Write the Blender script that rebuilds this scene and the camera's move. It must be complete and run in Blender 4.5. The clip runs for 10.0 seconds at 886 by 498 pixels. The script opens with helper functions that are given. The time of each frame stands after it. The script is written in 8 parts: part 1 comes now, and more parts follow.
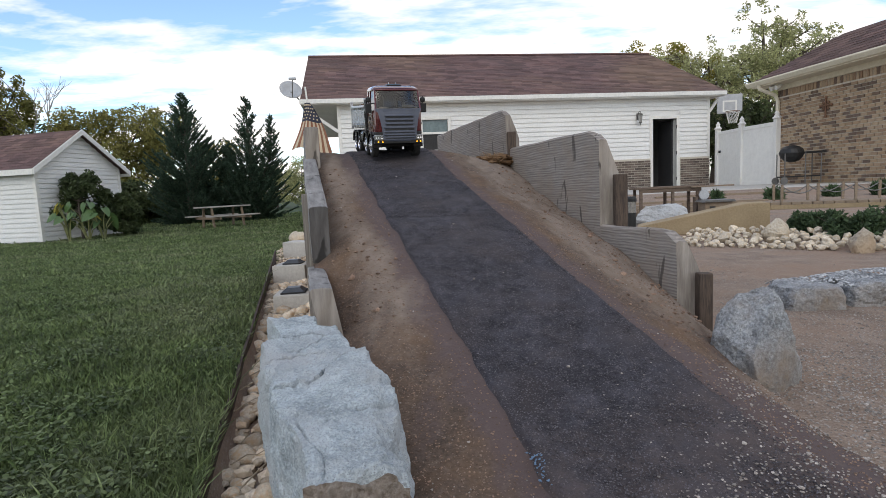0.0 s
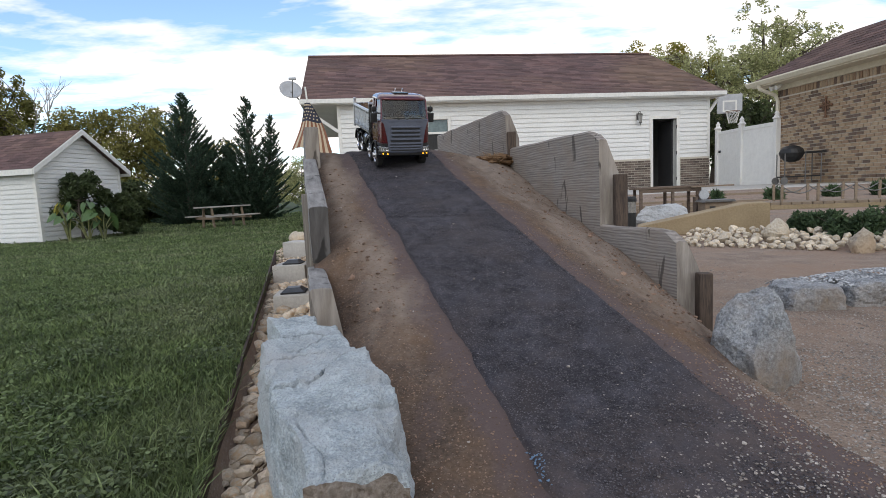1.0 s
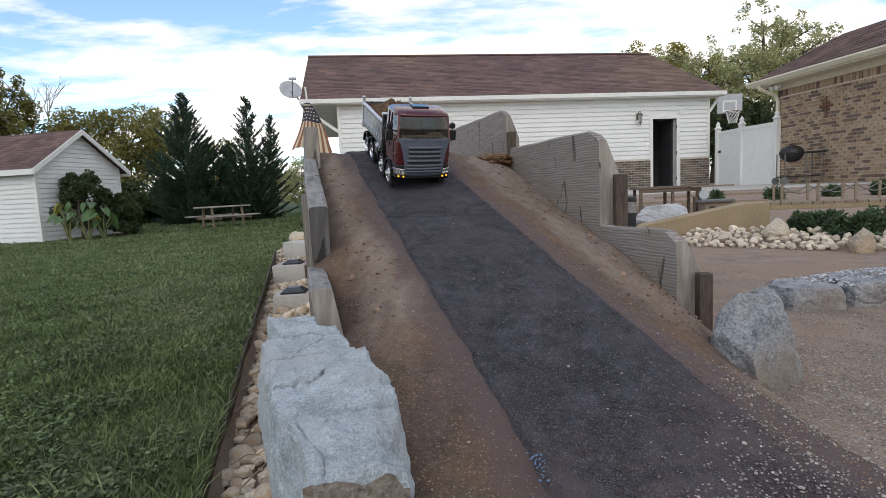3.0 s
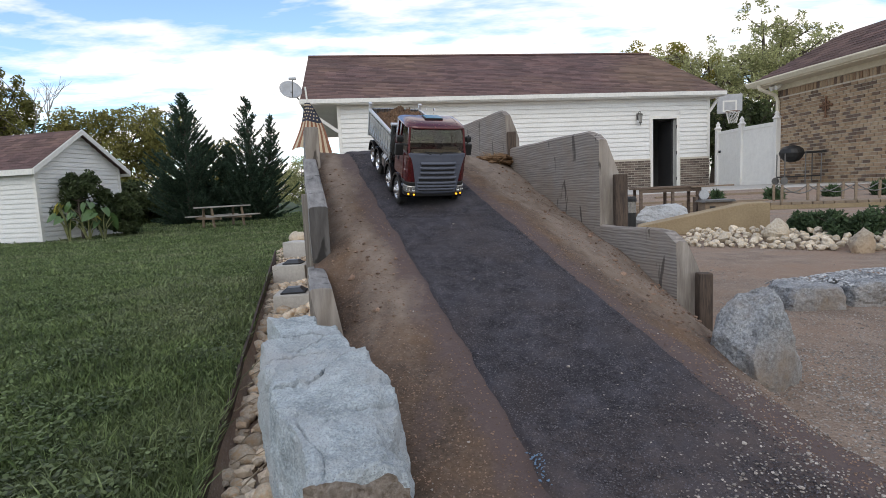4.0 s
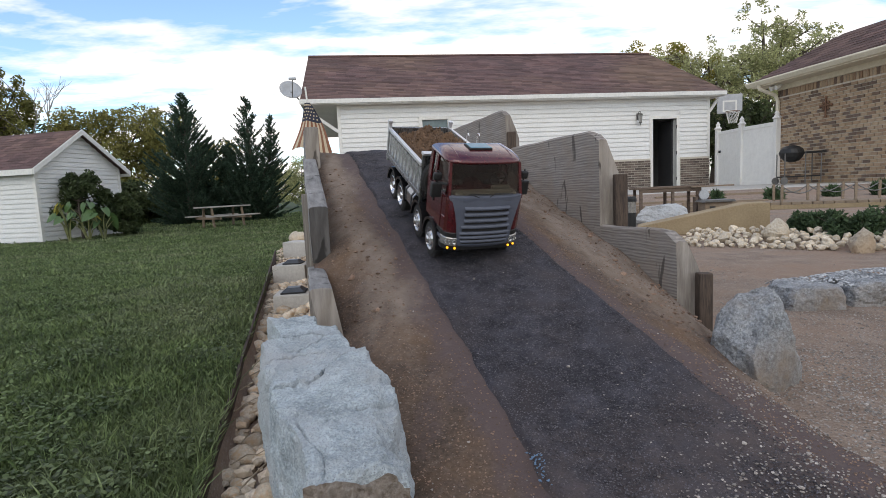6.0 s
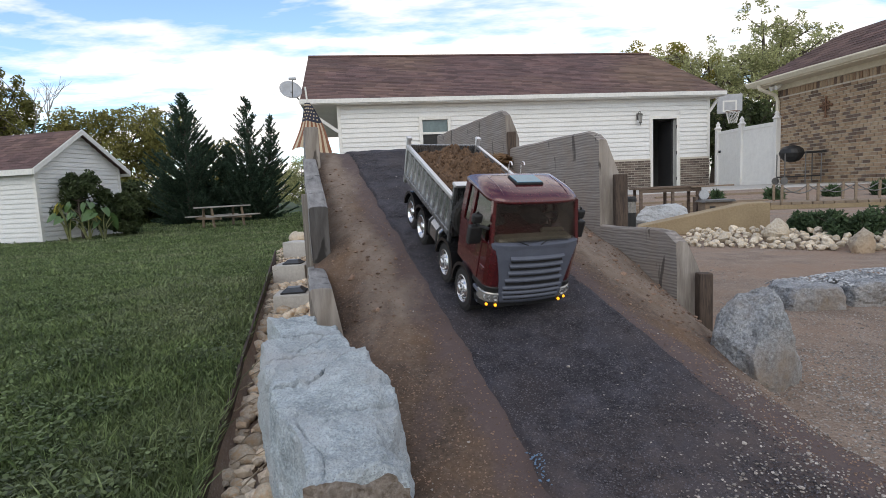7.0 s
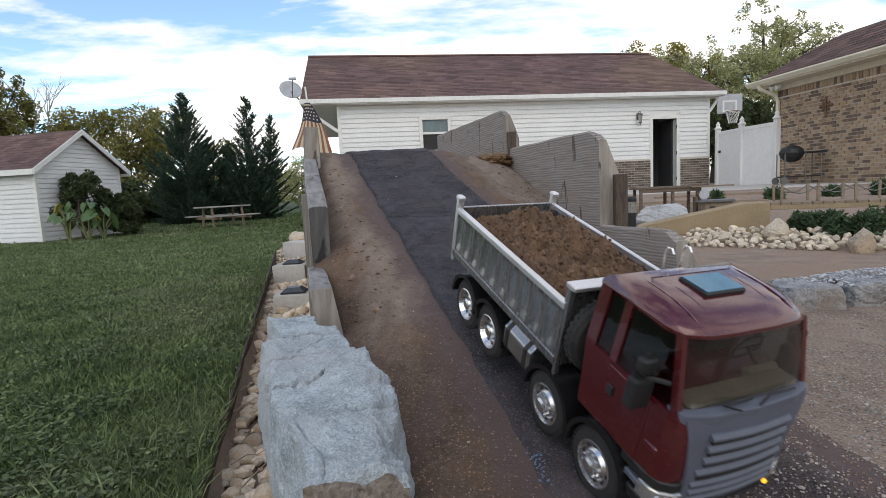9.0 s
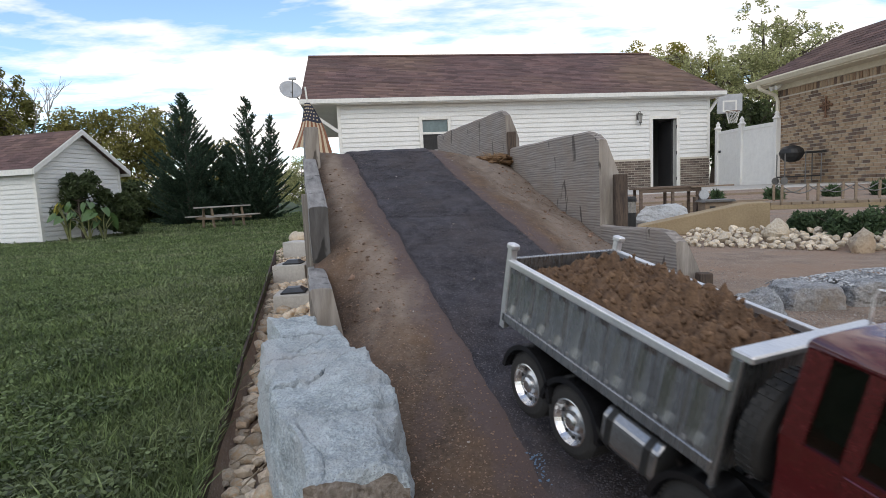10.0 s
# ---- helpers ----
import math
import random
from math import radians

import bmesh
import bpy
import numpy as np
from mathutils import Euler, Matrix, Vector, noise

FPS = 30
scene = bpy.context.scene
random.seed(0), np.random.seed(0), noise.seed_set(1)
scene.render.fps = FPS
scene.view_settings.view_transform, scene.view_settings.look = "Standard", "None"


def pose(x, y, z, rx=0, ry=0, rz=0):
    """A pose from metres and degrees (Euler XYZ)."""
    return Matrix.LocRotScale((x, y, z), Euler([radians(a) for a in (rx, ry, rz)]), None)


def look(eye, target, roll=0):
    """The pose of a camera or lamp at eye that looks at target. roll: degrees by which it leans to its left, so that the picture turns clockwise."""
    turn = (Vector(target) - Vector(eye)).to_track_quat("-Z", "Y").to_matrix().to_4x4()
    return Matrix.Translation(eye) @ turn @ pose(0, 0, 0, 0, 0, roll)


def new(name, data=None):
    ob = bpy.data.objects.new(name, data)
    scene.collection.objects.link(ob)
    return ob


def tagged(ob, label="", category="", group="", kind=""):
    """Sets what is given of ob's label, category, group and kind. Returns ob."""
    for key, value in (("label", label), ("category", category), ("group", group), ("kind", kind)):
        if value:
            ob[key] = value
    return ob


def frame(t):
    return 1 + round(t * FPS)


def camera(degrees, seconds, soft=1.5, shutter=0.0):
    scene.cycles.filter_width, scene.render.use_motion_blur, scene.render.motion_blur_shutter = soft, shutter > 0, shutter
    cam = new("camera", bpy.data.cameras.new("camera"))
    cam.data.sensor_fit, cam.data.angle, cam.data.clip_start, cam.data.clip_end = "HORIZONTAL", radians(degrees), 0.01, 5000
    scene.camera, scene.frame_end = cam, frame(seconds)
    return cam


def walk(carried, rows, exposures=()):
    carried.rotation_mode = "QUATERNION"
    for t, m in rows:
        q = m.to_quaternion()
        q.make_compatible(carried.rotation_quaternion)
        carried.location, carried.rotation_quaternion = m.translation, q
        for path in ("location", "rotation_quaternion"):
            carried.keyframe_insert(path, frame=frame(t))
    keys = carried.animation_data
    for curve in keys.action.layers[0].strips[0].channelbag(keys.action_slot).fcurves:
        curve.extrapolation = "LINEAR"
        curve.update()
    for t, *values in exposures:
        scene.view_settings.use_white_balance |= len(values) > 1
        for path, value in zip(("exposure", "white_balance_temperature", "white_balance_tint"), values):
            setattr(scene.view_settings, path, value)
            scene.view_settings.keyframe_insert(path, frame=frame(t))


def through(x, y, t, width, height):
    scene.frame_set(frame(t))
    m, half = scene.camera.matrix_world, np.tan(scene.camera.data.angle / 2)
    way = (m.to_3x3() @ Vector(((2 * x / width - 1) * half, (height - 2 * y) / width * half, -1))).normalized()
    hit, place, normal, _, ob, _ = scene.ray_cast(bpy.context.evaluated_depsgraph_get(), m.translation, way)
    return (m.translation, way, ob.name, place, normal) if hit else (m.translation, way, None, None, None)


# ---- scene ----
# ---- camera ----
EYE = Vector((0.0, 0.0, 0.41))
cam = camera(80, 10.0, soft=0.5, shutter=0.4)
CAM_POSE = look(EYE, EYE + Vector((0.0, math.cos(radians(6.35)), -math.sin(radians(6.35)))), -2.8)
walk(cam, [(0, CAM_POSE), (10, CAM_POSE)], exposures=((0, 0.0), (10, 0.0)))


# ---- world and sun ----
def build_world():
    w = bpy.data.worlds.new("sky")
    w.use_nodes = True
    scene.world = w
    n, l = w.node_tree.nodes, w.node_tree.links
    n.clear()
    out = n.new("ShaderNodeOutputWorld")
    bg = n.new("ShaderNodeBackground")
    bg.inputs["Strength"].default_value = SKY_STRENGTH
    sky = n.new("ShaderNodeTexSky")
    sky.sky_type = "NISHITA"
    sky.sun_disc = False
    sky.sun_elevation = radians(SUN_ELEV)
    sky.sun_rotation = radians(SUN_ROT)
    sky.ozone_density = 2.0
    co = n.new("ShaderNodeTexCoord")
    sep = n.new("ShaderNodeSeparateXYZ")
    l.new(co.outputs["Generated"], sep.inputs[0])
    zz = n.new("ShaderNodeMath"); zz.operation = "ADD"; zz.inputs[1].default_value = 0.10
    l.new(sep.outputs["Z"], zz.inputs[0])
    zm = n.new("ShaderNodeMath"); zm.operation = "MAXIMUM"; zm.inputs[1].default_value = 0.04
    l.new(zz.outputs[0], zm.inputs[0])
    dx = n.new("ShaderNodeMath"); dx.operation = "DIVIDE"
    dy = n.new("ShaderNodeMath"); dy.operation = "DIVIDE"
    l.new(sep.outputs["X"], dx.inputs[0]); l.new(zm.outputs[0], dx.inputs[1])
    l.new(sep.outputs["Y"], dy.inputs[0]); l.new(zm.outputs[0], dy.inputs[1])
    comb = n.new("ShaderNodeCombineXYZ")
    l.new(dx.outputs[0], comb.inputs[0]); l.new(dy.outputs[0], comb.inputs[1])
    big = n.new("ShaderNodeTexNoise")
    big.inputs["Scale"].default_value = 0.55
    big.inputs["Detail"].default_value = 7.0
    big.inputs["Roughness"].default_value = 0.64
    big.inputs["Distortion"].default_value = 0.4
    mp = n.new("ShaderNodeMapping")
    mp.inputs["Location"].default_value = CLOUD_SHIFT
    mp.inputs["Rotation"].default_value = (0, 0, radians(-25))
    mp.inputs["Scale"].default_value = (0.75, 1.25, 1.0)
    l.new(comb.outputs[0], mp.inputs[0])
    l.new(mp.outputs[0], big.inputs["Vector"])
    ramp = n.new("ShaderNodeValToRGB")
    ramp.color_ramp.elements[0].position, ramp.color_ramp.elements[1].position = 0.41, 0.55
    puff = n.new("ShaderNodeTexNoise")
    puff.inputs["Scale"].default_value = 3.2
    puff.inputs["Detail"].default_value = 5.0
    l.new(mp.outputs[0], puff.inputs["Vector"])
    edge = n.new("ShaderNodeMath"); edge.operation = "MULTIPLY_ADD"
    edge.inputs[1].default_value = 0.42
    less = n.new("ShaderNodeMath"); less.operation = "SUBTRACT"; less.inputs[1].default_value = 0.21
    l.new(big.outputs["Fac"], less.inputs[0])
    l.new(puff.outputs["Fac"], edge.inputs[0]); l.new(less.outputs[0], edge.inputs[2])
    l.new(edge.outputs[0], ramp.inputs[0])
    fine = n.new("ShaderNodeTexNoise")
    fine.inputs["Scale"].default_value = 1.6
    fine.inputs["Detail"].default_value = 6.0
    l.new(mp.outputs[0], fine.inputs["Vector"])
    tone = n.new("ShaderNodeValToRGB")
    tone.color_ramp.elements[0].position, tone.color_ramp.elements[1].position = 0.3, 0.62
    tone.color_ramp.elements[0].color = tuple(c * CLOUD for c in (0.78, 0.81, 0.86)) + (1,)
    tone.color_ramp.elements[1].color = tuple(c * CLOUD for c in (1.06, 1.0, 0.95)) + (1,)
    l.new(fine.outputs["Fac"], tone.inputs[0])
    mix = n.new("ShaderNodeMix"); mix.data_type = "RGBA"
    l.new(ramp.outputs["Color"], mix.inputs["Factor"])
    gain = n.new("ShaderNodeVectorMath"); gain.operation = "MULTIPLY"
    gain.inputs[1].default_value = SKY_GAIN
    l.new(sky.outputs[0], gain.inputs[0])
    l.new(gain.outputs[0], mix.inputs[6])
    l.new(tone.outputs[0], mix.inputs[7])
    l.new(mix.outputs[2], bg.inputs["Color"])
    l.new(bg.outputs[0], out.inputs[0])


SUN_ELEV, SUN_ROT = 40.0, 188.0
SKY_STRENGTH, CLOUD = 0.142, 9.5
SKY_GAIN = (1.55, 1.62, 1.66)
CLOUD_SHIFT = (1.3, 0.4, 0.0)
build_world()
sun = new("sun", bpy.data.lights.new("sun", "SUN"))
sun.data.energy, sun.data.angle, sun.data.color = 0.6, radians(40), (1.0, 0.93, 0.84)
sun.matrix_basis = look((0, 0, 30), (2.8, 19.8, 13.2))


# ---- materials ----
def node(nt, kind, **values):
    nd = nt.nodes.new(kind)
    for k, v in values.items():
        nd.inputs[k.replace("_", " ")].default_value = v
    return nd


def mat(name, dark, light, scale=20.0, rough=0.8, metal=0.0, bump=0.2, detail_scale=None, third=None, stretch=(1, 1, 1),
        speck=None, speck_scale=200.0, speck_at=0.62, per_object=0.0, spec=0.4, dist=0.004, low=0.35, high=0.65, coat=0.0, per_island=0.0):
    """Two-scale noise between two colours, an optional patch colour and fine specks, with bump."""
    m = bpy.data.materials.new(name)
    m.use_nodes = True
    nt = m.node_tree
    L = nt.links
    b = nt.nodes["Principled BSDF"]
    b.inputs["Metallic"].default_value = metal
    b.inputs["Specular IOR Level"].default_value = spec
    b.inputs["Coat Weight"].default_value = coat
    co = nt.nodes.new("ShaderNodeTexCoord")
    mp = nt.nodes.new("ShaderNodeMapping")
    mp.inputs["Scale"].default_value = stretch
    L.new(co.outputs["Object"], mp.inputs[0])
    n1 = node(nt, "ShaderNodeTexNoise", Scale=scale, Detail=6.0, Roughness=0.6)
    n2 = node(nt, "ShaderNodeTexNoise", Scale=detail_scale or scale * 9, Detail=4.0, Roughness=0.7)
    L.new(mp.outputs[0], n1.inputs["Vector"])
    L.new(mp.outputs[0], n2.inputs["Vector"])
    ad = nt.nodes.new("ShaderNodeMath"); ad.operation = "MULTIPLY_ADD"
    ad.inputs[1].default_value = 0.55
    L.new(n2.outputs["Fac"], ad.inputs[0])
    hf = nt.nodes.new("ShaderNodeMath"); hf.operation = "MULTIPLY"; hf.inputs[1].default_value = 0.45
    L.new(n1.outputs["Fac"], hf.inputs[0])
    L.new(hf.outputs[0], ad.inputs[2])
    cr = nt.nodes.new("ShaderNodeValToRGB")
    e = cr.color_ramp.elements
    e[0].position, e[1].position = low, high
    e[0].color, e[1].color = (*dark, 1), (*light, 1)
    L.new(ad.outputs[0], cr.inputs[0])
    col = cr.outputs[0]
    if third:
        n3 = node(nt, "ShaderNodeTexNoise", Scale=scale * 0.23, Detail=5.0, Roughness=0.65)
        L.new(co.outputs["Object"], n3.inputs["Vector"])
        r3 = nt.nodes.new("ShaderNodeValToRGB")
        r3.color_ramp.elements[0].position, r3.color_ramp.elements[1].position = 0.46, 0.66
        L.new(n3.outputs["Fac"], r3.inputs[0])
        mx = nt.nodes.new("ShaderNodeMix"); mx.data_type = "RGBA"
        L.new(r3.outputs[0], mx.inputs["Factor"]); L.new(col, mx.inputs[6]); mx.inputs[7].default_value = (*third, 1)
        col = mx.outputs[2]
    if speck:
        vo = node(nt, "ShaderNodeTexVoronoi", Scale=speck_scale)
        L.new(co.outputs["Object"], vo.inputs["Vector"])
        sp = nt.nodes.new("ShaderNodeSeparateColor")
        L.new(vo.outputs["Color"], sp.inputs[0])
        gt = nt.nodes.new("ShaderNodeMath"); gt.operation = "GREATER_THAN"; gt.inputs[1].default_value = speck_at
        L.new(sp.outputs[0], gt.inputs[0])
        mx = nt.nodes.new("ShaderNodeMix"); mx.data_type = "RGBA"
        L.new(gt.outputs[0], mx.inputs["Factor"]); L.new(col, mx.inputs[6]); mx.inputs[7].default_value = (*speck, 1)
        col = mx.outputs[2]
    for amount, kind, sock in ((per_object, "ShaderNodeObjectInfo", "Random"), (per_island, "ShaderNodeNewGeometry", "Random Per Island")):
        if amount:
            oi = nt.nodes.new(kind)
            mr = node(nt, "ShaderNodeMapRange")
            mr.inputs[3].default_value, mr.inputs[4].default_value = 1 - amount, 1 + amount
            L.new(oi.outputs[sock], mr.inputs[0])
            hs = nt.nodes.new("ShaderNodeHueSaturation")
            L.new(col, hs.inputs["Color"]); L.new(mr.outputs[0], hs.inputs["Value"])
            col = hs.outputs[0]
    L.new(col, b.inputs["Base Color"])
    rr = node(nt, "ShaderNodeMapRange")
    rr.inputs[3].default_value, rr.inputs[4].default_value = max(rough - 0.12, 0.03), min(rough + 0.12, 1.0)
    L.new(n1.outputs["Fac"], rr.inputs[0]); L.new(rr.outputs[0], b.inputs["Roughness"])
    if bump:
        bp = node(nt, "ShaderNodeBump", Strength=bump, Distance=dist)
        L.new(ad.outputs[0], bp.inputs["Height"]); L.new(bp.outputs[0], b.inputs["Normal"])
    return m


def leafy(name, dark, light, scale, glossy=0.6, through=0.45, per_island=0.4, third=None):
    """A leaf: the two-scale colour, partly letting light through."""
    m = mat(name, dark, light, scale, glossy, bump=0, per_island=per_island, third=third)
    nt = m.node_tree
    b = nt.nodes["Principled BSDF"]
    tr = nt.nodes.new("ShaderNodeBsdfTranslucent")
    mx = nt.nodes.new("ShaderNodeMixShader")
    mx.inputs[0].default_value = through
    nt.links.new(b.inputs["Base Color"].links[0].from_socket, tr.inputs[0])
    nt.links.new(b.outputs[0], mx.inputs[1])
    nt.links.new(tr.outputs[0], mx.inputs[2])
    nt.links.new(mx.outputs[0], nt.nodes["Material Output"].inputs["Surface"])
    return m


def wood(name, dark, light, patch, rings=120.0, along=(0.35, 1.0, 1.0), crack=0.5, bump=0.6, upright=False, waves=0.20):
    """Weathered timber: distorted growth lines along x, checks and blotches."""
    m = bpy.data.materials.new(name)
    m.use_nodes = True
    nt = m.node_tree
    L = nt.links
    b = nt.nodes["Principled BSDF"]
    b.inputs["Specular IOR Level"].default_value = 0.2
    co = nt.nodes.new("ShaderNodeTexCoord")
    mp = nt.nodes.new("ShaderNodeMapping"); mp.inputs["Scale"].default_value = along[::-1] if upright else along
    L.new(co.outputs["Object"], mp.inputs[0])
    wv = nt.nodes.new("ShaderNodeTexWave"); wv.bands_direction = "X" if upright else "Z"
    for k, v in (("Scale", rings / 6.28 * 2), ("Distortion", 7.0), ("Detail", 3.0), ("Detail Scale", 0.35), ("Detail Roughness", 0.6)):
        wv.inputs[k].default_value = v
    L.new(mp.outputs[0], wv.inputs["Vector"])
    m2 = nt.nodes.new("ShaderNodeMapping"); m2.inputs["Scale"].default_value = (220, 60, 8) if upright else (8, 60, 220)
    L.new(co.outputs["Object"], m2.inputs[0])
    fine = node(nt, "ShaderNodeTexNoise", Scale=1.0, Detail=5.0, Roughness=0.7)
    L.new(m2.outputs[0], fine.inputs["Vector"])
    big = node(nt, "ShaderNodeTexNoise", Scale=7.0, Detail=5.0, Roughness=0.65)
    L.new(co.outputs["Object"], big.inputs["Vector"])
    s1 = nt.nodes.new("ShaderNodeMath"); s1.operation = "MULTIPLY_ADD"; s1.inputs[1].default_value = waves
    L.new(wv.outputs["Fac"], s1.inputs[0])
    s2 = nt.nodes.new("ShaderNodeMath"); s2.operation = "MULTIPLY"; s2.inputs[1].default_value = 0.6
    L.new(fine.outputs["Fac"], s2.inputs[0]); L.new(s2.outputs[0], s1.inputs[2])
    cr = nt.nodes.new("ShaderNodeValToRGB")
    cr.color_ramp.elements[0].position, cr.color_ramp.elements[1].position = 0.17, 0.52
    cr.color_ramp.elements[0].color, cr.color_ramp.elements[1].color = (*dark, 1), (*light, 1)
    L.new(s1.outputs[0], cr.inputs[0])
    rb = nt.nodes.new("ShaderNodeValToRGB")
    rb.color_ramp.elements[0].position, rb.color_ramp.elements[1].position = 0.42, 0.68
    L.new(big.outputs["Fac"], rb.inputs[0])
    mx = nt.nodes.new("ShaderNodeMix"); mx.data_type = "RGBA"
    hf = nt.nodes.new("ShaderNodeMath"); hf.operation = "MULTIPLY"; hf.inputs[1].default_value = 0.55
    L.new(rb.outputs[0], hf.inputs[0]); L.new(hf.outputs[0], mx.inputs["Factor"])
    L.new(cr.outputs[0], mx.inputs[6]); mx.inputs[7].default_value = (*patch, 1)
    # drying checks
    m3 = nt.nodes.new("ShaderNodeMapping"); m3.inputs["Scale"].default_value = (15, 10, 4.0); m3.inputs["Rotation"].default_value = (0, 0.5, 0)
    L.new(co.outputs["Object"], m3.inputs[0])
    vo = node(nt, "ShaderNodeTexNoise", Scale=1.6, Detail=3.0, Distortion=0.6)
    L.new(m3.outputs[0], vo.inputs["Vector"])
    rc = nt.nodes.new("ShaderNodeValToRGB")
    rc.color_ramp.elements[0].position, rc.color_ramp.elements[1].position = 0.655, 0.70
    L.new(vo.outputs["Fac"], rc.inputs[0])
    mc = nt.nodes.new("ShaderNodeMix"); mc.data_type = "RGBA"
    hc = nt.nodes.new("ShaderNodeMath"); hc.operation = "MULTIPLY"; hc.inputs[1].default_value = crack
    L.new(rc.outputs[0], hc.inputs[0]); L.new(hc.outputs[0], mc.inputs["Factor"])
    L.new(mx.outputs[2], mc.inputs[6]); mc.inputs[7].default_value = (dark[0] * 0.5, dark[1] * 0.5, dark[2] * 0.5, 1)
    L.new(mc.outputs[2], b.inputs["Base Color"])
    b.inputs["Roughness"].default_value = 0.88
    bp = node(nt, "ShaderNodeBump", Strength=bump, Distance=0.004)
    L.new(s1.outputs[0], bp.inputs["Height"]); L.new(bp.outputs[0], b.inputs["Normal"])
    return m


def brick_mat(name, tones):
    """Each brick takes one of several fired tones, with grain inside it."""
    m = mat(name, (0.7, 0.7, 0.7), (1.0, 1.0, 1.0), 8, 0.92, bump=0.4, detail_scale=70)
    nt = m.node_tree
    b = nt.nodes["Principled BSDF"]
    grain = b.inputs["Base Color"].links[0].from_socket
    oi = nt.nodes.new("ShaderNodeObjectInfo")
    gi = nt.nodes.new("ShaderNodeNewGeometry")
    ad = nt.nodes.new("ShaderNodeMath"); ad.operation = "ADD"
    fr = nt.nodes.new("ShaderNodeMath"); fr.operation = "FRACT"
    nt.links.new(oi.outputs["Random"], ad.inputs[0]); nt.links.new(gi.outputs["Random Per Island"], ad.inputs[1])
    nt.links.new(ad.outputs[0], fr.inputs[0])
    cr = nt.nodes.new("ShaderNodeValToRGB")
    cr.color_ramp.interpolation = "CONSTANT"
    e = cr.color_ramp.elements
    e[0].position, e[0].color = 0.0, (*tones[0], 1)
    e[1].position, e[1].color = 1.0 / len(tones), (*tones[1], 1)
    for i, t in enumerate(tones[2:], 2):
        x = e.new(i / len(tones)); x.color = (*t, 1)
    nt.links.new(fr.outputs[0], cr.inputs[0])
    mu = nt.nodes.new("ShaderNodeMix"); mu.data_type = "RGBA"; mu.blend_type = "MULTIPLY"; mu.inputs["Factor"].default_value = 1.0
    nt.links.new(cr.outputs[0], mu.inputs[6]); nt.links.new(grain, mu.inputs[7])
    nt.links.new(mu.outputs[2], b.inputs["Base Color"])
    return m


def dusted(m, dust, name="edge"):
    """Blown dirt over a surface, thickest where the mesh's edge value is high."""
    nt = m.node_tree
    b = nt.nodes["Principled BSDF"]
    base = b.inputs["Base Color"].links[0].from_socket
    at = nt.nodes.new("ShaderNodeAttribute"); at.attribute_name = name
    ns = node(nt, "ShaderNodeTexNoise", Scale=38.0, Detail=6.0, Roughness=0.7)
    co = nt.nodes.new("ShaderNodeTexCoord")
    nt.links.new(co.outputs["Object"], ns.inputs["Vector"])
    ad = nt.nodes.new("ShaderNodeMath"); ad.operation = "MULTIPLY_ADD"; ad.inputs[1].default_value = 1.1; ad.inputs[2].default_value = -0.62
    nt.links.new(ns.outputs["Fac"], ad.inputs[0])
    sm = nt.nodes.new("ShaderNodeMath"); sm.operation = "ADD"; sm.use_clamp = True
    nt.links.new(ad.outputs[0], sm.inputs[0]); nt.links.new(at.outputs["Fac"], sm.inputs[1])
    mx = nt.nodes.new("ShaderNodeMix"); mx.data_type = "RGBA"
    nt.links.new(sm.outputs[0], mx.inputs["Factor"]); nt.links.new(base, mx.inputs[6]); mx.inputs[7].default_value = (*dust, 1)
    nt.links.new(mx.outputs[2], b.inputs["Base Color"])
    return m


def glow(name, color, strength):
    m = bpy.data.materials.new(name)
    m.use_nodes = True
    b = m.node_tree.nodes["Principled BSDF"]
    b.inputs["Base Color"].default_value = (*color, 1)
    b.inputs["Emission Color"].default_value = (*color, 1)
    b.inputs["Emission Strength"].default_value = strength
    return m


def glass(name, tint=(0.9, 0.95, 0.95), rough=0.02):
    m = bpy.data.materials.new(name)
    m.use_nodes = True
    b = m.node_tree.nodes["Principled BSDF"]
    b.inputs["Base Color"].default_value = (*tint, 1)
    b.inputs["Roughness"].default_value = rough
    b.inputs["Transmission Weight"].default_value = 1.0
    b.inputs["IOR"].default_value = 1.45
    return m


ASPHALT = mat("asphalt", (0.014, 0.0135, 0.018), (0.070, 0.065, 0.078), 30, 0.92, bump=1.0, low=0.40, high=0.62, detail_scale=330, third=(0.050, 0.042, 0.045), speck=(0.13, 0.12, 0.12), speck_scale=620, speck_at=0.955, dist=0.004)
dusted(ASPHALT, (0.115, 0.083, 0.070))
DIRT = mat("dirt", (0.10, 0.060, 0.040), (0.30, 0.21, 0.145), 22, 0.96, bump=1.0, detail_scale=170, low=0.40, high=0.62, third=(0.19, 0.115, 0.075), speck=(0.24, 0.17, 0.13), speck_scale=190, speck_at=0.97, dist=0.008)
RAMP_DIRT = mat("ramp_dirt", (0.050, 0.035, 0.026), (0.162, 0.112, 0.080), 22, 0.96, bump=1.0, detail_scale=170, low=0.36, high=0.66, third=(0.150, 0.092, 0.053), speck=(0.24, 0.17, 0.13), speck_scale=520, speck_at=0.965, dist=0.007)
dusted(RAMP_DIRT, (0.105, 0.076, 0.072), "grit")
dusted(RAMP_DIRT, (0.240, 0.190, 0.150), "sand")
dusted(RAMP_DIRT, (0.27, 0.205, 0.155), "stony")
GRAVEL = mat("gravel", (0.150, 0.105, 0.077), (0.37, 0.285, 0.22), 9, 0.95, bump=1.0, detail_scale=210, third=(0.29, 0.195, 0.135), speck=(0.36, 0.31, 0.27), speck_scale=300, speck_at=0.93, dist=0.008)
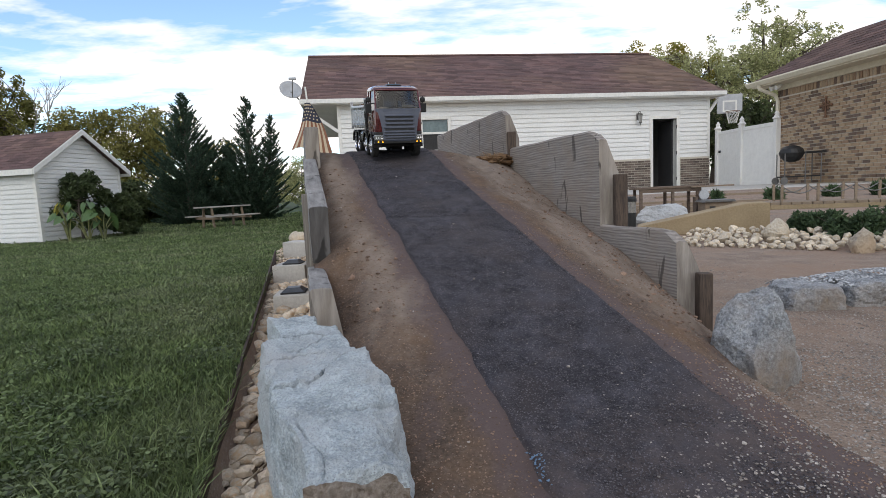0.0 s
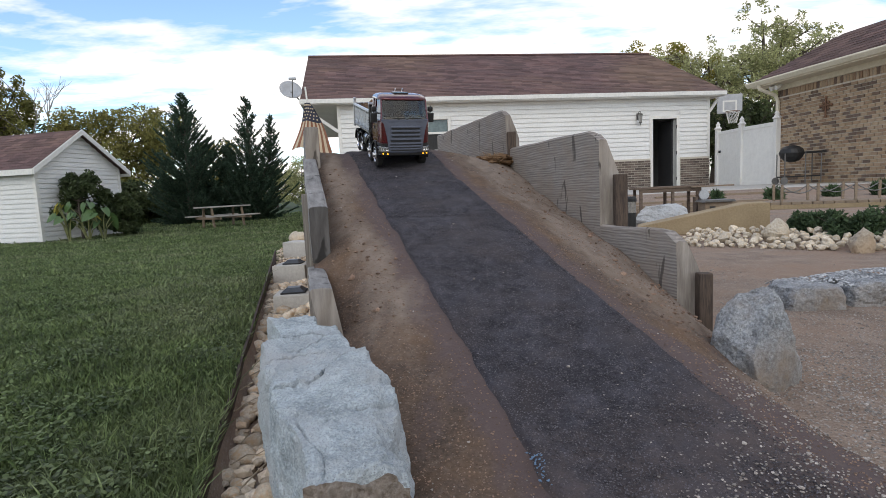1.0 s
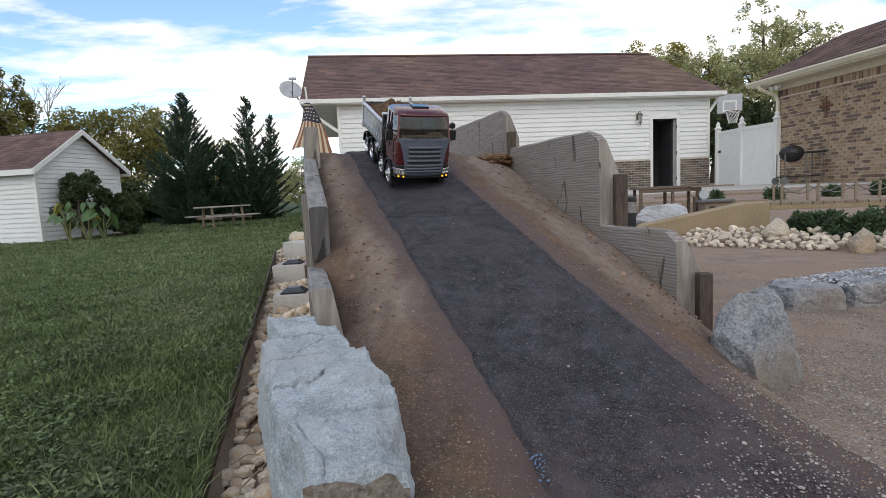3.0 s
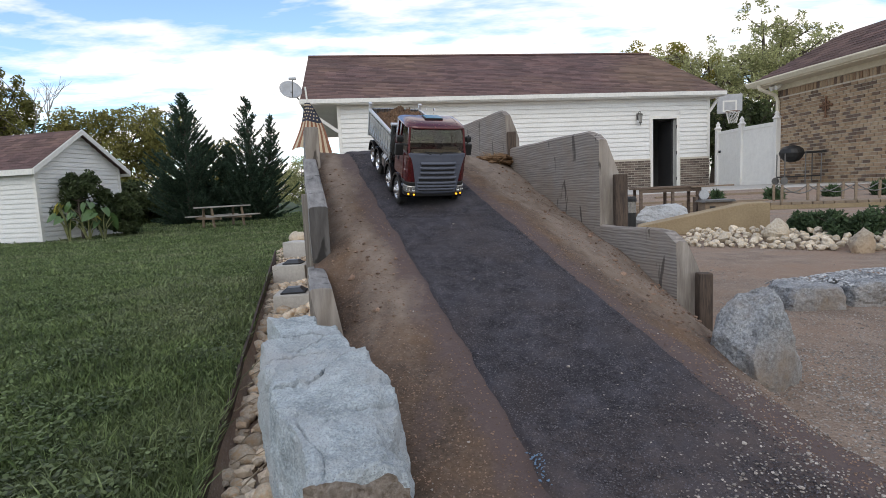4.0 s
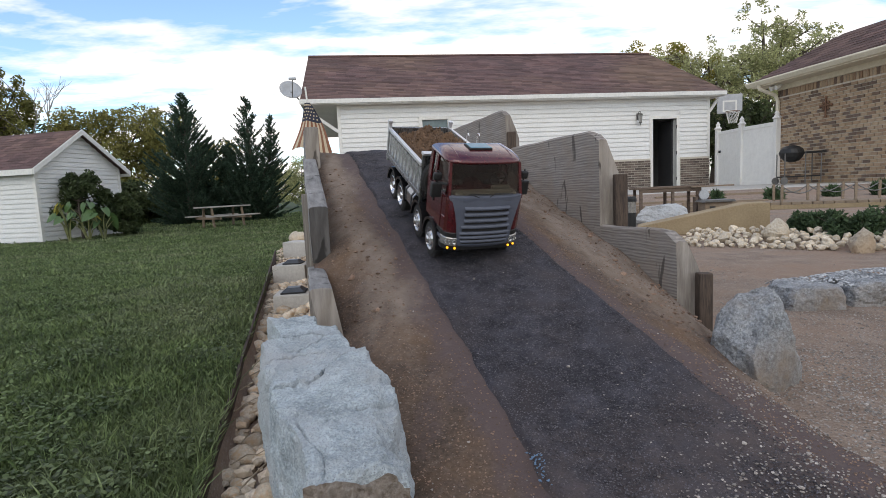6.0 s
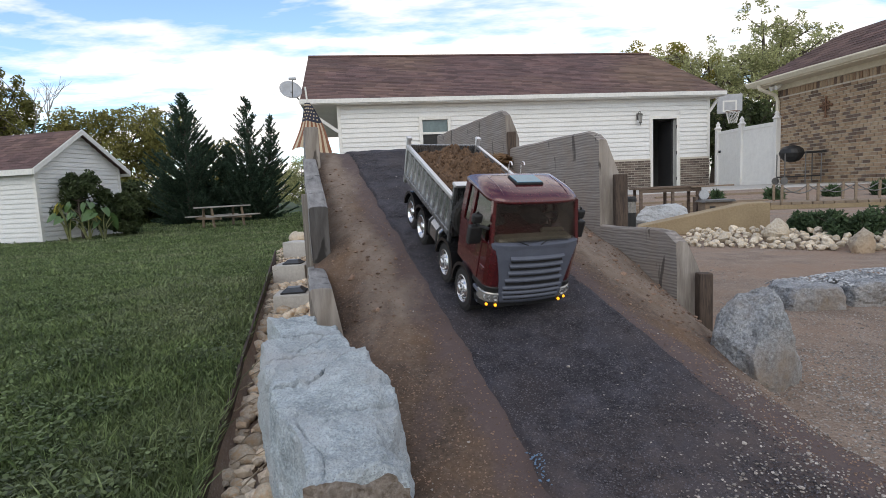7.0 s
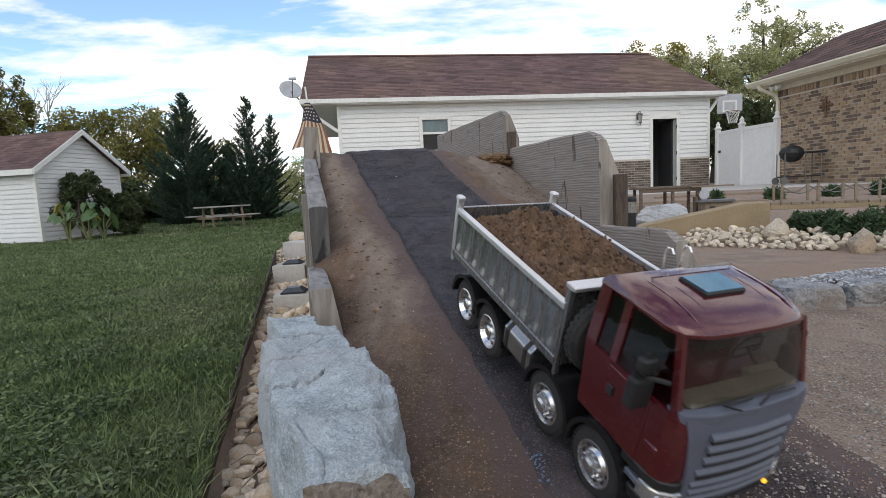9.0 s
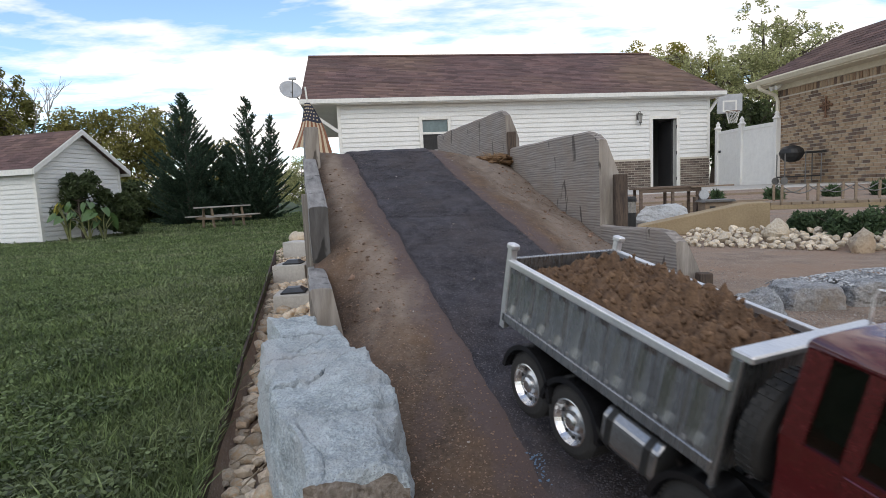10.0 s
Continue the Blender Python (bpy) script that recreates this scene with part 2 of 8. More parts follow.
# soil and the darkest blade tone lowered to deepen shade between blades
LAWN = mat("lawn_soil", (0.018, 0.030, 0.010), (0.05, 0.085, 0.025), 3, 0.95, bump=0.8, detail_scale=60, third=(0.05, 0.07, 0.03), dist=0.02)
BLADE = leafy("grass_blade", (0.034, 0.060, 0.019), (0.225, 0.29, 0.115), 5.0, 0.55, 0.4, 0.6, third=(0.22, 0.25, 0.13))
TIMBER = wood("weathered_timber", (0.105, 0.094, 0.086), (0.37, 0.34, 0.315), (0.26, 0.205, 0.16), crack=0.75, waves=0.13)
TIMBER_TOP = wood("sunbleached_timber", (0.10, 0.096, 0.094), (0.37, 0.36, 0.35), (0.25, 0.235, 0.22), crack=0.85, rings=60.0, waves=0.12)
TIMBER_DARK = wood("rough_sawn_end", (0.045, 0.042, 0.040), (0.20, 0.19, 0.185), (0.13, 0.12, 0.115), rings=70.0, crack=0.8, upright=True, waves=0.05, bump=1.0)
TIMBER_V = wood("weathered_post", (0.085, 0.074, 0.066), (0.345, 0.32, 0.29), (0.22, 0.185, 0.15), crack=0.8, upright=True, waves=0.07)
STAKE = mat("stake_wood", (0.042, 0.031, 0.025), (0.11, 0.08, 0.06), 20, 0.85, bump=0.5, stretch=(8, 8, 0.7), detail_scale=40)
TIMBER_END = wood("timber_end_grain", (0.13, 0.11, 0.095), (0.40, 0.365, 0.325), (0.28, 0.24, 0.195), rings=70.0, crack=0.9, upright=True, waves=0.14)
GREY_ROCK = mat("grey_rock", (0.20, 0.205, 0.21), (0.62, 0.635, 0.64), 7, 0.9, bump=0.9, detail_scale=130, low=0.33, high=0.60, speck=(0.24, 0.25, 0.26), speck_scale=420, speck_at=0.975, third=(0.48, 0.49, 0.49), stretch=(1, 4, 3), dist=0.01)
SLAB_ROCK = mat("pale_lichened_rock", (0.205, 0.240, 0.258), (0.500, 0.560, 0.590), 26, 0.92, bump=1.0, detail_scale=300, low=0.38, high=0.60, speck=(0.24, 0.255, 0.265), speck_scale=1300, speck_at=0.93, third=(0.40, 0.42, 0.43), dist=0.006)
BROKEN_ROCK = mat("brown_broken_rock", (0.10, 0.080, 0.062), (0.40, 0.36, 0.32), 30, 0.92, bump=1.0, detail_scale=160, low=0.38, high=0.66, third=(0.16, 0.115, 0.08), dist=0.008)
BOULDER = mat("blue_grey_boulder", (0.13, 0.137, 0.145), (0.48, 0.50, 0.515), 16, 0.9, bump=1.0, detail_scale=170, low=0.38, high=0.62, third=(0.22, 0.17, 0.125), speck=(0.17, 0.17, 0.17), speck_scale=900, speck_at=0.95, dist=0.01)
TAN_ROCK = mat("tan_rock", (0.25, 0.205, 0.15), (0.60, 0.53, 0.43), 9, 0.9, bump=0.6, detail_scale=120, per_object=0.4, per_island=0.35, third=(0.40, 0.28, 0.17), dist=0.005)
WHITE_ROCK = mat("pale_rock", (0.30, 0.25, 0.18), (0.68, 0.62, 0.52), 9, 0.9, bump=0.6, detail_scale=90, per_object=0.28, third=(0.46, 0.36, 0.24), per_island=0.25, dist=0.005)
SIDING = mat("white_vinyl_siding", (0.66, 0.66, 0.64), (0.80, 0.80, 0.78), 1.2, 0.45, bump=0.05, detail_scale=25, per_object=0.03)
TRIM = mat("white_trim", (0.62, 0.62, 0.58), (0.80, 0.79, 0.75), 2, 0.5, bump=0.05)
CREAM = mat("cream_trim", (0.55, 0.50, 0.38), (0.70, 0.65, 0.52), 2, 0.5, bump=0.05)
VINYL_FENCE = mat("white_vinyl_fence", (0.66, 0.65, 0.62), (0.78, 0.77, 0.73), 1, 0.4, bump=0.03)
SHINGLE = mat("brown_shingle", (0.06, 0.037, 0.036), (0.165, 0.098, 0.092), 0.8, 0.95, bump=0.4, detail_scale=30, third=(0.14, 0.09, 0.065), per_object=0.3, per_island=0.3)
BRICK = brick_mat("brown_brick", ((0.38, 0.275, 0.175), (0.17, 0.115, 0.08), (0.33, 0.23, 0.145), (0.41, 0.305, 0.20), (0.36, 0.25, 0.155), (0.29, 0.19, 0.12), (0.39, 0.29, 0.195), (0.15, 0.105, 0.08), (0.35, 0.25, 0.165)))
GREY_BRICK = brick_mat("grey_brown_brick", ((0.19, 0.155, 0.13), (0.12, 0.095, 0.08), (0.17, 0.13, 0.11), (0.22, 0.18, 0.15), (0.10, 0.08, 0.07), (0.16, 0.125, 0.105)))
MORTAR = mat("mortar", (0.44, 0.40, 0.33), (0.58, 0.53, 0.45), 6, 0.95, bump=0.4)
# near-black colour standing in for shade inside rooms and openings
ROOM_SHADE = mat("unlit_room_black", (0.02, 0.02, 0.02), (0.05, 0.05, 0.05), 3, 0.8)
CONCRETE = mat("concrete", (0.36, 0.34, 0.31), (0.52, 0.50, 0.46), 5, 0.9, bump=0.4, detail_scale=70)
TAN_BOARD = mat("tan_ramp_board", (0.24, 0.18, 0.105), (0.36, 0.28, 0.17), 5, 0.9, bump=0.3, detail_scale=80)
OLD_WOOD = mat("old_brown_wood", (0.07, 0.05, 0.04), (0.2, 0.15, 0.11), 8, 0.85, bump=0.5, stretch=(1, 6, 6))
BLACK = mat("black_plastic", (0.008, 0.008, 0.008), (0.022, 0.022, 0.022), 30, 0.5, bump=0.1)
RUBBER = mat("tyre_rubber", (0.012, 0.012, 0.012), (0.035, 0.033, 0.031), 60, 0.85, bump=0.3, dist=0.001)
CAB_RED = mat("metallic_maroon_paint", (0.066, 0.007, 0.009), (0.094, 0.011, 0.014), 200, 0.24, metal=0.25, bump=0.0, coat=0.8, spec=0.5)
GRILLE = mat("grey_grille_plastic", (0.078, 0.086, 0.112), (0.105, 0.116, 0.148), 60, 0.45, bump=0.05)
# upright light and dark colour streaks imitate reflections in the metal
ALU = mat("streaked_aluminium", (0.17, 0.172, 0.178), (0.38, 0.385, 0.395), 30, 0.27, metal=0.85, bump=0.06, stretch=(5, 5, 0.6), low=0.3, high=0.7, dist=0.001)
ALU_RAIL = mat("bright_aluminium", (0.55, 0.55, 0.56), (0.72, 0.72, 0.73), 30, 0.32, metal=0.8, bump=0.0)
RIM = mat("polished_rim", (0.55, 0.55, 0.56), (0.72, 0.72, 0.72), 40, 0.24, metal=0.95, bump=0.0)
CHROME = mat("chrome", (0.72, 0.72, 0.73), (0.85, 0.85, 0.85), 40, 0.27, metal=1.0, bump=0.0)
LOAD = mat("brown_soil_load", (0.062, 0.036, 0.021), (0.215, 0.130, 0.076), 40, 0.97, bump=0.8, detail_scale=260, dist=0.003, per_island=0.25)
SCREEN_GLASS = glass("windscreen_glass", (0.60, 0.60, 0.57))
CAB_GLASS = glass("cab_glass", (0.22, 0.22, 0.21))
WINDOW_GLASS = mat("window_glass", (0.05, 0.085, 0.09), (0.10, 0.15, 0.155), 1.5, 0.12, bump=0.0, spec=0.8)
LAMP_GLASS = glass("lamp_glass", (0.95, 0.95, 0.95), 0.05)
FOG_LAMP = glow("amber_lamp", (1.0, 0.45, 0.02), 1.5)
BARK = mat("bark", (0.05, 0.04, 0.03), (0.13, 0.11, 0.09), 8, 0.95, bump=0.7, stretch=(3, 3, 0.6))
CONIFER = leafy("conifer_needles", (0.022, 0.045, 0.030), (0.085, 0.135, 0.085), 2.0, 0.8, 0.3, 0.5)
LEAF_DARK = leafy("leaf_dark", (0.032, 0.05, 0.02), (0.11, 0.14, 0.055), 0.8, 0.65, 0.4, 0.45)
LEAF_YELLOW = leafy("leaf_yellow_green", (0.17, 0.16, 0.032), (0.46, 0.39, 0.085), 0.5, 0.65, 0.5, 0.4, third=(0.26, 0.27, 0.075))
LEAF_OLIVE = leafy("leaf_olive", (0.12, 0.12, 0.035), (0.36, 0.32, 0.095), 0.5, 0.65, 0.5, 0.4, third=(0.17, 0.19, 0.06))
LEAF_MID = leafy("leaf_mid", (0.23, 0.245, 0.11), (0.56, 0.57, 0.29), 0.6, 0.65, 0.5, 0.4)


# ---- building helpers ----
def part(name, bm, material, parent=None, label="", smooth=False):
    me = bpy.data.meshes.new(name)
    bmesh.ops.recalc_face_normals(bm, faces=bm.faces)
    bm.to_mesh(me)
    bm.free()
    me.materials.append(material)
    if smooth:
        for p in me.polygons:
            p.use_smooth = True
    ob = new(name, me)
    ob.parent = parent
    if label:
        ob["label"] = label
    return ob


def empty(name, m=None, parent=None):
    ob = new(name)
    ob.empty_display_size = 0.05
    ob.parent = parent
    if m is not None:
        ob.matrix_basis = m
    return ob


def box(bm, x0, x1, y0, y1, z0, z1, bevel=0.0, seg=1, m=None):
    vs = [bm.verts.new((x, y, z)) for x in (x0, x1) for y in (y0, y1) for z in (z0, z1)]
    fs = [bm.faces.new([vs[i] for i in f]) for f in ((0, 1, 3, 2), (4, 6, 7, 5), (0, 4, 5, 1), (2, 3, 7, 6), (0, 2, 6, 4), (1, 5, 7, 3))]
    if m is not None:
        for v in vs:
            v.co = m @ v.co
    if bevel:
        es = list({e for f in fs for e in f.edges})
        bmesh.ops.bevel(bm, geom=es, offset=bevel, segments=seg, affect="EDGES", profile=0.6)
    return bm


def boxes(*items, bevel=0.0, seg=1):
    bm = bmesh.new()
    for it in items:
        box(bm, *it, bevel=bevel, seg=seg)
    return bm


def prism(bm, outline, lo, hi, axis="y", bevel=0.0, seg=1):
    """A closed outline of pairs pushed out along an axis."""
    def p3(a, b, c):
        return {"x": (c, a, b), "y": (a, c, b), "z": (a, b, c)}[axis]
    A = [bm.verts.new(p3(a, b, lo)) for a, b in outline]
    B = [bm.verts.new(p3(a, b, hi)) for a, b in outline]
    n = len(A)
    fs = [bm.faces.new(A), bm.faces.new(B[::-1])]
    fs += [bm.faces.new((A[i], A[(i + 1) % n], B[(i + 1) % n], B[i])) for i in range(n)]
    bmesh.ops.recalc_face_normals(bm, faces=fs)
    if bevel:
        bmesh.ops.bevel(bm, geom=list({e for f in fs for e in f.edges}), offset=bevel, segments=seg, affect="EDGES", profile=0.6)
    return bm


def lathe(bm, profile, n=24, m=None, ring=False):
    """Turns (radius, height) pairs about z; ring closes the profile on itself."""
    rings = []
    for r, z in profile:
        rings.append([bm.verts.new((r * math.cos(2 * math.pi * i / n), r * math.sin(2 * math.pi * i / n), z)) for i in range(n)])
    made = [v for r in rings for v in r]
    for a, b in zip(rings, rings[1:]):
        for i in range(n):
            bm.faces.new((a[i], a[(i + 1) % n], b[(i + 1) % n], b[i]))
    if ring:
        for i in range(n):
            bm.faces.new((rings[-1][i], rings[-1][(i + 1) % n], rings[0][(i + 1) % n], rings[0][i]))
    else:
        bm.faces.new(rings[0][::-1])
        bm.faces.new(rings[-1])
    if m is not None:
        for v in made:
            v.co = m @ v.co
    return bm


def tube(bm, points, r, n=8):
    """A round bar through points; r is one radius or one for each point."""
    pts = [Vector(p) for p in points]
    rs = r if isinstance(r, (list, tuple)) else [r] * len(pts)
    rings = []
    for i, p in enumerate(pts):
        d = (pts[min(i + 1, len(pts) - 1)] - pts[max(i - 1, 0)]).normalized()
        a = d.orthogonal().normalized() if i == 0 else (a - d * a.dot(d)).normalized()
        b = d.cross(a)
        rings.append([bm.verts.new(p + rs[i] * (a * math.cos(2 * math.pi * k / n) + b * math.sin(2 * math.pi * k / n))) for k in range(n)])
    for A, B in zip(rings, rings[1:]):
        for k in range(n):
            bm.faces.new((A[k], A[(k + 1) % n], B[(k + 1) % n], B[k]))
    bm.faces.new(rings[0][::-1])
    bm.faces.new(rings[-1])
    return bm


def rock_mesh(size, seed, subdiv=3, rough=0.28, flat=0.0, facets=6, cuts=()):
    """A broken stone: an ellipsoid cut by random planes, then roughened."""
    rnd = random.Random(seed)
    bm = bmesh.new()
    bmesh.ops.create_icosphere(bm, subdivisions=subdiv, radius=1.0)
    planes = []
    for i in range(facets):
        d = Vector((rnd.uniform(-1, 1), rnd.uniform(-1, 1), rnd.uniform(-0.6, 1))).normalized()
        planes.append((d, rnd.uniform(0.6, 0.85)))
    if flat:
        planes.append((Vector((0, 0, 1)), flat))
    if cuts:
        planes = [(Vector(c[:3]).normalized(), c[3]) for c in cuts]
    off = Vector((rnd.uniform(-50, 50), rnd.uniform(-50, 50), rnd.uniform(-50, 50)))
    for v in bm.verts:
        c = v.co.copy()
        for d, k in planes:
            over = c.dot(d) - k
            if over > 0:
                c -= d * over * 0.94
        c += v.normal * rough * 0.42 * noise.fractal(c * 1.3 + off, 1.0, 2.0, 3)
        c += v.normal * rough * 0.20 * noise.fractal(c * 6 + off, 0.8, 2.0, 4)
        v.co = Vector((c.x * size[0], c.y * size[1], c.z * size[2]))
    return bm


# ---- the lie of the land ----
TAN = -0.305                      # sideways drift of the ramp for each metre away


def smooth(a, b, t):
    t = min(max((t - a) / (b - a), 0.0), 1.0)
    return t * t * (3 - 2 * t)


PROFILE = ((0.0, 0.0), (0.30, 0.006), (0.42, 0.024), (0.52, 0.042), (0.62, 0.058), (0.72, 0.083), (0.83, 0.113), (0.94, 0.146), (1.05, 0.180),
           (1.38, 0.293), (1.65, 0.378), (1.87, 0.456), (1.97, 0.494), (2.06, 0.530), (2.14, 0.562), (2.22, 0.580), (2.35, 0.588), (2.7, 0.59), (5.0, 0.59))


def ramp_height(y):
    for (a, za), (b, zb) in zip(PROFILE, PROFILE[1:]):
        if y <= b:
            return za + (zb - za) * max(0.0, (y - a) / (b - a))
    return PROFILE[-1][1]


def axis_x(y):
    return 0.112 + TAN * (y - 1.152)


def left_x(y):
    return -0.195 - 0.26 * (y - 0.98)


def right_x(y):
    return 0.60 - 0.30 * (y - 1.2)


def edge_x(y):
    """The steel edging between lawn and stone strip."""
    return -0.402 - 0.280 * (y - 0.80)


def yard_height(x, y):
    """Gravel yard, rising gently towards the buildings; lawn falling away."""
    e = edge_x(y) if y < 5 else edge_x(5) - 0.20 * (y - 5)
    rise = 0.15 * smooth(5.0, 10.0, y)
    low = -0.05 - 0.40 * smooth(1.0, 11.0, y)
    if x > e:
        near = rise - 0.115 * smooth(-0.02, -0.07, x - left_x(y))
        return near + (low - near) * smooth(1.0, 0.1, x - e) * smooth(3.5, 6.0, y)
    return low


# ---- ground, lawn, ramp ----
def far_edge_x(y):
    return edge_x(y) if y < 5 else edge_x(5) - 0.20 * (y - 5)


def sheet(name, material, cols, rows, height, label, category, kind="structure", xf=None):
    verts, faces = [], []
    for y in rows:
        for c in cols:
            x = xf(c, y)
            verts.append((x, y, height(x, y)))
    n = len(cols)
    for j in range(len(rows) - 1):
        for i in range(n - 1):
            faces.append((j * n + i, j * n + i + 1, (j + 1) * n + i + 1, (j + 1) * n + i))
    me = bpy.data.meshes.new(name)
    me.from_pydata(verts, [], faces)
    me.materials.append(material)
    for p in me.polygons:
        p.use_smooth = True
    return tagged(new(name, me), label, category, kind=kind)


def ground_height(x, y):
    h = yard_height(x, y)
    return h + 0.006 * noise.fractal(Vector((x * 2.2, y * 2.2, 0)), 1.0, 2.0, 4) * smooth(30, 10, abs(y))


def make_ground():
    rows = [-60, -20, -8, -3, -1.5, -0.6] + [0.05 * i for i in range(0, 60)] + [3 + 0.15 * i for i in range(0, 20)] + [6 + 0.5 * i for i in range(30)] + [22, 26, 32, 45, 80, 200, 600, 2500]
    right = [0, 0.02, 0.05] + [0.05 * i for i in range(2, 60)] + [3 + 0.4 * i for i in range(0, 25)] + [14, 18, 30, 80, 300, 2500]
    left = [-2500, -300, -80, -40, -25, -18] + [-14 + 0.5 * i for i in range(0, 22)] + [-3 + 0.1 * i for i in range(0, 28)] + [-0.15, -0.1, -0.05, 0]
    sheet("ground", GRAVEL, right, rows, ground_height, "compacted brown gravel and dirt yard", "ground", xf=lambda c, y: far_edge_x(min(y, 40)) + c)
    sheet("lawn", LAWN, left, rows, ground_height, "soil under a mown green lawn", "lawn", xf=lambda c, y: far_edge_x(min(y, 40)) + c)


def ramp_surface(u, y):
    """Height across the ramp; u runs 0 to 1 from left timbers to right timbers."""
    x = left_x(y) + u * (right_x(y) - left_x(y))
    d = x - axis_x(y)
    z = ramp_height(y)
    if d < -0.175:
        z += 0.008 * smooth(0.175, 0.24, -d) * smooth(0.5, 1.0, y) - 0.035 * smooth(0.27, 0.36, -d) * smooth(0.9, 1.1, y)
        z -= 0.05 * smooth(0.30, 0.42, -d) * smooth(1.4, 0.8, y)
    if d > 0.18:
        k = min(1.15, (d - 0.18) / np.interp(y, (0.5, 0.8, 1.25), (0.15, 0.22, 0.32)))
        k = k * (0.55 + 0.45 * min(k, 1.0))
        z -= k * np.interp(y, (0.5, 0.8, 1.0, 1.235, 1.43, 1.705, 1.97, 2.32, 2.6), (0.065, 0.135, 0.160, 0.155, 0.13, 0.113, 0.108, 0.073, 0.06))
    b = 0.5 * smooth(0.155, 0.19, abs(d))
    z += (0.003 + 0.010 * b) * noise.fractal(Vector((x * 9, y * 9, 3.3)), 1.0, 2.0, 4) + 0.02 * b * noise.noise(Vector((x * 4, y * 3, 9.1)))
    return x, z


def make_ramp():
    nx, rows = 90, [0.30 + 0.012 * i for i in range(0, 175)] + [2.45, 2.6, 2.8, 3.1, 3.5]
    verts, faces = [], []
    for y in rows:
        for i in range(nx + 1):
            u = -0.05 + 1.10 * i / nx
            x, z = ramp_surface(u, y)
            if y < 0.55:
                z += -0.02 * smooth(0.55, 0.3, y)
            edge = max(0.0, abs(u - 0.5) - 0.5) / 0.05
            verts.append((x, y, z - 0.03 * edge))
    base = len(verts)
    for j in range(len(rows) - 1):
        for i in range(nx):
            a = j * (nx + 1) + i
            faces.append((a, a + 1, a + nx + 2, a + nx + 1))
    # outer skirts down to the yard, and the back
    for j, y in enumerate(rows):
        for i in (0, nx):
            v = verts[j * (nx + 1) + i]
            verts.append((v[0], v[1], -0.12))
    for j in range(len(rows) - 1):
        a, b = j * (nx + 1), (j + 1) * (nx + 1)
        faces.append((a, b, base + 2 * (j + 1), base + 2 * j))
        faces.append((a + nx, base + 2 * j + 1, base + 2 * (j + 1) + 1, b + nx))
    last = (len(rows) - 1) * (nx + 1)
    faces.append([last + i for i in range(nx + 1)] + [base + 2 * (len(rows) - 1) + 1, base + 2 * (len(rows) - 1)])
    me = bpy.data.meshes.new("earth_ramp")
    me.from_pydata(verts, [], faces)
    sand, dark, stony = [], [], []
    for x, y, z in verts:
        d = x - axis_x(y)
        wave = noise.fractal(Vector((x * 16, y * 5.0, 1.7)), 1.0, 2.0, 4)
        fine = noise.fractal(Vector((x * 40, y * 24, 6.2)), 1.0, 2.0, 3)
        if d < 0:
            s1 = smooth(0.085, 0.0, abs(d + 0.262 + 0.022 * math.sin(y * 9.0) + 0.03 * wave)) * smooth(0.75, 1.15, y)
        else:
            s1 = smooth(0.22, 0.34, d + 0.05 * wave) * smooth(0.9, 1.3, y)
        sand.append(min(1.0, max(0.0, s1 * (0.85 + 0.5 * fine))))
        dark.append(min(1.0, max(0.0, smooth(0.245, 0.185, abs(d) + 0.02 * wave + 0.012 * fine - (0.10 * smooth(1.0, 0.8, y) if d > 0 else 0.0)) + 0.5 * smooth(0.25, 0.5, wave))))
        stony.append(min(1.0, max(0.0, smooth(0.31, 0.40, d + 0.05 * wave + 0.03 * fine + 0.35 * smooth(0.62, 0.45, y)) * smooth(1.06, 0.90, y + 0.08 * wave))))
    me.attributes.new("stony", "FLOAT", "POINT").data.foreach_set("value", stony)
    me.attributes.new("sand", "FLOAT", "POINT").data.foreach_set("value", sand)
    me.attributes.new("grit", "FLOAT", "POINT").data.foreach_set("value", dark)
    me.materials.append(RAMP_DIRT)
    for p in me.polygons:
        p.use_smooth = True
    ramp = tagged(new("earth_ramp", me), "packed brown dirt ramp with loose banks", "ramp", kind="structure")
    # paved strip, 4 mm proud with ragged edges
    verts, faces = [], []
    prows = [0.46 + 0.008 * i for i in range(0, 285)] + [2.8, 3.1, 3.5]
    cols = 44
    for y in prows:
        wl = 0.168 + 0.008 * noise.fractal(Vector((3.1, y * 9, 0)), 1.0, 2.0, 4) + 0.012 * smooth(1.0, 0.6, y)
        wr = 0.174 + 0.008 * noise.fractal(Vector((8.7, y * 9, 0)), 1.0, 2.0, 4) - 0.016 * smooth(0.95, 0.6, y)
        ax = axis_x(y)
        for i in range(cols + 1):
            x = ax - wl + (wl + wr) * i / cols
            z = ramp_height(y) + 0.0065 + 0.0035 * noise.fractal(Vector((x * 12, y * 12, 7)), 1.0, 2.0, 4)
            z += 0.0012 * noise.noise(Vector((x * 160, y * 160, 1)))
            z -= 0.010 * smooth(0.012, 0.0, abs(y - 2.15 - 0.012 * math.sin(x * 24) - 0.012 * noise.noise(Vector((x * 30, 0, 0)))))
            z -= 0.004 * smooth(0.007, 0.0, abs(y - 1.50 - 0.02 * noise.noise(Vector((x * 14, 3, 0))) + 0.06 * (x - ax)))
            e = min(i, cols - i)
            if e < 2:
                z -= 0.012 * (2 - e)
            z -= 0.02 * smooth(0.56, 0.46, y)
            verts.append((x, y, z))
    for j in range(len(prows) - 1):
        for i in range(cols):
            a = j * (cols + 1) + i
            faces.append((a, a + 1, a + cols + 2, a + cols + 1))
    me = bpy.data.meshes.new("asphalt_strip")
    me.from_pydata(verts, [], faces)
    dust = []
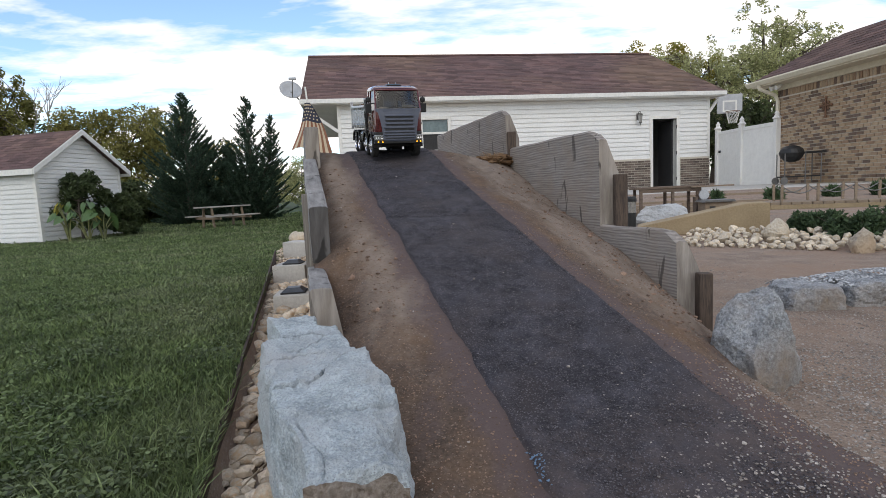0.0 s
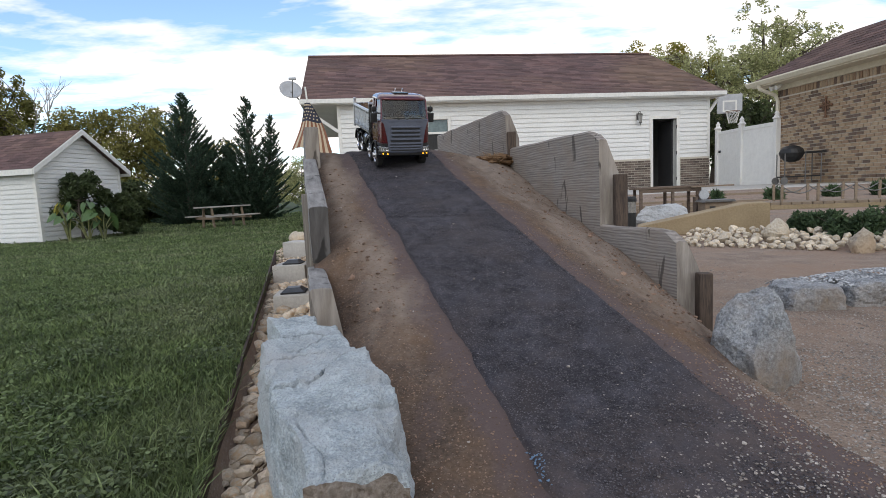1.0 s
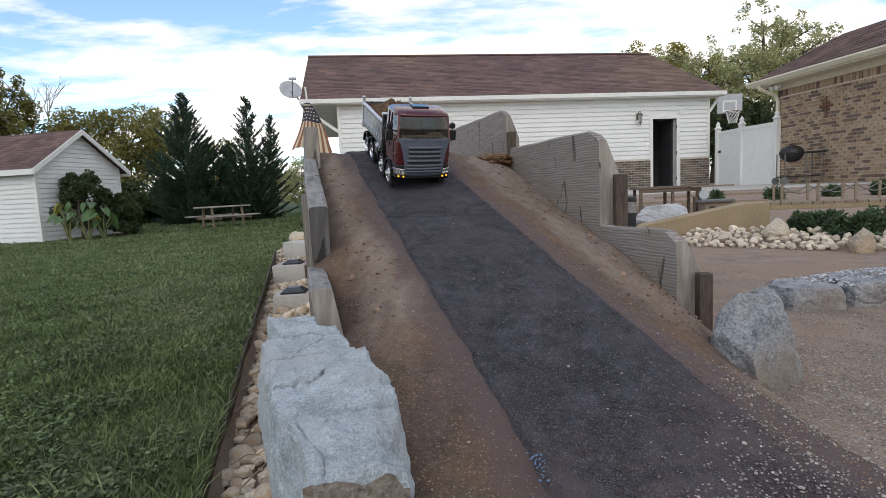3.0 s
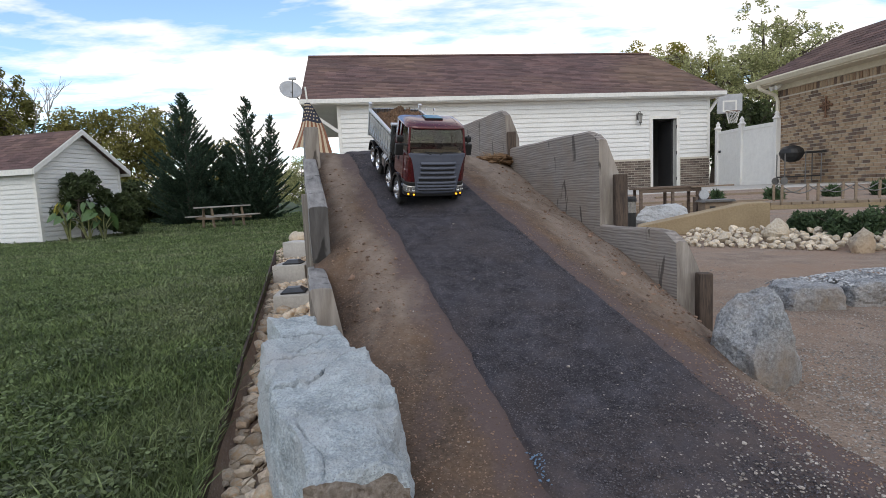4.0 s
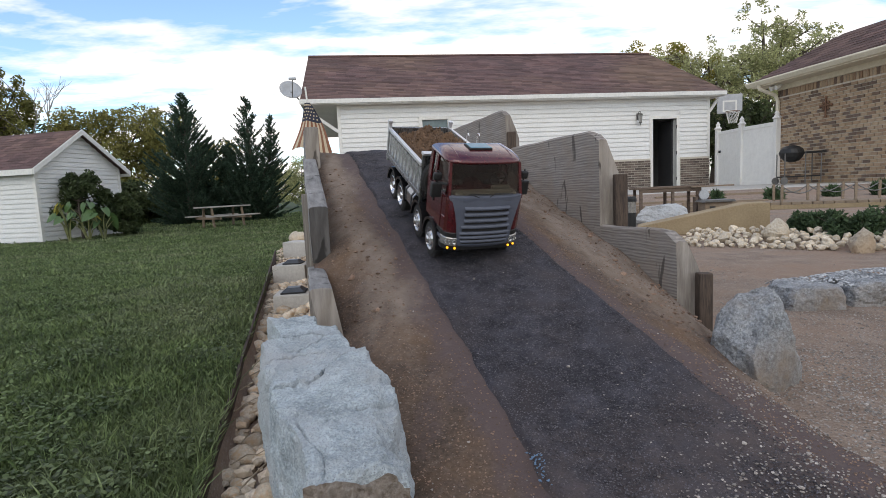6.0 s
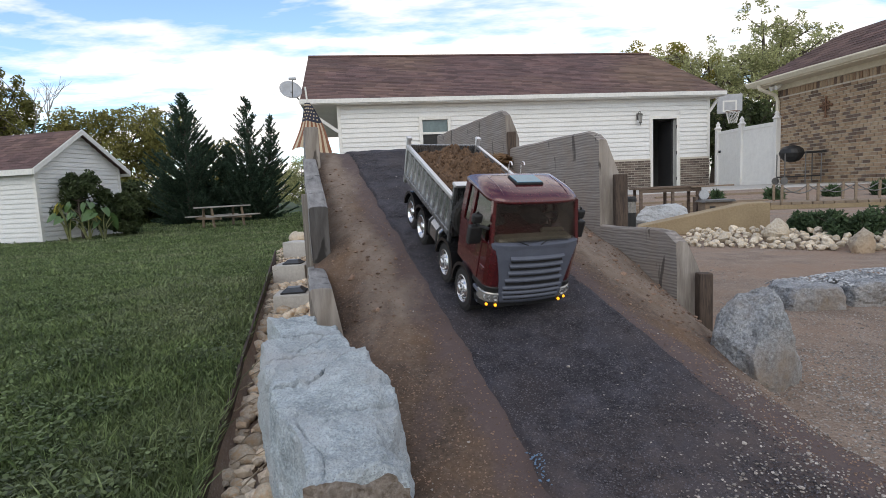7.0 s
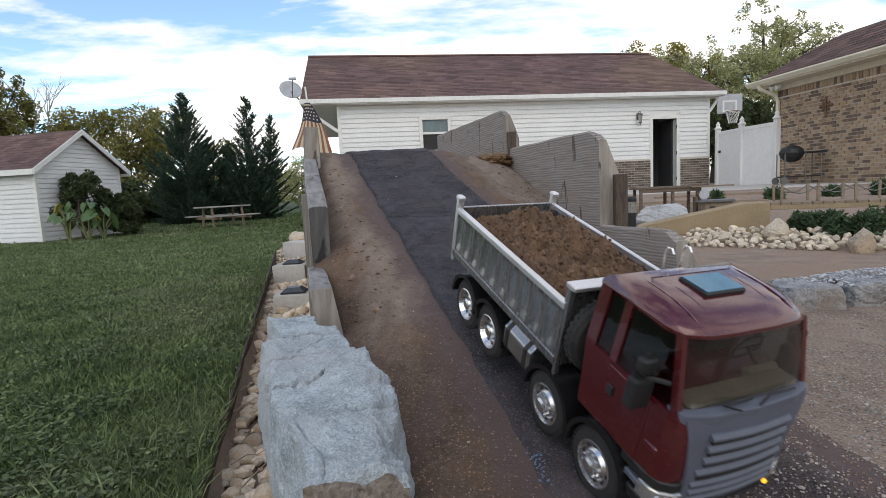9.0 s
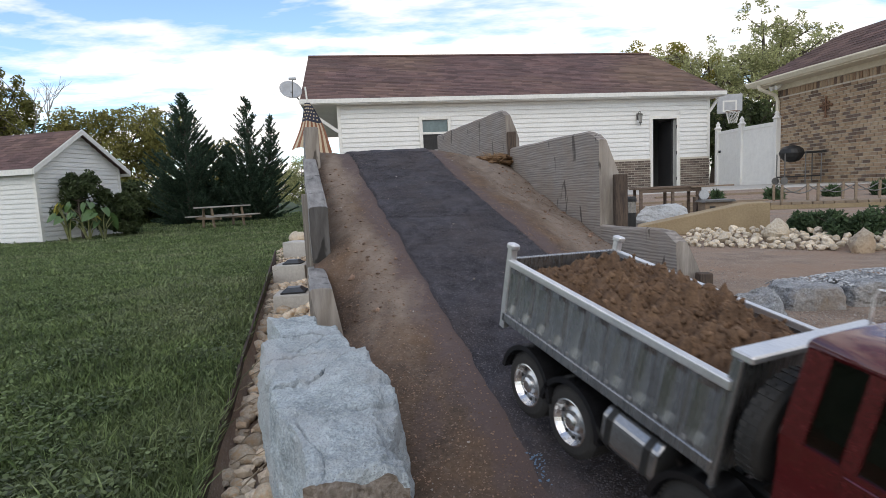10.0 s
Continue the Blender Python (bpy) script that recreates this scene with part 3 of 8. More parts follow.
    for j, y in enumerate(prows):
        for i in range(cols + 1):
            e = min(i, cols - i) / cols
            dust.append(0.30 * smooth(0.05, 0.0, e) + 0.42 * smooth(0.80, 0.48, y) + 0.30 * smooth(0.80, 0.55, y - 0.25 * (i / cols - 0.5)) * smooth(0.55, 0.95, i / cols) + 0.06 * smooth(1.6, 2.2, y))
    me.attributes.new("edge", "FLOAT", "POINT").data.foreach_set("value", dust)
    me.materials.append(ASPHALT)
    for p in me.polygons:
        p.use_smooth = True
    tagged(new("asphalt_strip", me), "dark grey asphalt strip with crumbled edges", "road", kind="structure")


make_ground()
make_ramp()


# ---- timbers beside the ramp ----
def along(x0, y0, slope):
    """A frame whose x axis runs along the ramp, away from the viewer, y to the left."""
    return Matrix.Translation((x0, y0, 0)) @ Matrix.Rotation(math.atan2(1.0, slope), 4, "Z")


def timber(name, x0, y0, slope, length, z0, z1, thick, chamfer, label, seed, lean=0.0):
    """A board on edge whose near end is worn round; it runs back along the ramp, outwards to its right (or left if thick < 0)."""
    rnd = random.Random(seed)
    bm = bmesh.new()
    n = 26
    rings = []
    for i in range(n + 1):
        s = length * i / n
        w = smooth(0.0, 0.05, s)
        top = z1 - (1 - w) * chamfer * 0.25 + 0.004 * noise.noise(Vector((s * 6, seed, 0)))
        c = chamfer
        t = -thick
        ring = []
        for (yy, zz) in ((0, z0), (0, z0 + (top - z0) * 0.33), (0, z0 + (top - z0) * 0.66), (0, top - 0.006), (0.10 * t, top), (0.38 * t, top - 0.004), (t * 0.78, top - c * 0.62), (t, top - c), (t, z0)):
            wob = 0.0022 * noise.noise(Vector((s * 9 + seed, zz * 30, yy * 20)))
            ring.append(bm.verts.new((s + (0.004 * noise.noise(Vector((zz * 40, yy * 30, seed))) if i == 0 else 0), yy + wob + lean * (zz - z0), zz)))
        rings.append(ring)
    for a, b in zip(rings, rings[1:]):
        m = len(a)
        for k in range(m):
            bm.faces.new((a[k], a[(k + 1) % m], b[(k + 1) % m], b[k]))
    bm.faces.new(rings[0][::-1])
    bm.faces.new(rings[-1])
    ob = part(name, bm, TIMBER)
    ob.data.materials.append(TIMBER_END)
    ob.data.polygons[len(ob.data.polygons) - 2].material_index = 1
    ob.matrix_basis = along(x0, y0, slope)
    return tagged(ob, label, "timber", "timbers beside the ramp")


def pitched_beam(x0, y0, slope, length, top, deep, thick, pitch, label, seed, lean=0.0, end=None):
    """A squared beam with worn edges whose inner top edge starts at (x0, y0, top) and climbs by pitch degrees."""
    bm = bmesh.new()
    n = 40
    rings = []
    c = 0.004
    ring0 = []
    for k in range(5):
        ring0.append((0.0, -deep + c + (deep - 2 * c) * k / 4))
    ring0 += [(c, 0.0), (thick * 0.5, 0.0015), (thick - c, 0.0)]
    for k in range(5):
        ring0.append((thick, -c - (deep - 2 * c) * k / 4))
    ring0 += [(thick - c, -deep), (c, -deep)]
    for i in range(n + 1):
        q = length * (i / n) ** 1.3
        ring = []
        for yy, zz in ring0:
            wob = 0.0020 * noise.fractal(Vector((q * 10 + seed, zz * 26, yy * 26)), 1.0, 2.0, 3)
            chip = -0.004 * max(0.0, noise.noise(Vector((q * 22, seed, zz * 9)))) if zz > -c else 0.0
            ring.append(bm.verts.new((q + (0.0035 * noise.noise(Vector((zz * 60, yy * 60, seed))) if i == 0 else 0.0), yy + wob - lean * zz, zz + wob + chip)))
        rings.append(ring)
    m = len(ring0)
    for a, b in zip(rings, rings[1:]):
        for k in range(m):
            bm.faces.new((a[k], a[(k + 1) % m], b[(k + 1) % m], b[k]))
    bm.faces.new(rings[0][::-1])
    bm.faces.new(rings[-1])
    ob = part("timber_beam", bm, TIMBER_TOP)
    ob.data.materials.append(end or TIMBER_END)
    ob.data.polygons[len(ob.data.polygons) - 2].material_index = 1
    ob.matrix_basis = Matrix.Translation((0, 0, top)) @ along(x0, y0, slope) @ Matrix.Rotation(radians(-pitch), 4, "Y")
    return tagged(ob, label, "timber", "timbers beside the ramp")


def stake(x, y, w, d, z0, z1, label, turn=0.0, material=None, taper=0.0):
    bm = bmesh.new()
    box(bm, -w / 2, w / 2, -d / 2, d / 2, z0, z1, bevel=0.002)
    for v in bm.verts:
        if v.co.z > (z0 + z1) / 2:
            v.co.x += taper
    ob = part("wooden_stake", bm, material or STAKE)
    ob.matrix_basis = pose(x, y, 0, 0, 0, turn)
    return tagged(ob, label, "stake", "stakes holding the timbers")


def make_timbers():
    lab = "weathered grey-brown timber board on edge along the dirt bank"
    timber("timber_board", 0.574, 1.288, -0.30, 1.05, -0.02, 0.284, 0.080, 0.105, lab, 1)
    timber("timber_board", 0.480, 1.60, -0.30, 0.80, 0.24, 0.570, 0.075, 0.125, lab, 2)
    timber("timber_board", 0.285, 2.24, -0.30, 1.0, 0.40, 0.735, 0.060, 0.10, lab, 3)
    stake(0.636, 1.275, 0.032, 0.03, 0.0, 0.178, "dark brown square stake at a timber end", -4)
    stake(0.538, 1.585, 0.036, 0.03, 0.20, 0.432, "dark brown square stake at a timber end", -4)
    stake(0.306, 2.225, 0.036, 0.03, 0.45, 0.636, "dark brown square stake at a timber end", -4)
    pitched_beam(-0.213, 0.985, -0.26, 0.42, 0.237, 0.28, 0.042, -1.5, "pale weathered timber beam end beside the ramp", 4, lean=-0.16)
    pitched_beam(-0.285, 1.335, -0.26, 0.74, 0.383, 0.150, 0.047, 13.4, "grey weathered timber beam sloping up with the ramp", 5, end=TIMBER_DARK)
    pitched_beam(-0.446, 2.02, -0.26, 0.60, 0.668, 0.17, 0.052, 0.0, "grey weathered timber beam near the crest", 6)
    stake(-0.374, 1.50, 0.030, 0.035, -0.08, 0.418, "pale grey weathered stake against the beam", 0, TIMBER_V)
    stake(-0.386, 1.62, 0.044, 0.30, -0.12, 0.300, "grey weathered block under the sloping beam", 14, TIMBER_V)


make_timbers()


# ---- boulders ----
def boulder(name, m, size, seed, material, label, subdiv=5, rough=0.3, flat=0.0, facets=7, group="", cuts=()):
    ob = part(name, rock_mesh(size, seed, subdiv, rough, flat, facets, cuts), material)
    ob.matrix_basis = m
    return tagged(ob, label, "rock", group)


def slab_rock():
    """The long flat-topped rock at the foot of the ramp."""
    bm = bmesh.new()
    nx, ny, nz = 80, 210, 24
    def split(u, v, v0, lean, sway, width, deep, step):
        """A crack across the top with the far side dropped by step."""
        line = v - v0 - lean * u - sway * math.sin(u * 9 + v0 * 20) - 0.012 * noise.noise(Vector((u * 14, v0 * 30, 0)))
        return -deep * smooth(width, 0.0, abs(line)) - step * smooth(-0.004, 0.006, line)
    def shape(u, v, w):
        # u across, v along, w up, each 0..1
        rag = 0.004 * noise.fractal(Vector((v * 14, 3 if u > 0.5 else 8, 0)), 1.0, 2.0, 4)
        left = -0.041 - 0.033 * smooth(0.0, 0.55, v) + 0.004 * math.sin(v * 17) + 0.018 * smooth(0.745, 0.765, v) + rag
        right = 0.054 + 0.026 * smooth(0.10, 0.30, v) - 0.012 * smooth(0.42, 0.46, v) - 0.022 * smooth(0.52, 0.68, v) - 0.034 * smooth(0.86, 0.885, v) + rag
        x = left + (right - left) * u
        y = v * 0.494 - 0.024
        top = 0.154 + 0.055 * v - 0.018 * smooth(0.75, 1.0, u) * smooth(0.6, 0.2, v)
        top += split(u, v, 0.37, 0.22, 0.02, 0.013, 0.024, 0.006 * smooth(0.1, 0.5, u))
        top += split(u, v, 0.80, -0.03, 0.012, 0.013, 0.022, 0.005)
        top += split(u, v, 0.58, 0.08, 0.015, 0.010, 0.012 * smooth(0.75, 0.5, u), 0.0)
        top += split(u, v, 0.67, 0.05, 0.02, 0.009, 0.010 * smooth(0.25, 0.4, u) * smooth(0.8, 0.6, u), 0.0)
        top += split(u, v, 0.20, 0.10, 0.02, 0.009, 0.010 * smooth(0.5, 0.7, u), 0.0)
        top -= 0.0025 * smooth(0.018, 0.0, abs(u - 0.13 - 0.05 * math.sin(v * 25))) * smooth(0.33, 0.25, v)
        e = min(u, 1 - u, v * 2.5, (1 - v) * 2.5)
        top -= 0.007 * (1 - smooth(0, 0.03, e))
        z = -0.03 + (top + 0.03) * w
        bulge = 0.006 * math.sin(w * 3.0) * (1 if u > 0.5 else -1) * smooth(0.3, 0.0, min(u, 1 - u))
        return Vector((x + bulge, y, z))
    grid = {}
    def vert(i, j, k):
        key = (i, j, k)
        if key not in grid:
            p = shape(i / nx, j / ny, k / nz)
            d = 0.007 * noise.fractal(p * 9 + Vector((4, 2, 0)), 1.0, 2.0, 4) + 0.0034 * noise.fractal(p * 60, 0.8, 2.0, 4)
            if j == 0:
                d += 0.008 * noise.fractal(p * 26, 0.9, 2.0, 4)
            out = Vector(((i / nx - 0.5) * 2, (j / ny - 0.5) * 1.2, k / nz))
            grid[key] = bm.verts.new(p + out * d)
        return grid[key]
    for j in range(ny):
        for i in range(nx):
            bm.faces.new([vert(*c) for c in ((i, j, nz), (i + 1, j, nz), (i + 1, j + 1, nz), (i, j + 1, nz))])
        for k in range(nz):
            bm.faces.new([vert(*c) for c in ((0, j, k), (0, j, k + 1), (0, j + 1, k + 1), (0, j + 1, k))])
            bm.faces.new([vert(*c) for c in ((nx, j, k), (nx, j + 1, k), (nx, j + 1, k + 1), (nx, j, k + 1))])
    for i in range(nx):
        for k in range(nz):
            bm.faces.new([vert(*c) for c in ((i, 0, k), (i + 1, 0, k), (i + 1, 0, k + 1), (i, 0, k + 1))]).material_index = 1
            bm.faces.new([vert(*c) for c in ((i, ny, k), (i, ny, k + 1), (i + 1, ny, k + 1), (i + 1, ny, k))])
    ob = part("boulder", bm, SLAB_ROCK)
    ob.data.materials.append(BROKEN_ROCK)
    ob.matrix_basis = pose(-0.100, 0.485, 0, 0, 0, 19)
    return tagged(ob, "long flat pale grey boulder with cracks at the ramp foot", "rock", "boulders round the ramp")


slab_rock()
boulder("boulder", pose(0.615, 1.015, 0.044, 0, 0, 8), (0.090, 0.085, 0.150), 21, BOULDER, "pointed grey boulder at the end of the bank", rough=0.22, group="boulders round the ramp",
        cuts=((-0.75, -0.35, 0.75, 0.72), (0.80, -0.30, 0.50, 0.68), (0.05, -1.0, 0.25, 0.62), (-1.0, -0.25, -0.15, 0.70), (-0.05, 0.1, 1.0, 0.93), (0.5, -0.8, -0.2, 0.66)))
LEDGE = "flat-topped grey ledge rock heaped with gravel"
boulder("boulder", pose(1.115, 1.61, 0.0, 0, 0, -4), (0.112, 0.11, 0.098), 5, BOULDER, LEDGE, rough=0.2, group="boulders round the ramp", cuts=((0, 0, 1, 0.66), (0, -1, 0.1, 0.66), (-1, -0.3, 0.2, 0.8), (1, -0.1, 0, 0.8)))
boulder("boulder", pose(1.345, 1.64, 0.0, 0, 0, -7), (0.138, 0.14, 0.105), 8, BOULDER, LEDGE, rough=0.22, group="boulders round the ramp", cuts=((0, 0, 1, 0.68), (0, -1, 0.0, 0.66), (-1, -0.1, 0.1, 0.8), (1, -0.1, 0, 0.8)))
boulder("boulder", pose(1.61, 1.65, 0.0, 0, 0, 5), (0.15, 0.15, 0.105), 14, BOULDER, LEDGE, rough=0.22, group="boulders round the ramp", cuts=((0, 0, 1, 0.68), (0, -1, 0.0, 0.7)))
boulder("boulder", pose(0.995, 1.63, 0.0, 0, 0, 20), (0.055, 0.06, 0.07), 17, BOULDER, "small grey rock beside a ledge rock", rough=0.25, group="boulders round the ramp")
boulder("boulder", pose(2.05, 4.95, 0.06, 0, 0, 0), (0.26, 0.2, 0.15), 11, GREY_ROCK, "pale rounded boulder behind the timbers", rough=0.2, group="boulders round the ramp")


# ---- truck ----
def make_wheel(parent, x, y, side, dual):
    """Wheel with its axis along y; side -1 is the truck's right."""
    w = 0.024 if not dual else 0.046
    turn = Matrix.Rotation(radians(90 * side), 4, "X") if side < 0 else Matrix.Rotation(radians(-90), 4, "X")
    bm = bmesh.new()
    r = 0.042
    prof = [(0.026, -w / 2), (0.036, -w / 2), (0.0405, -w / 2 + 0.003), (r, -w / 2 + 0.006), (r, w / 2 - 0.006), (0.0405, w / 2 - 0.003), (0.036, w / 2), (0.026, w / 2)]
    if dual:
        prof = prof[:3] + [(r, -w / 2 + 0.005), (r, -0.004), (0.036, -0.002), (0.036, 0.002), (r, 0.004), (r, w / 2 - 0.005)] + prof[5:]
    lathe(bm, prof, 40, Matrix.Rotation(radians(90), 4, "X"), ring=True)
    # tread lugs
    for i in range(40):
        a = 2 * math.pi * i / 40
        m = Matrix.Rotation(a, 4, "Y") @ Matrix.Translation((r - 0.0004, 0, 0))
        for k in (-1, 1):
            box(bm, -0.0006, 0.0012, k * w * 0.24 - w * 0.17, k * w * 0.24 + w * 0.17, -0.0022, 0.0016, m=m)
    wheel = part("wheel", bm, RUBBER, parent, "black rubber tyre on a chrome rim")
    wheel.matrix_basis = Matrix.Translation((x, y - side * -0.0 , r))
    bm = bmesh.new()
    o = side * w / 2
    M = Matrix.Rotation(radians(-90 * side), 4, "X")
    if not dual:
        lathe(bm, [(0.0275, -0.004), (0.0275, 0.0005), (0.0255, 0.001), (0.024, -0.003), (0.020, -0.004), (0.016, 0.001), (0.010, 0.003), (0.0095, 0.007), (0.006, 0.009), (0.001, 0.009)], 32, Matrix.Translation((0, o, 0)) @ M)
        for i in range(10):
            a = 2 * math.pi * i / 10
            lathe(bm, [(0.0016, 0), (0.0016, 0.003), (0.0006, 0.0036)], 6, Matrix.Translation((0, o, 0)) @ M @ Matrix.Translation((0.0135 * math.cos(a), 0.0135 * math.sin(a), 0.001)))
    else:
        lathe(bm, [(0.0275, -0.018), (0.0275, 0.0005), (0.0258, 0.001), (0.0245, -0.002), (0.0215, -0.007), (0.017, -0.008), (0.012, -0.006), (0.010, -0.001), (0.006, 0.001), (0.001, 0.001)], 32, Matrix.Translation((0, o, 0)) @ M)
    rim = part("rim", bm, RIM, wheel, "polished chrome rim", smooth=False)
    bm = bmesh.new()
    for i in range(10):
        a = 2 * math.pi * (i + 0.5) / 10
        lathe(bm, [(0.0026, -0.0005), (0.0026, 0.0006), (0.001, 0.0007)], 8, Matrix.Translation((0, o, 0)) @ M @ Matrix.Translation((0.0205 * math.cos(a), 0.0205 * math.sin(a), -0.0034 if not dual else -0.0072)))
    part("rim_holes", bm, BLACK, wheel, "dark hand holes in the rim")
    return wheel


def arch(parent, x, y0, y1, r0=0.046, r1=0.0525, a0=10, a1=170, name="mudguard", dx=0.0):
    bm = bmesh.new()
    out = []
    n = 14
    for i in range(n + 1):
        a = radians(a0 + (a1 - a0) * i / n)
        out.append((x + dx + r1 * math.cos(a), 0.042 + r1 * math.sin(a)))
    for i in range(n, -1, -1):
        a = radians(a0 + (a1 - a0) * i / n)
        out.append((x + dx + r0 * math.cos(a), 0.042 + r0 * math.sin(a)))
    A = [bm.verts.new((px, y0, pz)) for px, pz in out]
    B = [bm.verts.new((px, y1, pz)) for px, pz in out]
    k = len(A)
    for i in range(k):
        bm.faces.new((A[i], A[(i + 1) % k], B[(i + 1) % k], B[i]))
    for S in (A, B):
        for i in range(n):
            bm.faces.new((S[i], S[i + 1], S[k - 2 - i], S[k - 1 - i]))
    return part(name, bm, GUARD, parent, "glossy black mudguard", smooth=False)


def make_truck():
    truck = empty("dump_truck")
    tagged(truck, "maroon model tipper truck with aluminium bed full of soil", "truck")
    # chassis
    bm = bmesh.new()
    for s in (-1, 1):
        box(bm, -0.41, 0.06, s * 0.034 - 0.004, s * 0.034 + 0.004, 0.052, 0.08, bevel=0.001)
    for x in (-0.40, -0.31, -0.2, -0.1, 0.0):
        box(bm, x - 0.006, x + 0.006, -0.034, 0.034, 0.055, 0.075)
    for x in (0.0, -0.103, -0.274, -0.359):
        box(bm, x - 0.007, x + 0.007, -0.075, 0.075, 0.036, 0.048, bevel=0.002)
    part("chassis", bm, BLACK, truck, "black steel chassis frame with axles")
    # cab
    cab = empty("cab", parent=truck)
    W = 0.090
    # lower body with rounded front corners
    bm = bmesh.new()
    half = [(-0.061, W), (0.050, W), (0.068, 0.0888), (0.0775, 0.0850), (0.0835, 0.0770), (0.0868, 0.0600), (0.0885, 0.0300)]
    plan = [(x, -y) for x, y in half] + [(0.0890, 0.0)] + half[::-1]
    rings = []
    for z, kx, back in ((0.092, 0.985, -0.051), (0.100, 1.0, -0.052), (0.14, 1.0, -0.056), (0.165, 0.985, -0.060), (0.172, 0.965, -0.060)):
        rings.append([bm.verts.new((x * kx if x > 0 else back, y, z)) for x, y in plan])
    k = len(plan)
    for a, b in zip(rings, rings[1:]):
        for i in range(k):
            bm.faces.new((a[i], a[(i + 1) % k], b[(i + 1) % k], b[i]))
    bm.faces.new(rings[0][::-1])
    bm.faces.new(rings[-1])
    part("cab_body", bm, CAB_RED, cab, "metallic maroon cab shell")
    # pillars
    def bar(p, q, w, d):
        bm = bmesh.new()
        p, q = Vector(p), Vector(q)
        for a, b in ((p, q),):
            vs = []
            for c in (a, b):
                for ix, iy in ((-1, -1), (1, -1), (1, 1), (-1, 1)):
                    vs.append(bm.verts.new(c + Vector((ix * w, iy * d, 0))))
            for f in ((0, 1, 2, 3), (7, 6, 5, 4), (0, 4, 5, 1), (1, 5, 6, 2), (2, 6, 7, 3), (3, 7, 4, 0)):
                bm.faces.new([vs[i] for i in f])
        part("window_pillar", bm, CAB_RED, cab)
    for s in (-1, 1):
        bar((0.0715, s * 0.0845, 0.168), (0.0475, s * 0.0800, 0.244), 0.0040, 0.003)
        bar((-0.015, s * 0.087, 0.168), (-0.016, s * 0.083, 0.244), 0.005, 0.003)
        bar((-0.053, s * 0.087, 0.168), (-0.052, s * 0.083, 0.244), 0.008, 0.003)
    # rear panel coloured black to give the shade behind the cab
    bm = bmesh.new()
    box(bm, -0.060, -0.055, -W + 0.005, W - 0.005, 0.16, 0.245)
    part("rear_panel", bm, BLACK, cab)
    # roof: a domed shell
    bm = bmesh.new()
    rings = []
    for z, k, x0, x1 in ((0.240, 0.955, -0.061, 0.0600), (0.2430, 0.965, -0.061, 0.0622), (0.2470, 0.962, -0.060, 0.0605), (0.2515, 0.935, -0.056, 0.0530), (0.2565, 0.875, -0.047, 0.037), (0.2595, 0.77, -0.036, 0.018), (0.2605, 0.6, -0.026, 0.0)):
        w = W * k
        r = 0.016
        pts = [(x0, -w), (x1 - 0.028, -w), (x1 - 0.010, -w * 0.93), (x1 - 0.002, -w * 0.66), (x1, -w * 0.3), (x1, w * 0.3), (x1 - 0.002, w * 0.66), (x1 - 0.010, w * 0.93), (x1 - 0.028, w), (x0, w)]
        rings.append([bm.verts.new((a, b, z)) for a, b in pts])
    for a, b in zip(rings, rings[1:]):
        for i in range(10):
            bm.faces.new((a[i], a[(i + 1) % 10], b[(i + 1) % 10], b[i]))
    bm.faces.new(rings[0][::-1])
    bm.faces.new(rings[-1])
    part("cab_roof", bm, CAB_RED, cab, "glossy maroon domed cab roof", smooth=True)
    for s in (-1, 1):
        for y in (0.043, 0.063):
            bm = bmesh.new()
            tube(bm, [(-0.050, s * y, 0.2535), (-0.036, s * y, 0.2585), (-0.02, s * y, 0.2598), (0.0, s * y, 0.2598), (0.018, s * y, 0.2587), (0.036, s * y, 0.2556), (0.046, s * y, 0.252)], 0.0009, 6)
            part("roof_rib", bm, CAB_RED, cab)
    bm = bmesh.new()
    box(bm, -0.019, 0.019, -0.027, 0.027, 0.2585, 0.2635, bevel=0.0012)
    hatch = part("roof_hatch", bm, BLACK, cab, "dark roof hatch with a sky-tinted panel")
    # panel whose blue-green colour carries the reflected sky
    bm = bmesh.new()
    box(bm, -0.0170, 0.0170, -0.0250, 0.0250, 0.2632, 0.2648, bevel=0.0005)
    part("hatch_panel", bm, HATCH, hatch, "glossy panel with the sky's blue reflection in its colour")
    # glass, bowed forward in the middle
    bm = bmesh.new()
    outer, inner = [], []
    for i in range(13):
        q = -1 + i / 6
        for grid, back in ((outer, 0.0), (inner, 0.0012)):
            grid.append([bm.verts.new((x - 1.15 * (q * w) ** 2 - back, q * w, z)) for x, w, z in ((0.0805, 0.0815, 0.172), (0.0710, 0.0800, 0.205), (0.0580, 0.0775, 0.242))])
    for a, b, c, d in zip(outer, outer[1:], inner, inner[1:]):
        for k in (0, 1):
            bm.faces.new((a[k], b[k], b[k + 1], a[k + 1]))
            bm.faces.new((c[k + 1], d[k + 1], d[k], c[k]))
        bm.faces.new((a[0], c[0], d[0], b[0])); bm.faces.new((b[2], d[2], c[2], a[2]))
    for a, c in ((outer[0], inner[0]), (inner[-1], outer[-1])):
        for k in (0, 1):
            bm.faces.new((a[k], a[k + 1], c[k + 1], c[k]))
    ws = part("windscreen", bm, SCREEN_GLASS, cab, "large tinted windscreen")
    ws.visible_shadow = False
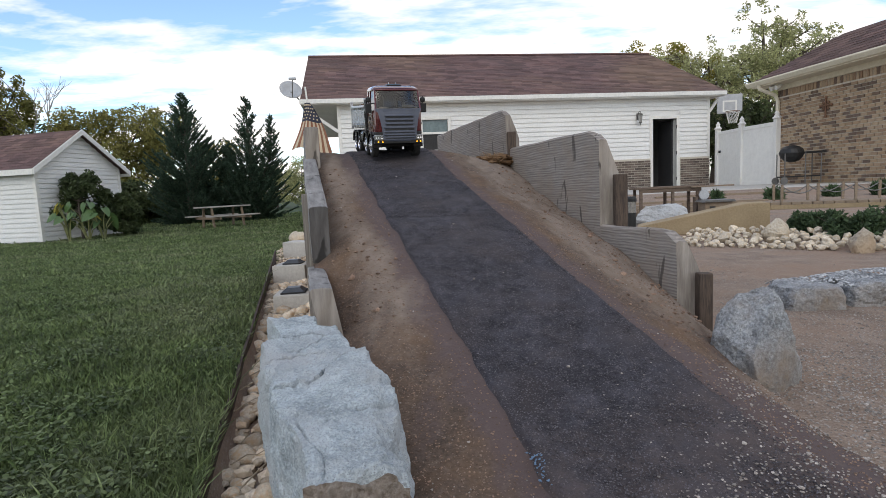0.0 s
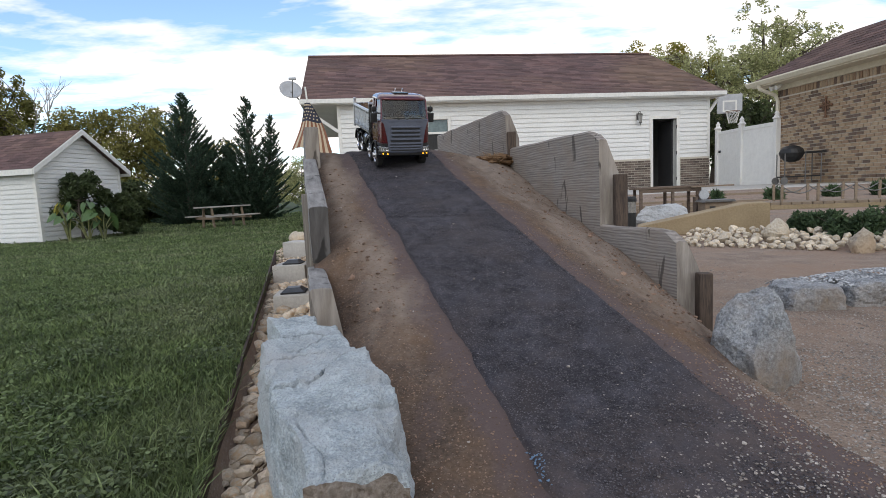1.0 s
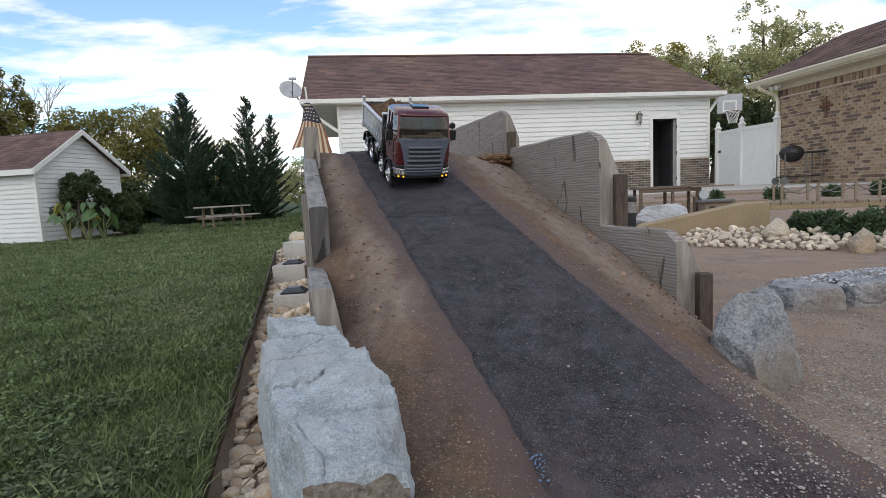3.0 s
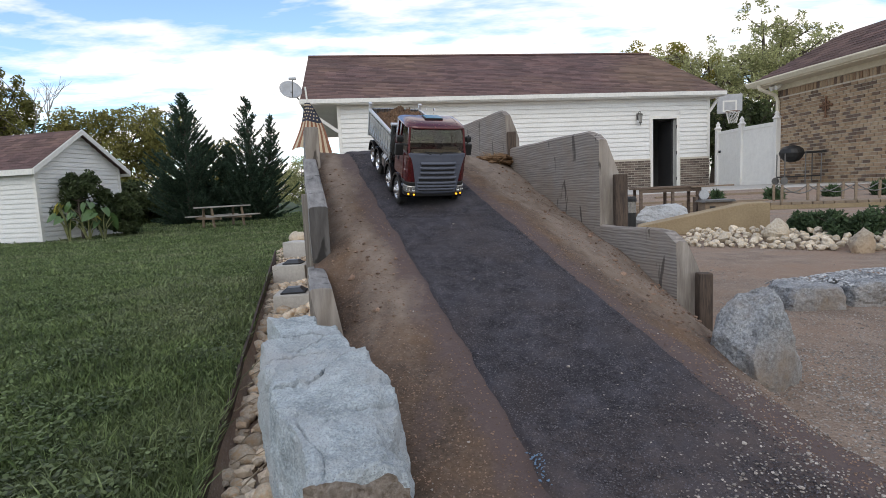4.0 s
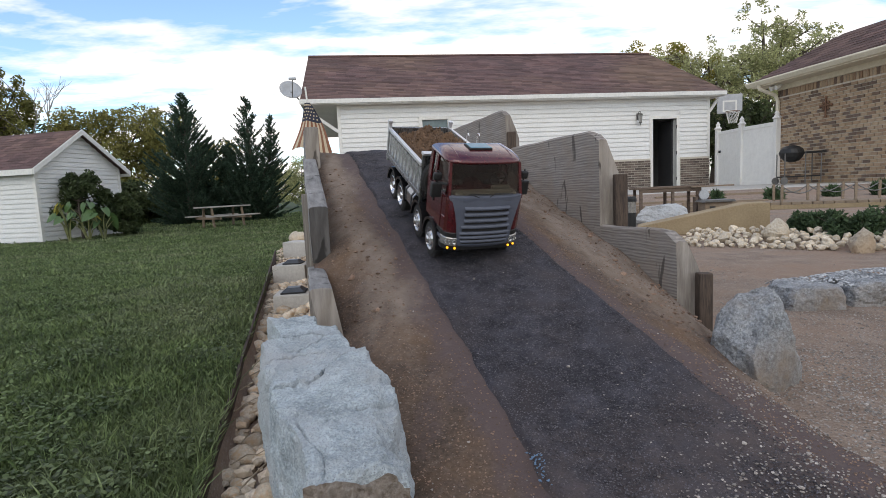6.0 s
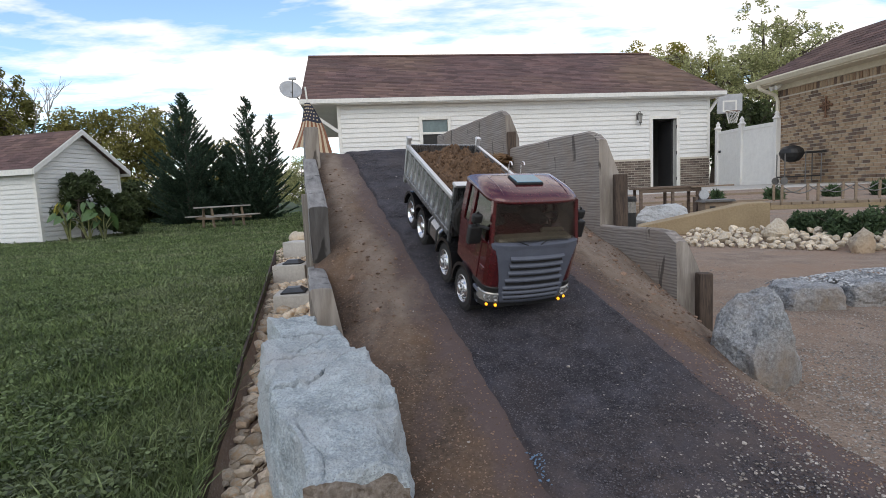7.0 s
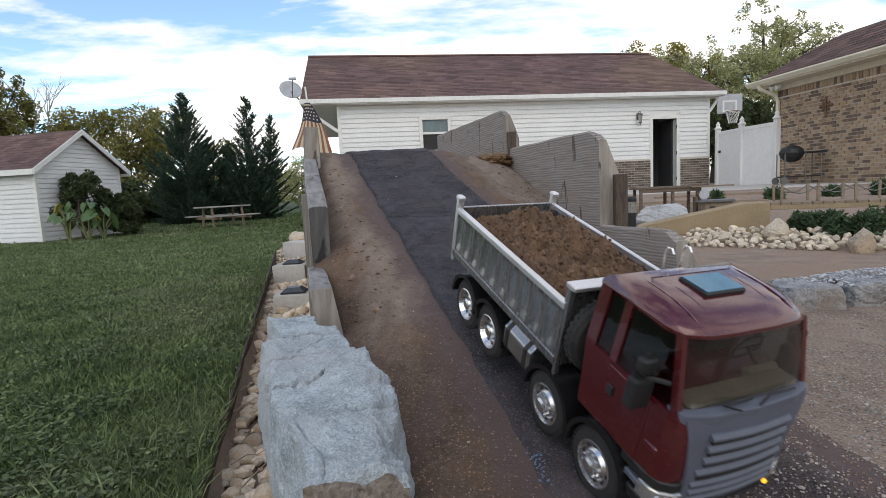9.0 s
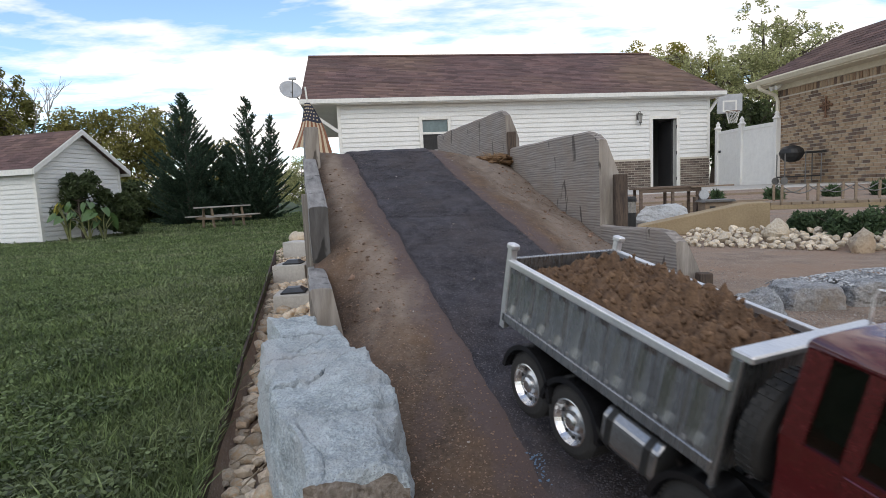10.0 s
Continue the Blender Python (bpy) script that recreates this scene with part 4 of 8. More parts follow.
    for s in (-1, 1):
        for x0, x1, t0, t1 in ((-0.0105, 0.071, -0.0105, 0.0475), (-0.0455, -0.0195, -0.0445, -0.0205)):
            bm = bmesh.new()
            quad = [(x0, s * 0.0872, 0.172), (x1 - 0.003, s * 0.0862, 0.172), (t1 - 0.002, s * 0.0818, 0.242), (t0, s * 0.0832, 0.242)]
            vs = [bm.verts.new(p) for p in quad]
            vt = [bm.verts.new((p[0], p[1] - s * 0.001, p[2])) for p in quad]
            bm.faces.new(vs); bm.faces.new(vt[::-1])
            for i in range(4):
                bm.faces.new((vs[i], vt[i], vt[(i + 1) % 4], vs[(i + 1) % 4]))
            w = part("side_window", bm, CAB_GLASS, cab)
            w.visible_shadow = False
    # inside
    bm = bmesh.new()
    box(bm, 0.05, 0.074, -0.074, 0.074, 0.165, 0.183, bevel=0.004)
    box(bm, 0.046, 0.056, 0.02, 0.066, 0.18, 0.19, bevel=0.003)
    part("dashboard", bm, INTERIOR, cab, "beige-grey dashboard")
    for s in (-1, 1):
        bm = bmesh.new()
        box(bm, -0.045, 0.0, s * 0.045 - 0.02, s * 0.045 + 0.02, 0.172, 0.186, bevel=0.005, seg=2)
        box(bm, -0.058, -0.044, s * 0.045 - 0.019, s * 0.045 + 0.019, 0.180, 0.222, bevel=0.005, seg=2)
        box(bm, -0.056, -0.046, s * 0.045 - 0.011, s * 0.045 + 0.011, 0.223, 0.236, bevel=0.004, seg=2)
        part("seat", bm, SEAT, cab, "grey cab seat with headrest")
    bm = bmesh.new()
    ring = [(0.03 + 0.010 * math.cos(t) * 0.5, 0.044 + 0.019 * math.sin(t), 0.198 + 0.0165 * math.cos(t)) for t in [2 * math.pi * i / 20 for i in range(21)]]
    tube(bm, ring, 0.0018, 6)
    tube(bm, [(0.03, 0.026, 0.198), (0.03, 0.062, 0.198)], 0.0016, 6)
    tube(bm, [(0.03, 0.044, 0.198), (0.05, 0.044, 0.182)], 0.002, 6)
    part("steering_wheel", bm, SEAT, cab)
    # grille panel: a bowed shield with slats
    def bowed(bm, rows, depth, n=14, bow=1.15):
        """A panel through rows of (front x, half width, z), bowed in plan, depth thick."""
        front = [[bm.verts.new((x - bow * (w * (-1 + 2 * i / n)) ** 2, w * (-1 + 2 * i / n), z)) for i in range(n + 1)] for x, w, z in rows]
        rear = [[bm.verts.new(v.co - Vector((depth, 0, 0))) for v in row] for row in front]
        for a, b, c, d in zip(front, front[1:], rear, rear[1:]):
            for i in range(n):
                bm.faces.new((a[i], a[i + 1], b[i + 1], b[i]))
                bm.faces.new((c[i], d[i], d[i + 1], c[i + 1]))
            bm.faces.new((a[0], b[0], d[0], c[0])); bm.faces.new((a[n], c[n], d[n], b[n]))
        for a, c in ((front[0], rear[0]), (rear[-1], front[-1])):
            for i in range(n):
                bm.faces.new((a[i], c[i], c[i + 1], a[i + 1]))
        return bm
    bm = bowed(bmesh.new(), ((0.0885, 0.054, 0.060), (0.0930, 0.060, 0.066), (0.0940, 0.0635, 0.084), (0.0938, 0.0655, 0.104), (0.0930, 0.069, 0.124), (0.0918, 0.0745, 0.150), (0.0890, 0.081, 0.172)), 0.013)
    grille = part("grille", bm, GRILLE, cab, "grey plastic grille panel with dark slots")
    for z, w, h in ((0.147, 0.050, 0.0019), (0.133, 0.050, 0.0019), (0.119, 0.050, 0.0019), (0.1035, 0.0545, 0.0030), (0.0905, 0.056, 0.0011), (0.0805, 0.055, 0.0011), (0.0715, 0.053, 0.0011)):
        bm = bowed(bmesh.new(), ((0.0948, w, z - h), (0.0944, w, z + h)), 0.003)
        part("grille_slot", bm, BLACK, grille)
        bm = bowed(bmesh.new(), ((0.0935, w + 0.003, z + h), (0.0966, w + 0.003, z + h + 0.0016), (0.0966, w + 0.003, z + h + 0.0042), (0.0930, w + 0.003, z + h + 0.0074)), 0.003)
        part("grille_slat", bm, GRILLE, grille)
    # wipers
    for s in (-1, 1):
        bm = bmesh.new()
        tube(bm, [(0.0880, s * 0.012 - 0.01, 0.1765), (0.0835, s * 0.03 - 0.012, 0.1830), (0.0800, s * 0.03 + 0.03, 0.1800)], 0.0012, 6)
        part("wiper", bm, BLACK, cab)
    # grey cowl under the windscreen, black band over the lamps
    bm = bmesh.new()
    prism(bm, [(0.060, -0.0865), (0.0745, -0.0855), (0.0805, -0.0800), (0.0870, -0.055), (0.0898, 0.0), (0.0870, 0.055), (0.0805, 0.0800), (0.0745, 0.0855), (0.060, 0.0865)], 0.1660, 0.1770, "z", bevel=0.002, seg=2)
    part("cowl", bm, GRILLE, cab, "grey cowl below the windscreen")
    bm = bmesh.new()
    prism(bm, [(0.03, -0.0912), (0.060, -0.0912), (0.0780, -0.0860), (0.0860, -0.074), (0.0890, -0.05), (0.0890, 0.05), (0.0860, 0.074), (0.0780, 0.0860), (0.060, 0.0912), (0.03, 0.0912)], 0.0830, 0.0950, "z", bevel=0.0015)
    part("lamp_band", bm, BLACK, cab)
    # bumper, lamps
    bm = bmesh.new()
    prism(bm, [(0.03, -0.0912), (0.064, -0.0912), (0.080, -0.083), (0.0875, -0.06), (0.0885, 0.0), (0.0875, 0.06), (0.080, 0.083), (0.064, 0.0912), (0.03, 0.0912)], 0.052, 0.0645, "z", bevel=0.002)
    part("bumper", bm, BLACK, cab, "black plastic bumper")
    for s in (-1, 1):
        bm = bmesh.new()
        prism(bm, [(0.058, s * 0.0918), (0.072, s * 0.0910), (0.0810, s * 0.0855), (0.0880, s * 0.073), (0.0900, s * 0.062), (0.070, s * 0.062)], 0.0645, 0.0835, "z", bevel=0.0015)
        hl = part("headlight", bm, LENS, cab, "clear headlight with chrome reflector")
        bm = bmesh.new()
        for k, yy in enumerate((0.068, 0.076, 0.083)):
            lathe(bm, [(0.0048, 0), (0.0048, 0.002), (0.002, 0.0005)], 12, Matrix.Translation((0.0880 - 0.0040 * k, s * yy, 0.0745)) @ Matrix.Rotation(radians(90), 4, "Y"))
        part("reflector", bm, CHROME, hl)
        for yy, xx in ((0.065, 0.0868), (0.080, 0.0805)):
            bm = bmesh.new()
            lathe(bm, [(0.0027, 0), (0.0027, 0.0018), (0.0016, 0.003), (0.0004, 0.0032)], 12, Matrix.Translation((xx, s * yy, 0.0585)) @ Matrix.Rotation(radians(90 + s * 0), 4, "Y"))
            part("fog_lamp", bm, FOG_LAMP, cab, "glowing amber fog lamp")
        # marker below the door and step plates
        bm = bmesh.new()
        box(bm, 0.040, 0.064, s * 0.088 - 0.004, s * 0.088 + 0.004, 0.072, 0.079, bevel=0.0012)
        box(bm, 0.044, 0.066, s * 0.087 - 0.004, s * 0.087 + 0.004, 0.052, 0.059, bevel=0.0012)
        part("step", bm, GRILLE, cab, "grey step plate")
        bm = bmesh.new()
        box(bm, -0.016, 0.046, s * 0.0905 - 0.001, s * 0.0905 + 0.001, 0.094, 0.168, bevel=0.0008)
        door = part("door", bm, CAB_RED, cab)
        bm = bmesh.new()
        box(bm, -0.011, -0.001, s * 0.0922 - 0.0015, s * 0.0922 + 0.0015, 0.136, 0.148, bevel=0.001)
        part("door_handle", bm, BLACK, door)
        # side indicator pod
        bm = bmesh.new()
        box(bm, 0.050, 0.068, s * 0.0880 - 0.003, s * 0.0880 + 0.003, 0.118, 0.128, bevel=0.002)
        part("side_pod", bm, CAB_RED, cab)
        # mirrors
        bm = bmesh.new()
        tube(bm, [(0.056, s * 0.085, 0.196), (0.046, s * 0.096, 0.196), (0.040, s * 0.103, 0.194)], 0.0028, 8)
        tube(bm, [(0.040, s * 0.103, 0.222), (0.040, s * 0.104, 0.165)], 0.002, 6)
        box(bm, 0.033, 0.046, s * 0.103 - 0.0095, s * 0.103 + 0.0095, 0.200, 0.218, bevel=0.0058, seg=3)
        box(bm, 0.033, 0.047, s * 0.1045 - 0.0115, s * 0.1045 + 0.0115, 0.163, 0.196, bevel=0.0030, seg=2)
        part("mirror", bm, BLACK, cab, "black door mirror pair")
        # front arches with bright lip
        arch(truck, 0.0, s * 0.060, s * 0.0965, name="front_mudguard", a0=-5, a1=185)
        arch(truck, -0.103, s * 0.060, s * 0.0965, name="front_mudguard", a0=0, a1=180)
        arch(truck, -0.274, s * 0.050, s * 0.096, name="rear_mudguard", a0=5, a1=175)
        arch(truck, -0.359, s * 0.050, s * 0.096, name="rear_mudguard", a0=5, a1=175)
    # horns behind the roof
    for y in (-0.002, 0.024):
        bm = bmesh.new()
        tube(bm, [(-0.063, y, 0.244), (-0.066, y, 0.266), (-0.064, y, 0.274), (-0.058, y, 0.275), (-0.054, y, 0.270)], 0.0011, 6)
        part("roof_hook", bm, CHROME, cab, "bent chrome hook")
    # wheels
    wheels = []
    for x, dual in ((0.0, False), (-0.103, False), (-0.274, True), (-0.359, True)):
        for s in (-1, 1):
            yy = s * (0.081 if not dual else 0.068)
            wheels.append(make_wheel(truck, x, yy, s, dual))
    # tank with chrome straps
    for s in (-1, 1):
        bm = bmesh.new()
        prism(bm, [(s * 0.050, 0.046), (s * 0.085, 0.046), (s * 0.093, 0.056), (s * 0.093, 0.084), (s * 0.084, 0.094), (s * 0.050, 0.094)], -0.226, -0.152, "x", bevel=0.003, seg=2)
        tank = part("fuel_tank", bm, TANK, truck, "black and chrome fuel tank")
        for x in (-0.215, -0.165):
            bm = bmesh.new()
            prism(bm, [(s * 0.049, 0.045), (s * 0.0855, 0.045), (s * 0.0943, 0.0555), (s * 0.0943, 0.0845), (s * 0.0845, 0.0952), (s * 0.049, 0.0952)], x - 0.004, x + 0.004, "x", bevel=0.0008)
            part("tank_strap", bm, BLACK, tank)
    # spare tyre behind the cab
    at = Matrix.Translation((-0.079, -0.050, 0.157))
    bm = bmesh.new()
    lathe(bm, [(0.026, -0.010), (0.043, -0.010), (0.048, -0.006), (0.048, 0.006), (0.043, 0.010), (0.026, 0.010)], 32, at @ Matrix.Rotation(radians(90), 4, "Y"), ring=True)
    spare = part("spare_tyre", bm, RUBBER, truck, "black lugged spare tyre behind the cab")
    bm = bmesh.new()
    for i in range(32):
        m = at @ Matrix.Rotation(2 * math.pi * i / 32, 4, "X") @ Matrix.Translation((0, 0.0475, 0))
        for k in (-1, 1):
            box(bm, k * 0.004 - 0.003, k * 0.004 + 0.003, 0, 0.0016, -0.0025, 0.0018, m=m)
    tagged(part("tread", bm, RUBBER, spare), kind="stuff")
    make_bed(truck)
    return truck, wheels


def make_bed(truck):
    bed = empty("tipper_bed", parent=truck)
    X0, X1, Y, Z0, Z1 = -0.422, -0.103, 0.0945, 0.112, 0.192
    bm = bmesh.new()
    box(bm, X0, X1, -Y + 0.004, Y - 0.004, Z0 - 0.002, Z0 + 0.004)
    for x in [X0 + 0.02 + 0.045 * i for i in range(7)]:
        box(bm, x - 0.003, x + 0.003, -Y + 0.01, Y - 0.01, Z0 - 0.010, Z0 - 0.002)
    for s in (-1, 1):
        box(bm, X0, X1, s * 0.03 - 0.005, s * 0.03 + 0.005, Z0 - 0.030, Z0 - 0.010, bevel=0.001)
    part("bed_floor", bm, ALU, bed)
    for s in (-1, 1):
        # corrugated side wall
        bm = bmesh.new()
        n = 90
        cols = []
        for i in range(n + 1):
            x = X0 + (X1 - X0) * i / n
            ph = (i / n * 10) % 1.0
            d = 0.0016 * (1 - math.cos(2 * math.pi * ph)) + 0.0007 * smooth(0.12, 0.0, min(ph, 1 - ph))
            col = []
            for z, k in ((Z0, 0), (Z0 + 0.010, 0), (Z0 + 0.022, 0.7), (Z0 + 0.040, 1), (Z1 - 0.016, 0.9), (Z1 - 0.008, 0)):
                col.append(bm.verts.new((x, s * (Y - d * k), z)))
            for z in (Z1 - 0.006, Z0):
                col.append(bm.verts.new((x, s * (Y - 0.0070), z)))
            cols.append(col)
        for a, b in zip(cols, cols[1:]):
            for k in range(8):
                bm.faces.new((a[k], a[(k + 1) % 8], b[(k + 1) % 8], b[k]))
        bm.faces.new(cols[0][::-1])
        bm.faces.new(cols[-1])
        side = part("side_wall", bm, ALU, bed, "pressed aluminium side wall with reflection streaks in its colour")
        bm = bmesh.new()
        box(bm, X0 - 0.002, X1 + 0.002, s * (Y - 0.002) - 0.0045, s * (Y - 0.002) + 0.0045, Z1 - 0.008, Z1 + 0.001, bevel=0.0015, seg=2)
        part("top_rail", bm, ALU_RAIL, side, "bright aluminium top rail")
        bm = bmesh.new()
        box(bm, X0 - 0.002, X1 + 0.002, s * (Y - 0.001) - 0.003, s * (Y - 0.001) + 0.003, Z0 - 0.006, Z0 + 0.006, bevel=0.001)
        part("bottom_rail", bm, ALU, side)
        for i in range(10):
            bm = bmesh.new()
            x = X0 + (X1 - X0) * i / 10 + 0.004
            box(bm, x - 0.0022, x + 0.0022, s * (Y + 0.0004) - 0.0006, s * (Y + 0.0004) + 0.0006, Z0 + 0.008, Z0 + 0.012, bevel=0.0004)
            part("hinge_plate", bm, GREY_ALU, side)
        # rear post with pin
        bm = bmesh.new()
        box(bm, X0 - 0.006, X0 + 0.004, s * (Y - 0.003) - 0.005, s * (Y - 0.003) + 0.005, Z0 - 0.016, Z1 + 0.018, bevel=0.001)
        box(bm, X0 - 0.008, X0 + 0.008, s * (Y - 0.003) - 0.006, s * (Y - 0.003) + 0.006, Z1 + 0.014, Z1 + 0.022, bevel=0.002)
        part("rear_post", bm, ALU_RAIL, bed, "aluminium corner post with pin")
    bm = bmesh.new()
    box(bm, X0 - 0.004, X0 + 0.001, -Y + 0.003, Y - 0.003, Z0 - 0.004, Z1 + 0.002, bevel=0.001)
    for y in (-0.06, -0.02, 0.02, 0.06):
        box(bm, X0 - 0.007, X0 - 0.003, y - 0.004, y + 0.004, Z0, Z1 - 0.004, bevel=0.001)
    part("tailgate", bm, ALU, bed)
    bm = bmesh.new()
    box(bm, X1 - 0.004, X1 + 0.002, -Y + 0.001, Y - 0.001, Z0 - 0.01, 0.212, bevel=0.001)
    box(bm, X1 + 0.001, X1 + 0.006, -Y, -Y + 0.008, Z0 - 0.02, 0.212, bevel=0.001)
    box(bm, X1 + 0.001, X1 + 0.006, Y - 0.008, Y, Z0 - 0.02, 0.212, bevel=0.001)
    hb = part("headboard", bm, ALU, bed, "aluminium headboard")
    bm = bmesh.new()
    box(bm, X1 - 0.005, X1 + 0.014, -Y - 0.001, Y + 0.001, 0.212, 0.219, bevel=0.0015)
    part("headboard_lip", bm, ALU_RAIL, hb)
    # heap of soil
    bm = bmesh.new()
    nx, ny = 130, 80
    def heap(u, v):
        x = X0 + 0.004 + (X1 - X0 - 0.010) * u
        y = -Y + 0.007 + (2 * Y - 0.014) * v
        h = math.sin(math.pi * min(max(u * 1.02, 0), 1)) ** 0.4 * math.sin(math.pi * v) ** 0.55
        z = Z0 + 0.058 + 0.036 * h * (0.8 + 0.3 * smooth(0.05, 0.3, u) * smooth(1.0, 0.7, u))
        lump = noise.fractal(Vector((x * 34, y * 34, 2)), 0.7, 2.0, 3)
        crag = abs(noise.noise(Vector((x * 75, y * 75, 5)))) + 0.5 * abs(noise.noise(Vector((x * 170, y * 170, 8))))
        z += (0.016 * lump + 0.013 * crag - 0.005) * (0.4 + h)
        return Vector((x, y, z))
    grid = [[bm.verts.new(heap(i / nx, j / ny)) for j in range(ny + 1)] for i in range(nx + 1)]
    for i in range(nx):
        for j in range(ny):
            bm.faces.new((grid[i][j], grid[i + 1][j], grid[i + 1][j + 1], grid[i][j + 1]))
    load = part("soil_load", bm, LOAD, bed, "heaped lumpy brown soil", smooth=True)
    rnd = random.Random(9)
    bm = bmesh.new()
    for k in range(1500):
        p = heap(rnd.uniform(0.06, 0.96), rnd.uniform(0.07, 0.93))
        r = rnd.choice((0.0010, 0.0013, 0.0016, 0.002, 0.0025, 0.0035)) * (2.2 if rnd.random() > 0.95 else 1.0)
        before = len(bm.verts)
        bmesh.ops.create_icosphere(bm, subdivisions=1, radius=r, matrix=Matrix.Translation(p + Vector((0, 0, r * 0.1))) @ Euler((rnd.random() * 6, rnd.random() * 6, 0)).to_matrix().to_4x4() @ Matrix.Diagonal((1.3, 0.9, 0.7, 1)))
        bm.verts.ensure_lookup_table()
        for v in bm.verts[before:]:
            v.co += Vector((rnd.uniform(-1, 1), rnd.uniform(-1, 1), rnd.uniform(-1, 1))) * r * 0.25
    tagged(part("loose_soil", bm, LOAD, load, smooth=True), kind="stuff")


GREY_ALU = mat("dull_alloy", (0.20, 0.20, 0.20), (0.30, 0.30, 0.30), 30, 0.6, metal=0.5, bump=0.0)
GUARD = mat("glossy_black_plastic", (0.006, 0.006, 0.007), (0.012, 0.012, 0.013), 30, 0.22, bump=0.05)
# base colour holds the blue of the sky mirrored in the hatch
HATCH = mat("sky_tinted_hatch", (0.045, 0.135, 0.20), (0.065, 0.19, 0.27), 30, 0.10, bump=0.0, spec=0.6)
INTERIOR = mat("cab_interior", (0.10, 0.09, 0.07), (0.17, 0.15, 0.12), 20, 0.8)
SEAT = mat("seat_cloth", (0.02, 0.019, 0.018), (0.045, 0.043, 0.04), 40, 0.9)
LENS = mat("headlight_lens", (0.22, 0.22, 0.215), (0.5, 0.5, 0.48), 60, 0.15, metal=0.6, bump=0.05)
TANK = mat("satin_tank", (0.30, 0.30, 0.30), (0.46, 0.46, 0.46), 30, 0.22, metal=0.9, bump=0.03)
truck, truck_wheels = make_truck()


# ---- buildings ----
def siding(bm, x0, x1, z0, z1, y, out=-1, pitch=0.125, top=None):
    """Lapped boards facing -y (out=-1); top(z) trims the span for a gable."""
    z = z0
    while z < z1 - 0.01:
        zt = min(z + pitch, z1)
        a0, a1 = (x0, x1) if top is None else top(z)
        b0, b1 = (x0, x1) if top is None else top(zt)
        yo, yi = y + out * 0.030, y + out * 0.022
        zm = z + (zt - z) * 0.74
        v = [bm.verts.new(p) for p in ((a0, yo, z), (a1, yo, z), (b1, yi, zm), (b0, yi, zm), (a0, y + out * 0.002, z), (a1, y + out * 0.002, z), (b1, y + out * 0.002, zt), (b0, y + out * 0.002, zt), (b1, y + out * 0.006, zm + 0.004), (b0, y + out * 0.006, zm + 0.004))]
        bm.faces.new((v[0], v[1], v[2], v[3]))
        bm.faces.new((v[4], v[5], v[1], v[0]))
        bm.faces.new((v[3], v[2], v[8], v[9]))
        bm.faces.new((v[9], v[8], v[6], v[7]))
        z = zt
    return bm


def shingle_slope(bm, corner, u, up, width_at, rows, exposure, tab, seed):
    """Courses of tabs on a slope. corner: start; u along the eave; up along the slope; width_at(s) gives the span at height s."""
    rnd = random.Random(seed)
    corner, u, up = Vector(corner), Vector(u).normalized(), Vector(up).normalized()
    nrm = u.cross(up).normalized()
    if nrm.z < 0:
        nrm = -nrm
    for r in range(rows):
        s = r * exposure
        a, b = width_at(s)
        x = a - rnd.random() * tab
        while x < b:
            p, q = max(x, a), min(x + tab, b)
            if q - p > 0.02:
                lift = 0.006 + rnd.random() * 0.007
                o = corner + up * s
                v = [o + u * (p + 0.004) + nrm * lift, o + u * (q - 0.004) + nrm * lift, o + u * (q - 0.004) + up * exposure * 1.15 + nrm * 0.002, o + u * (p + 0.004) + up * exposure * 1.15 + nrm * 0.002]
                lo = [o + u * (p + 0.004), o + u * (q - 0.004)]
                w = [bm.verts.new(c) for c in v + lo]
                bm.faces.new(w[:4])
                bm.faces.new((w[4], w[5], w[1], w[0]))
            x += tab
    return bm


def plain(name, pts_faces, material, parent):
    verts, faces = pts_faces
    bm = bmesh.new()
    vs = [bm.verts.new(v) for v in verts]
    for f in faces:
        bm.faces.new([vs[i] for i in f])
    return part(name, bm, material, parent)


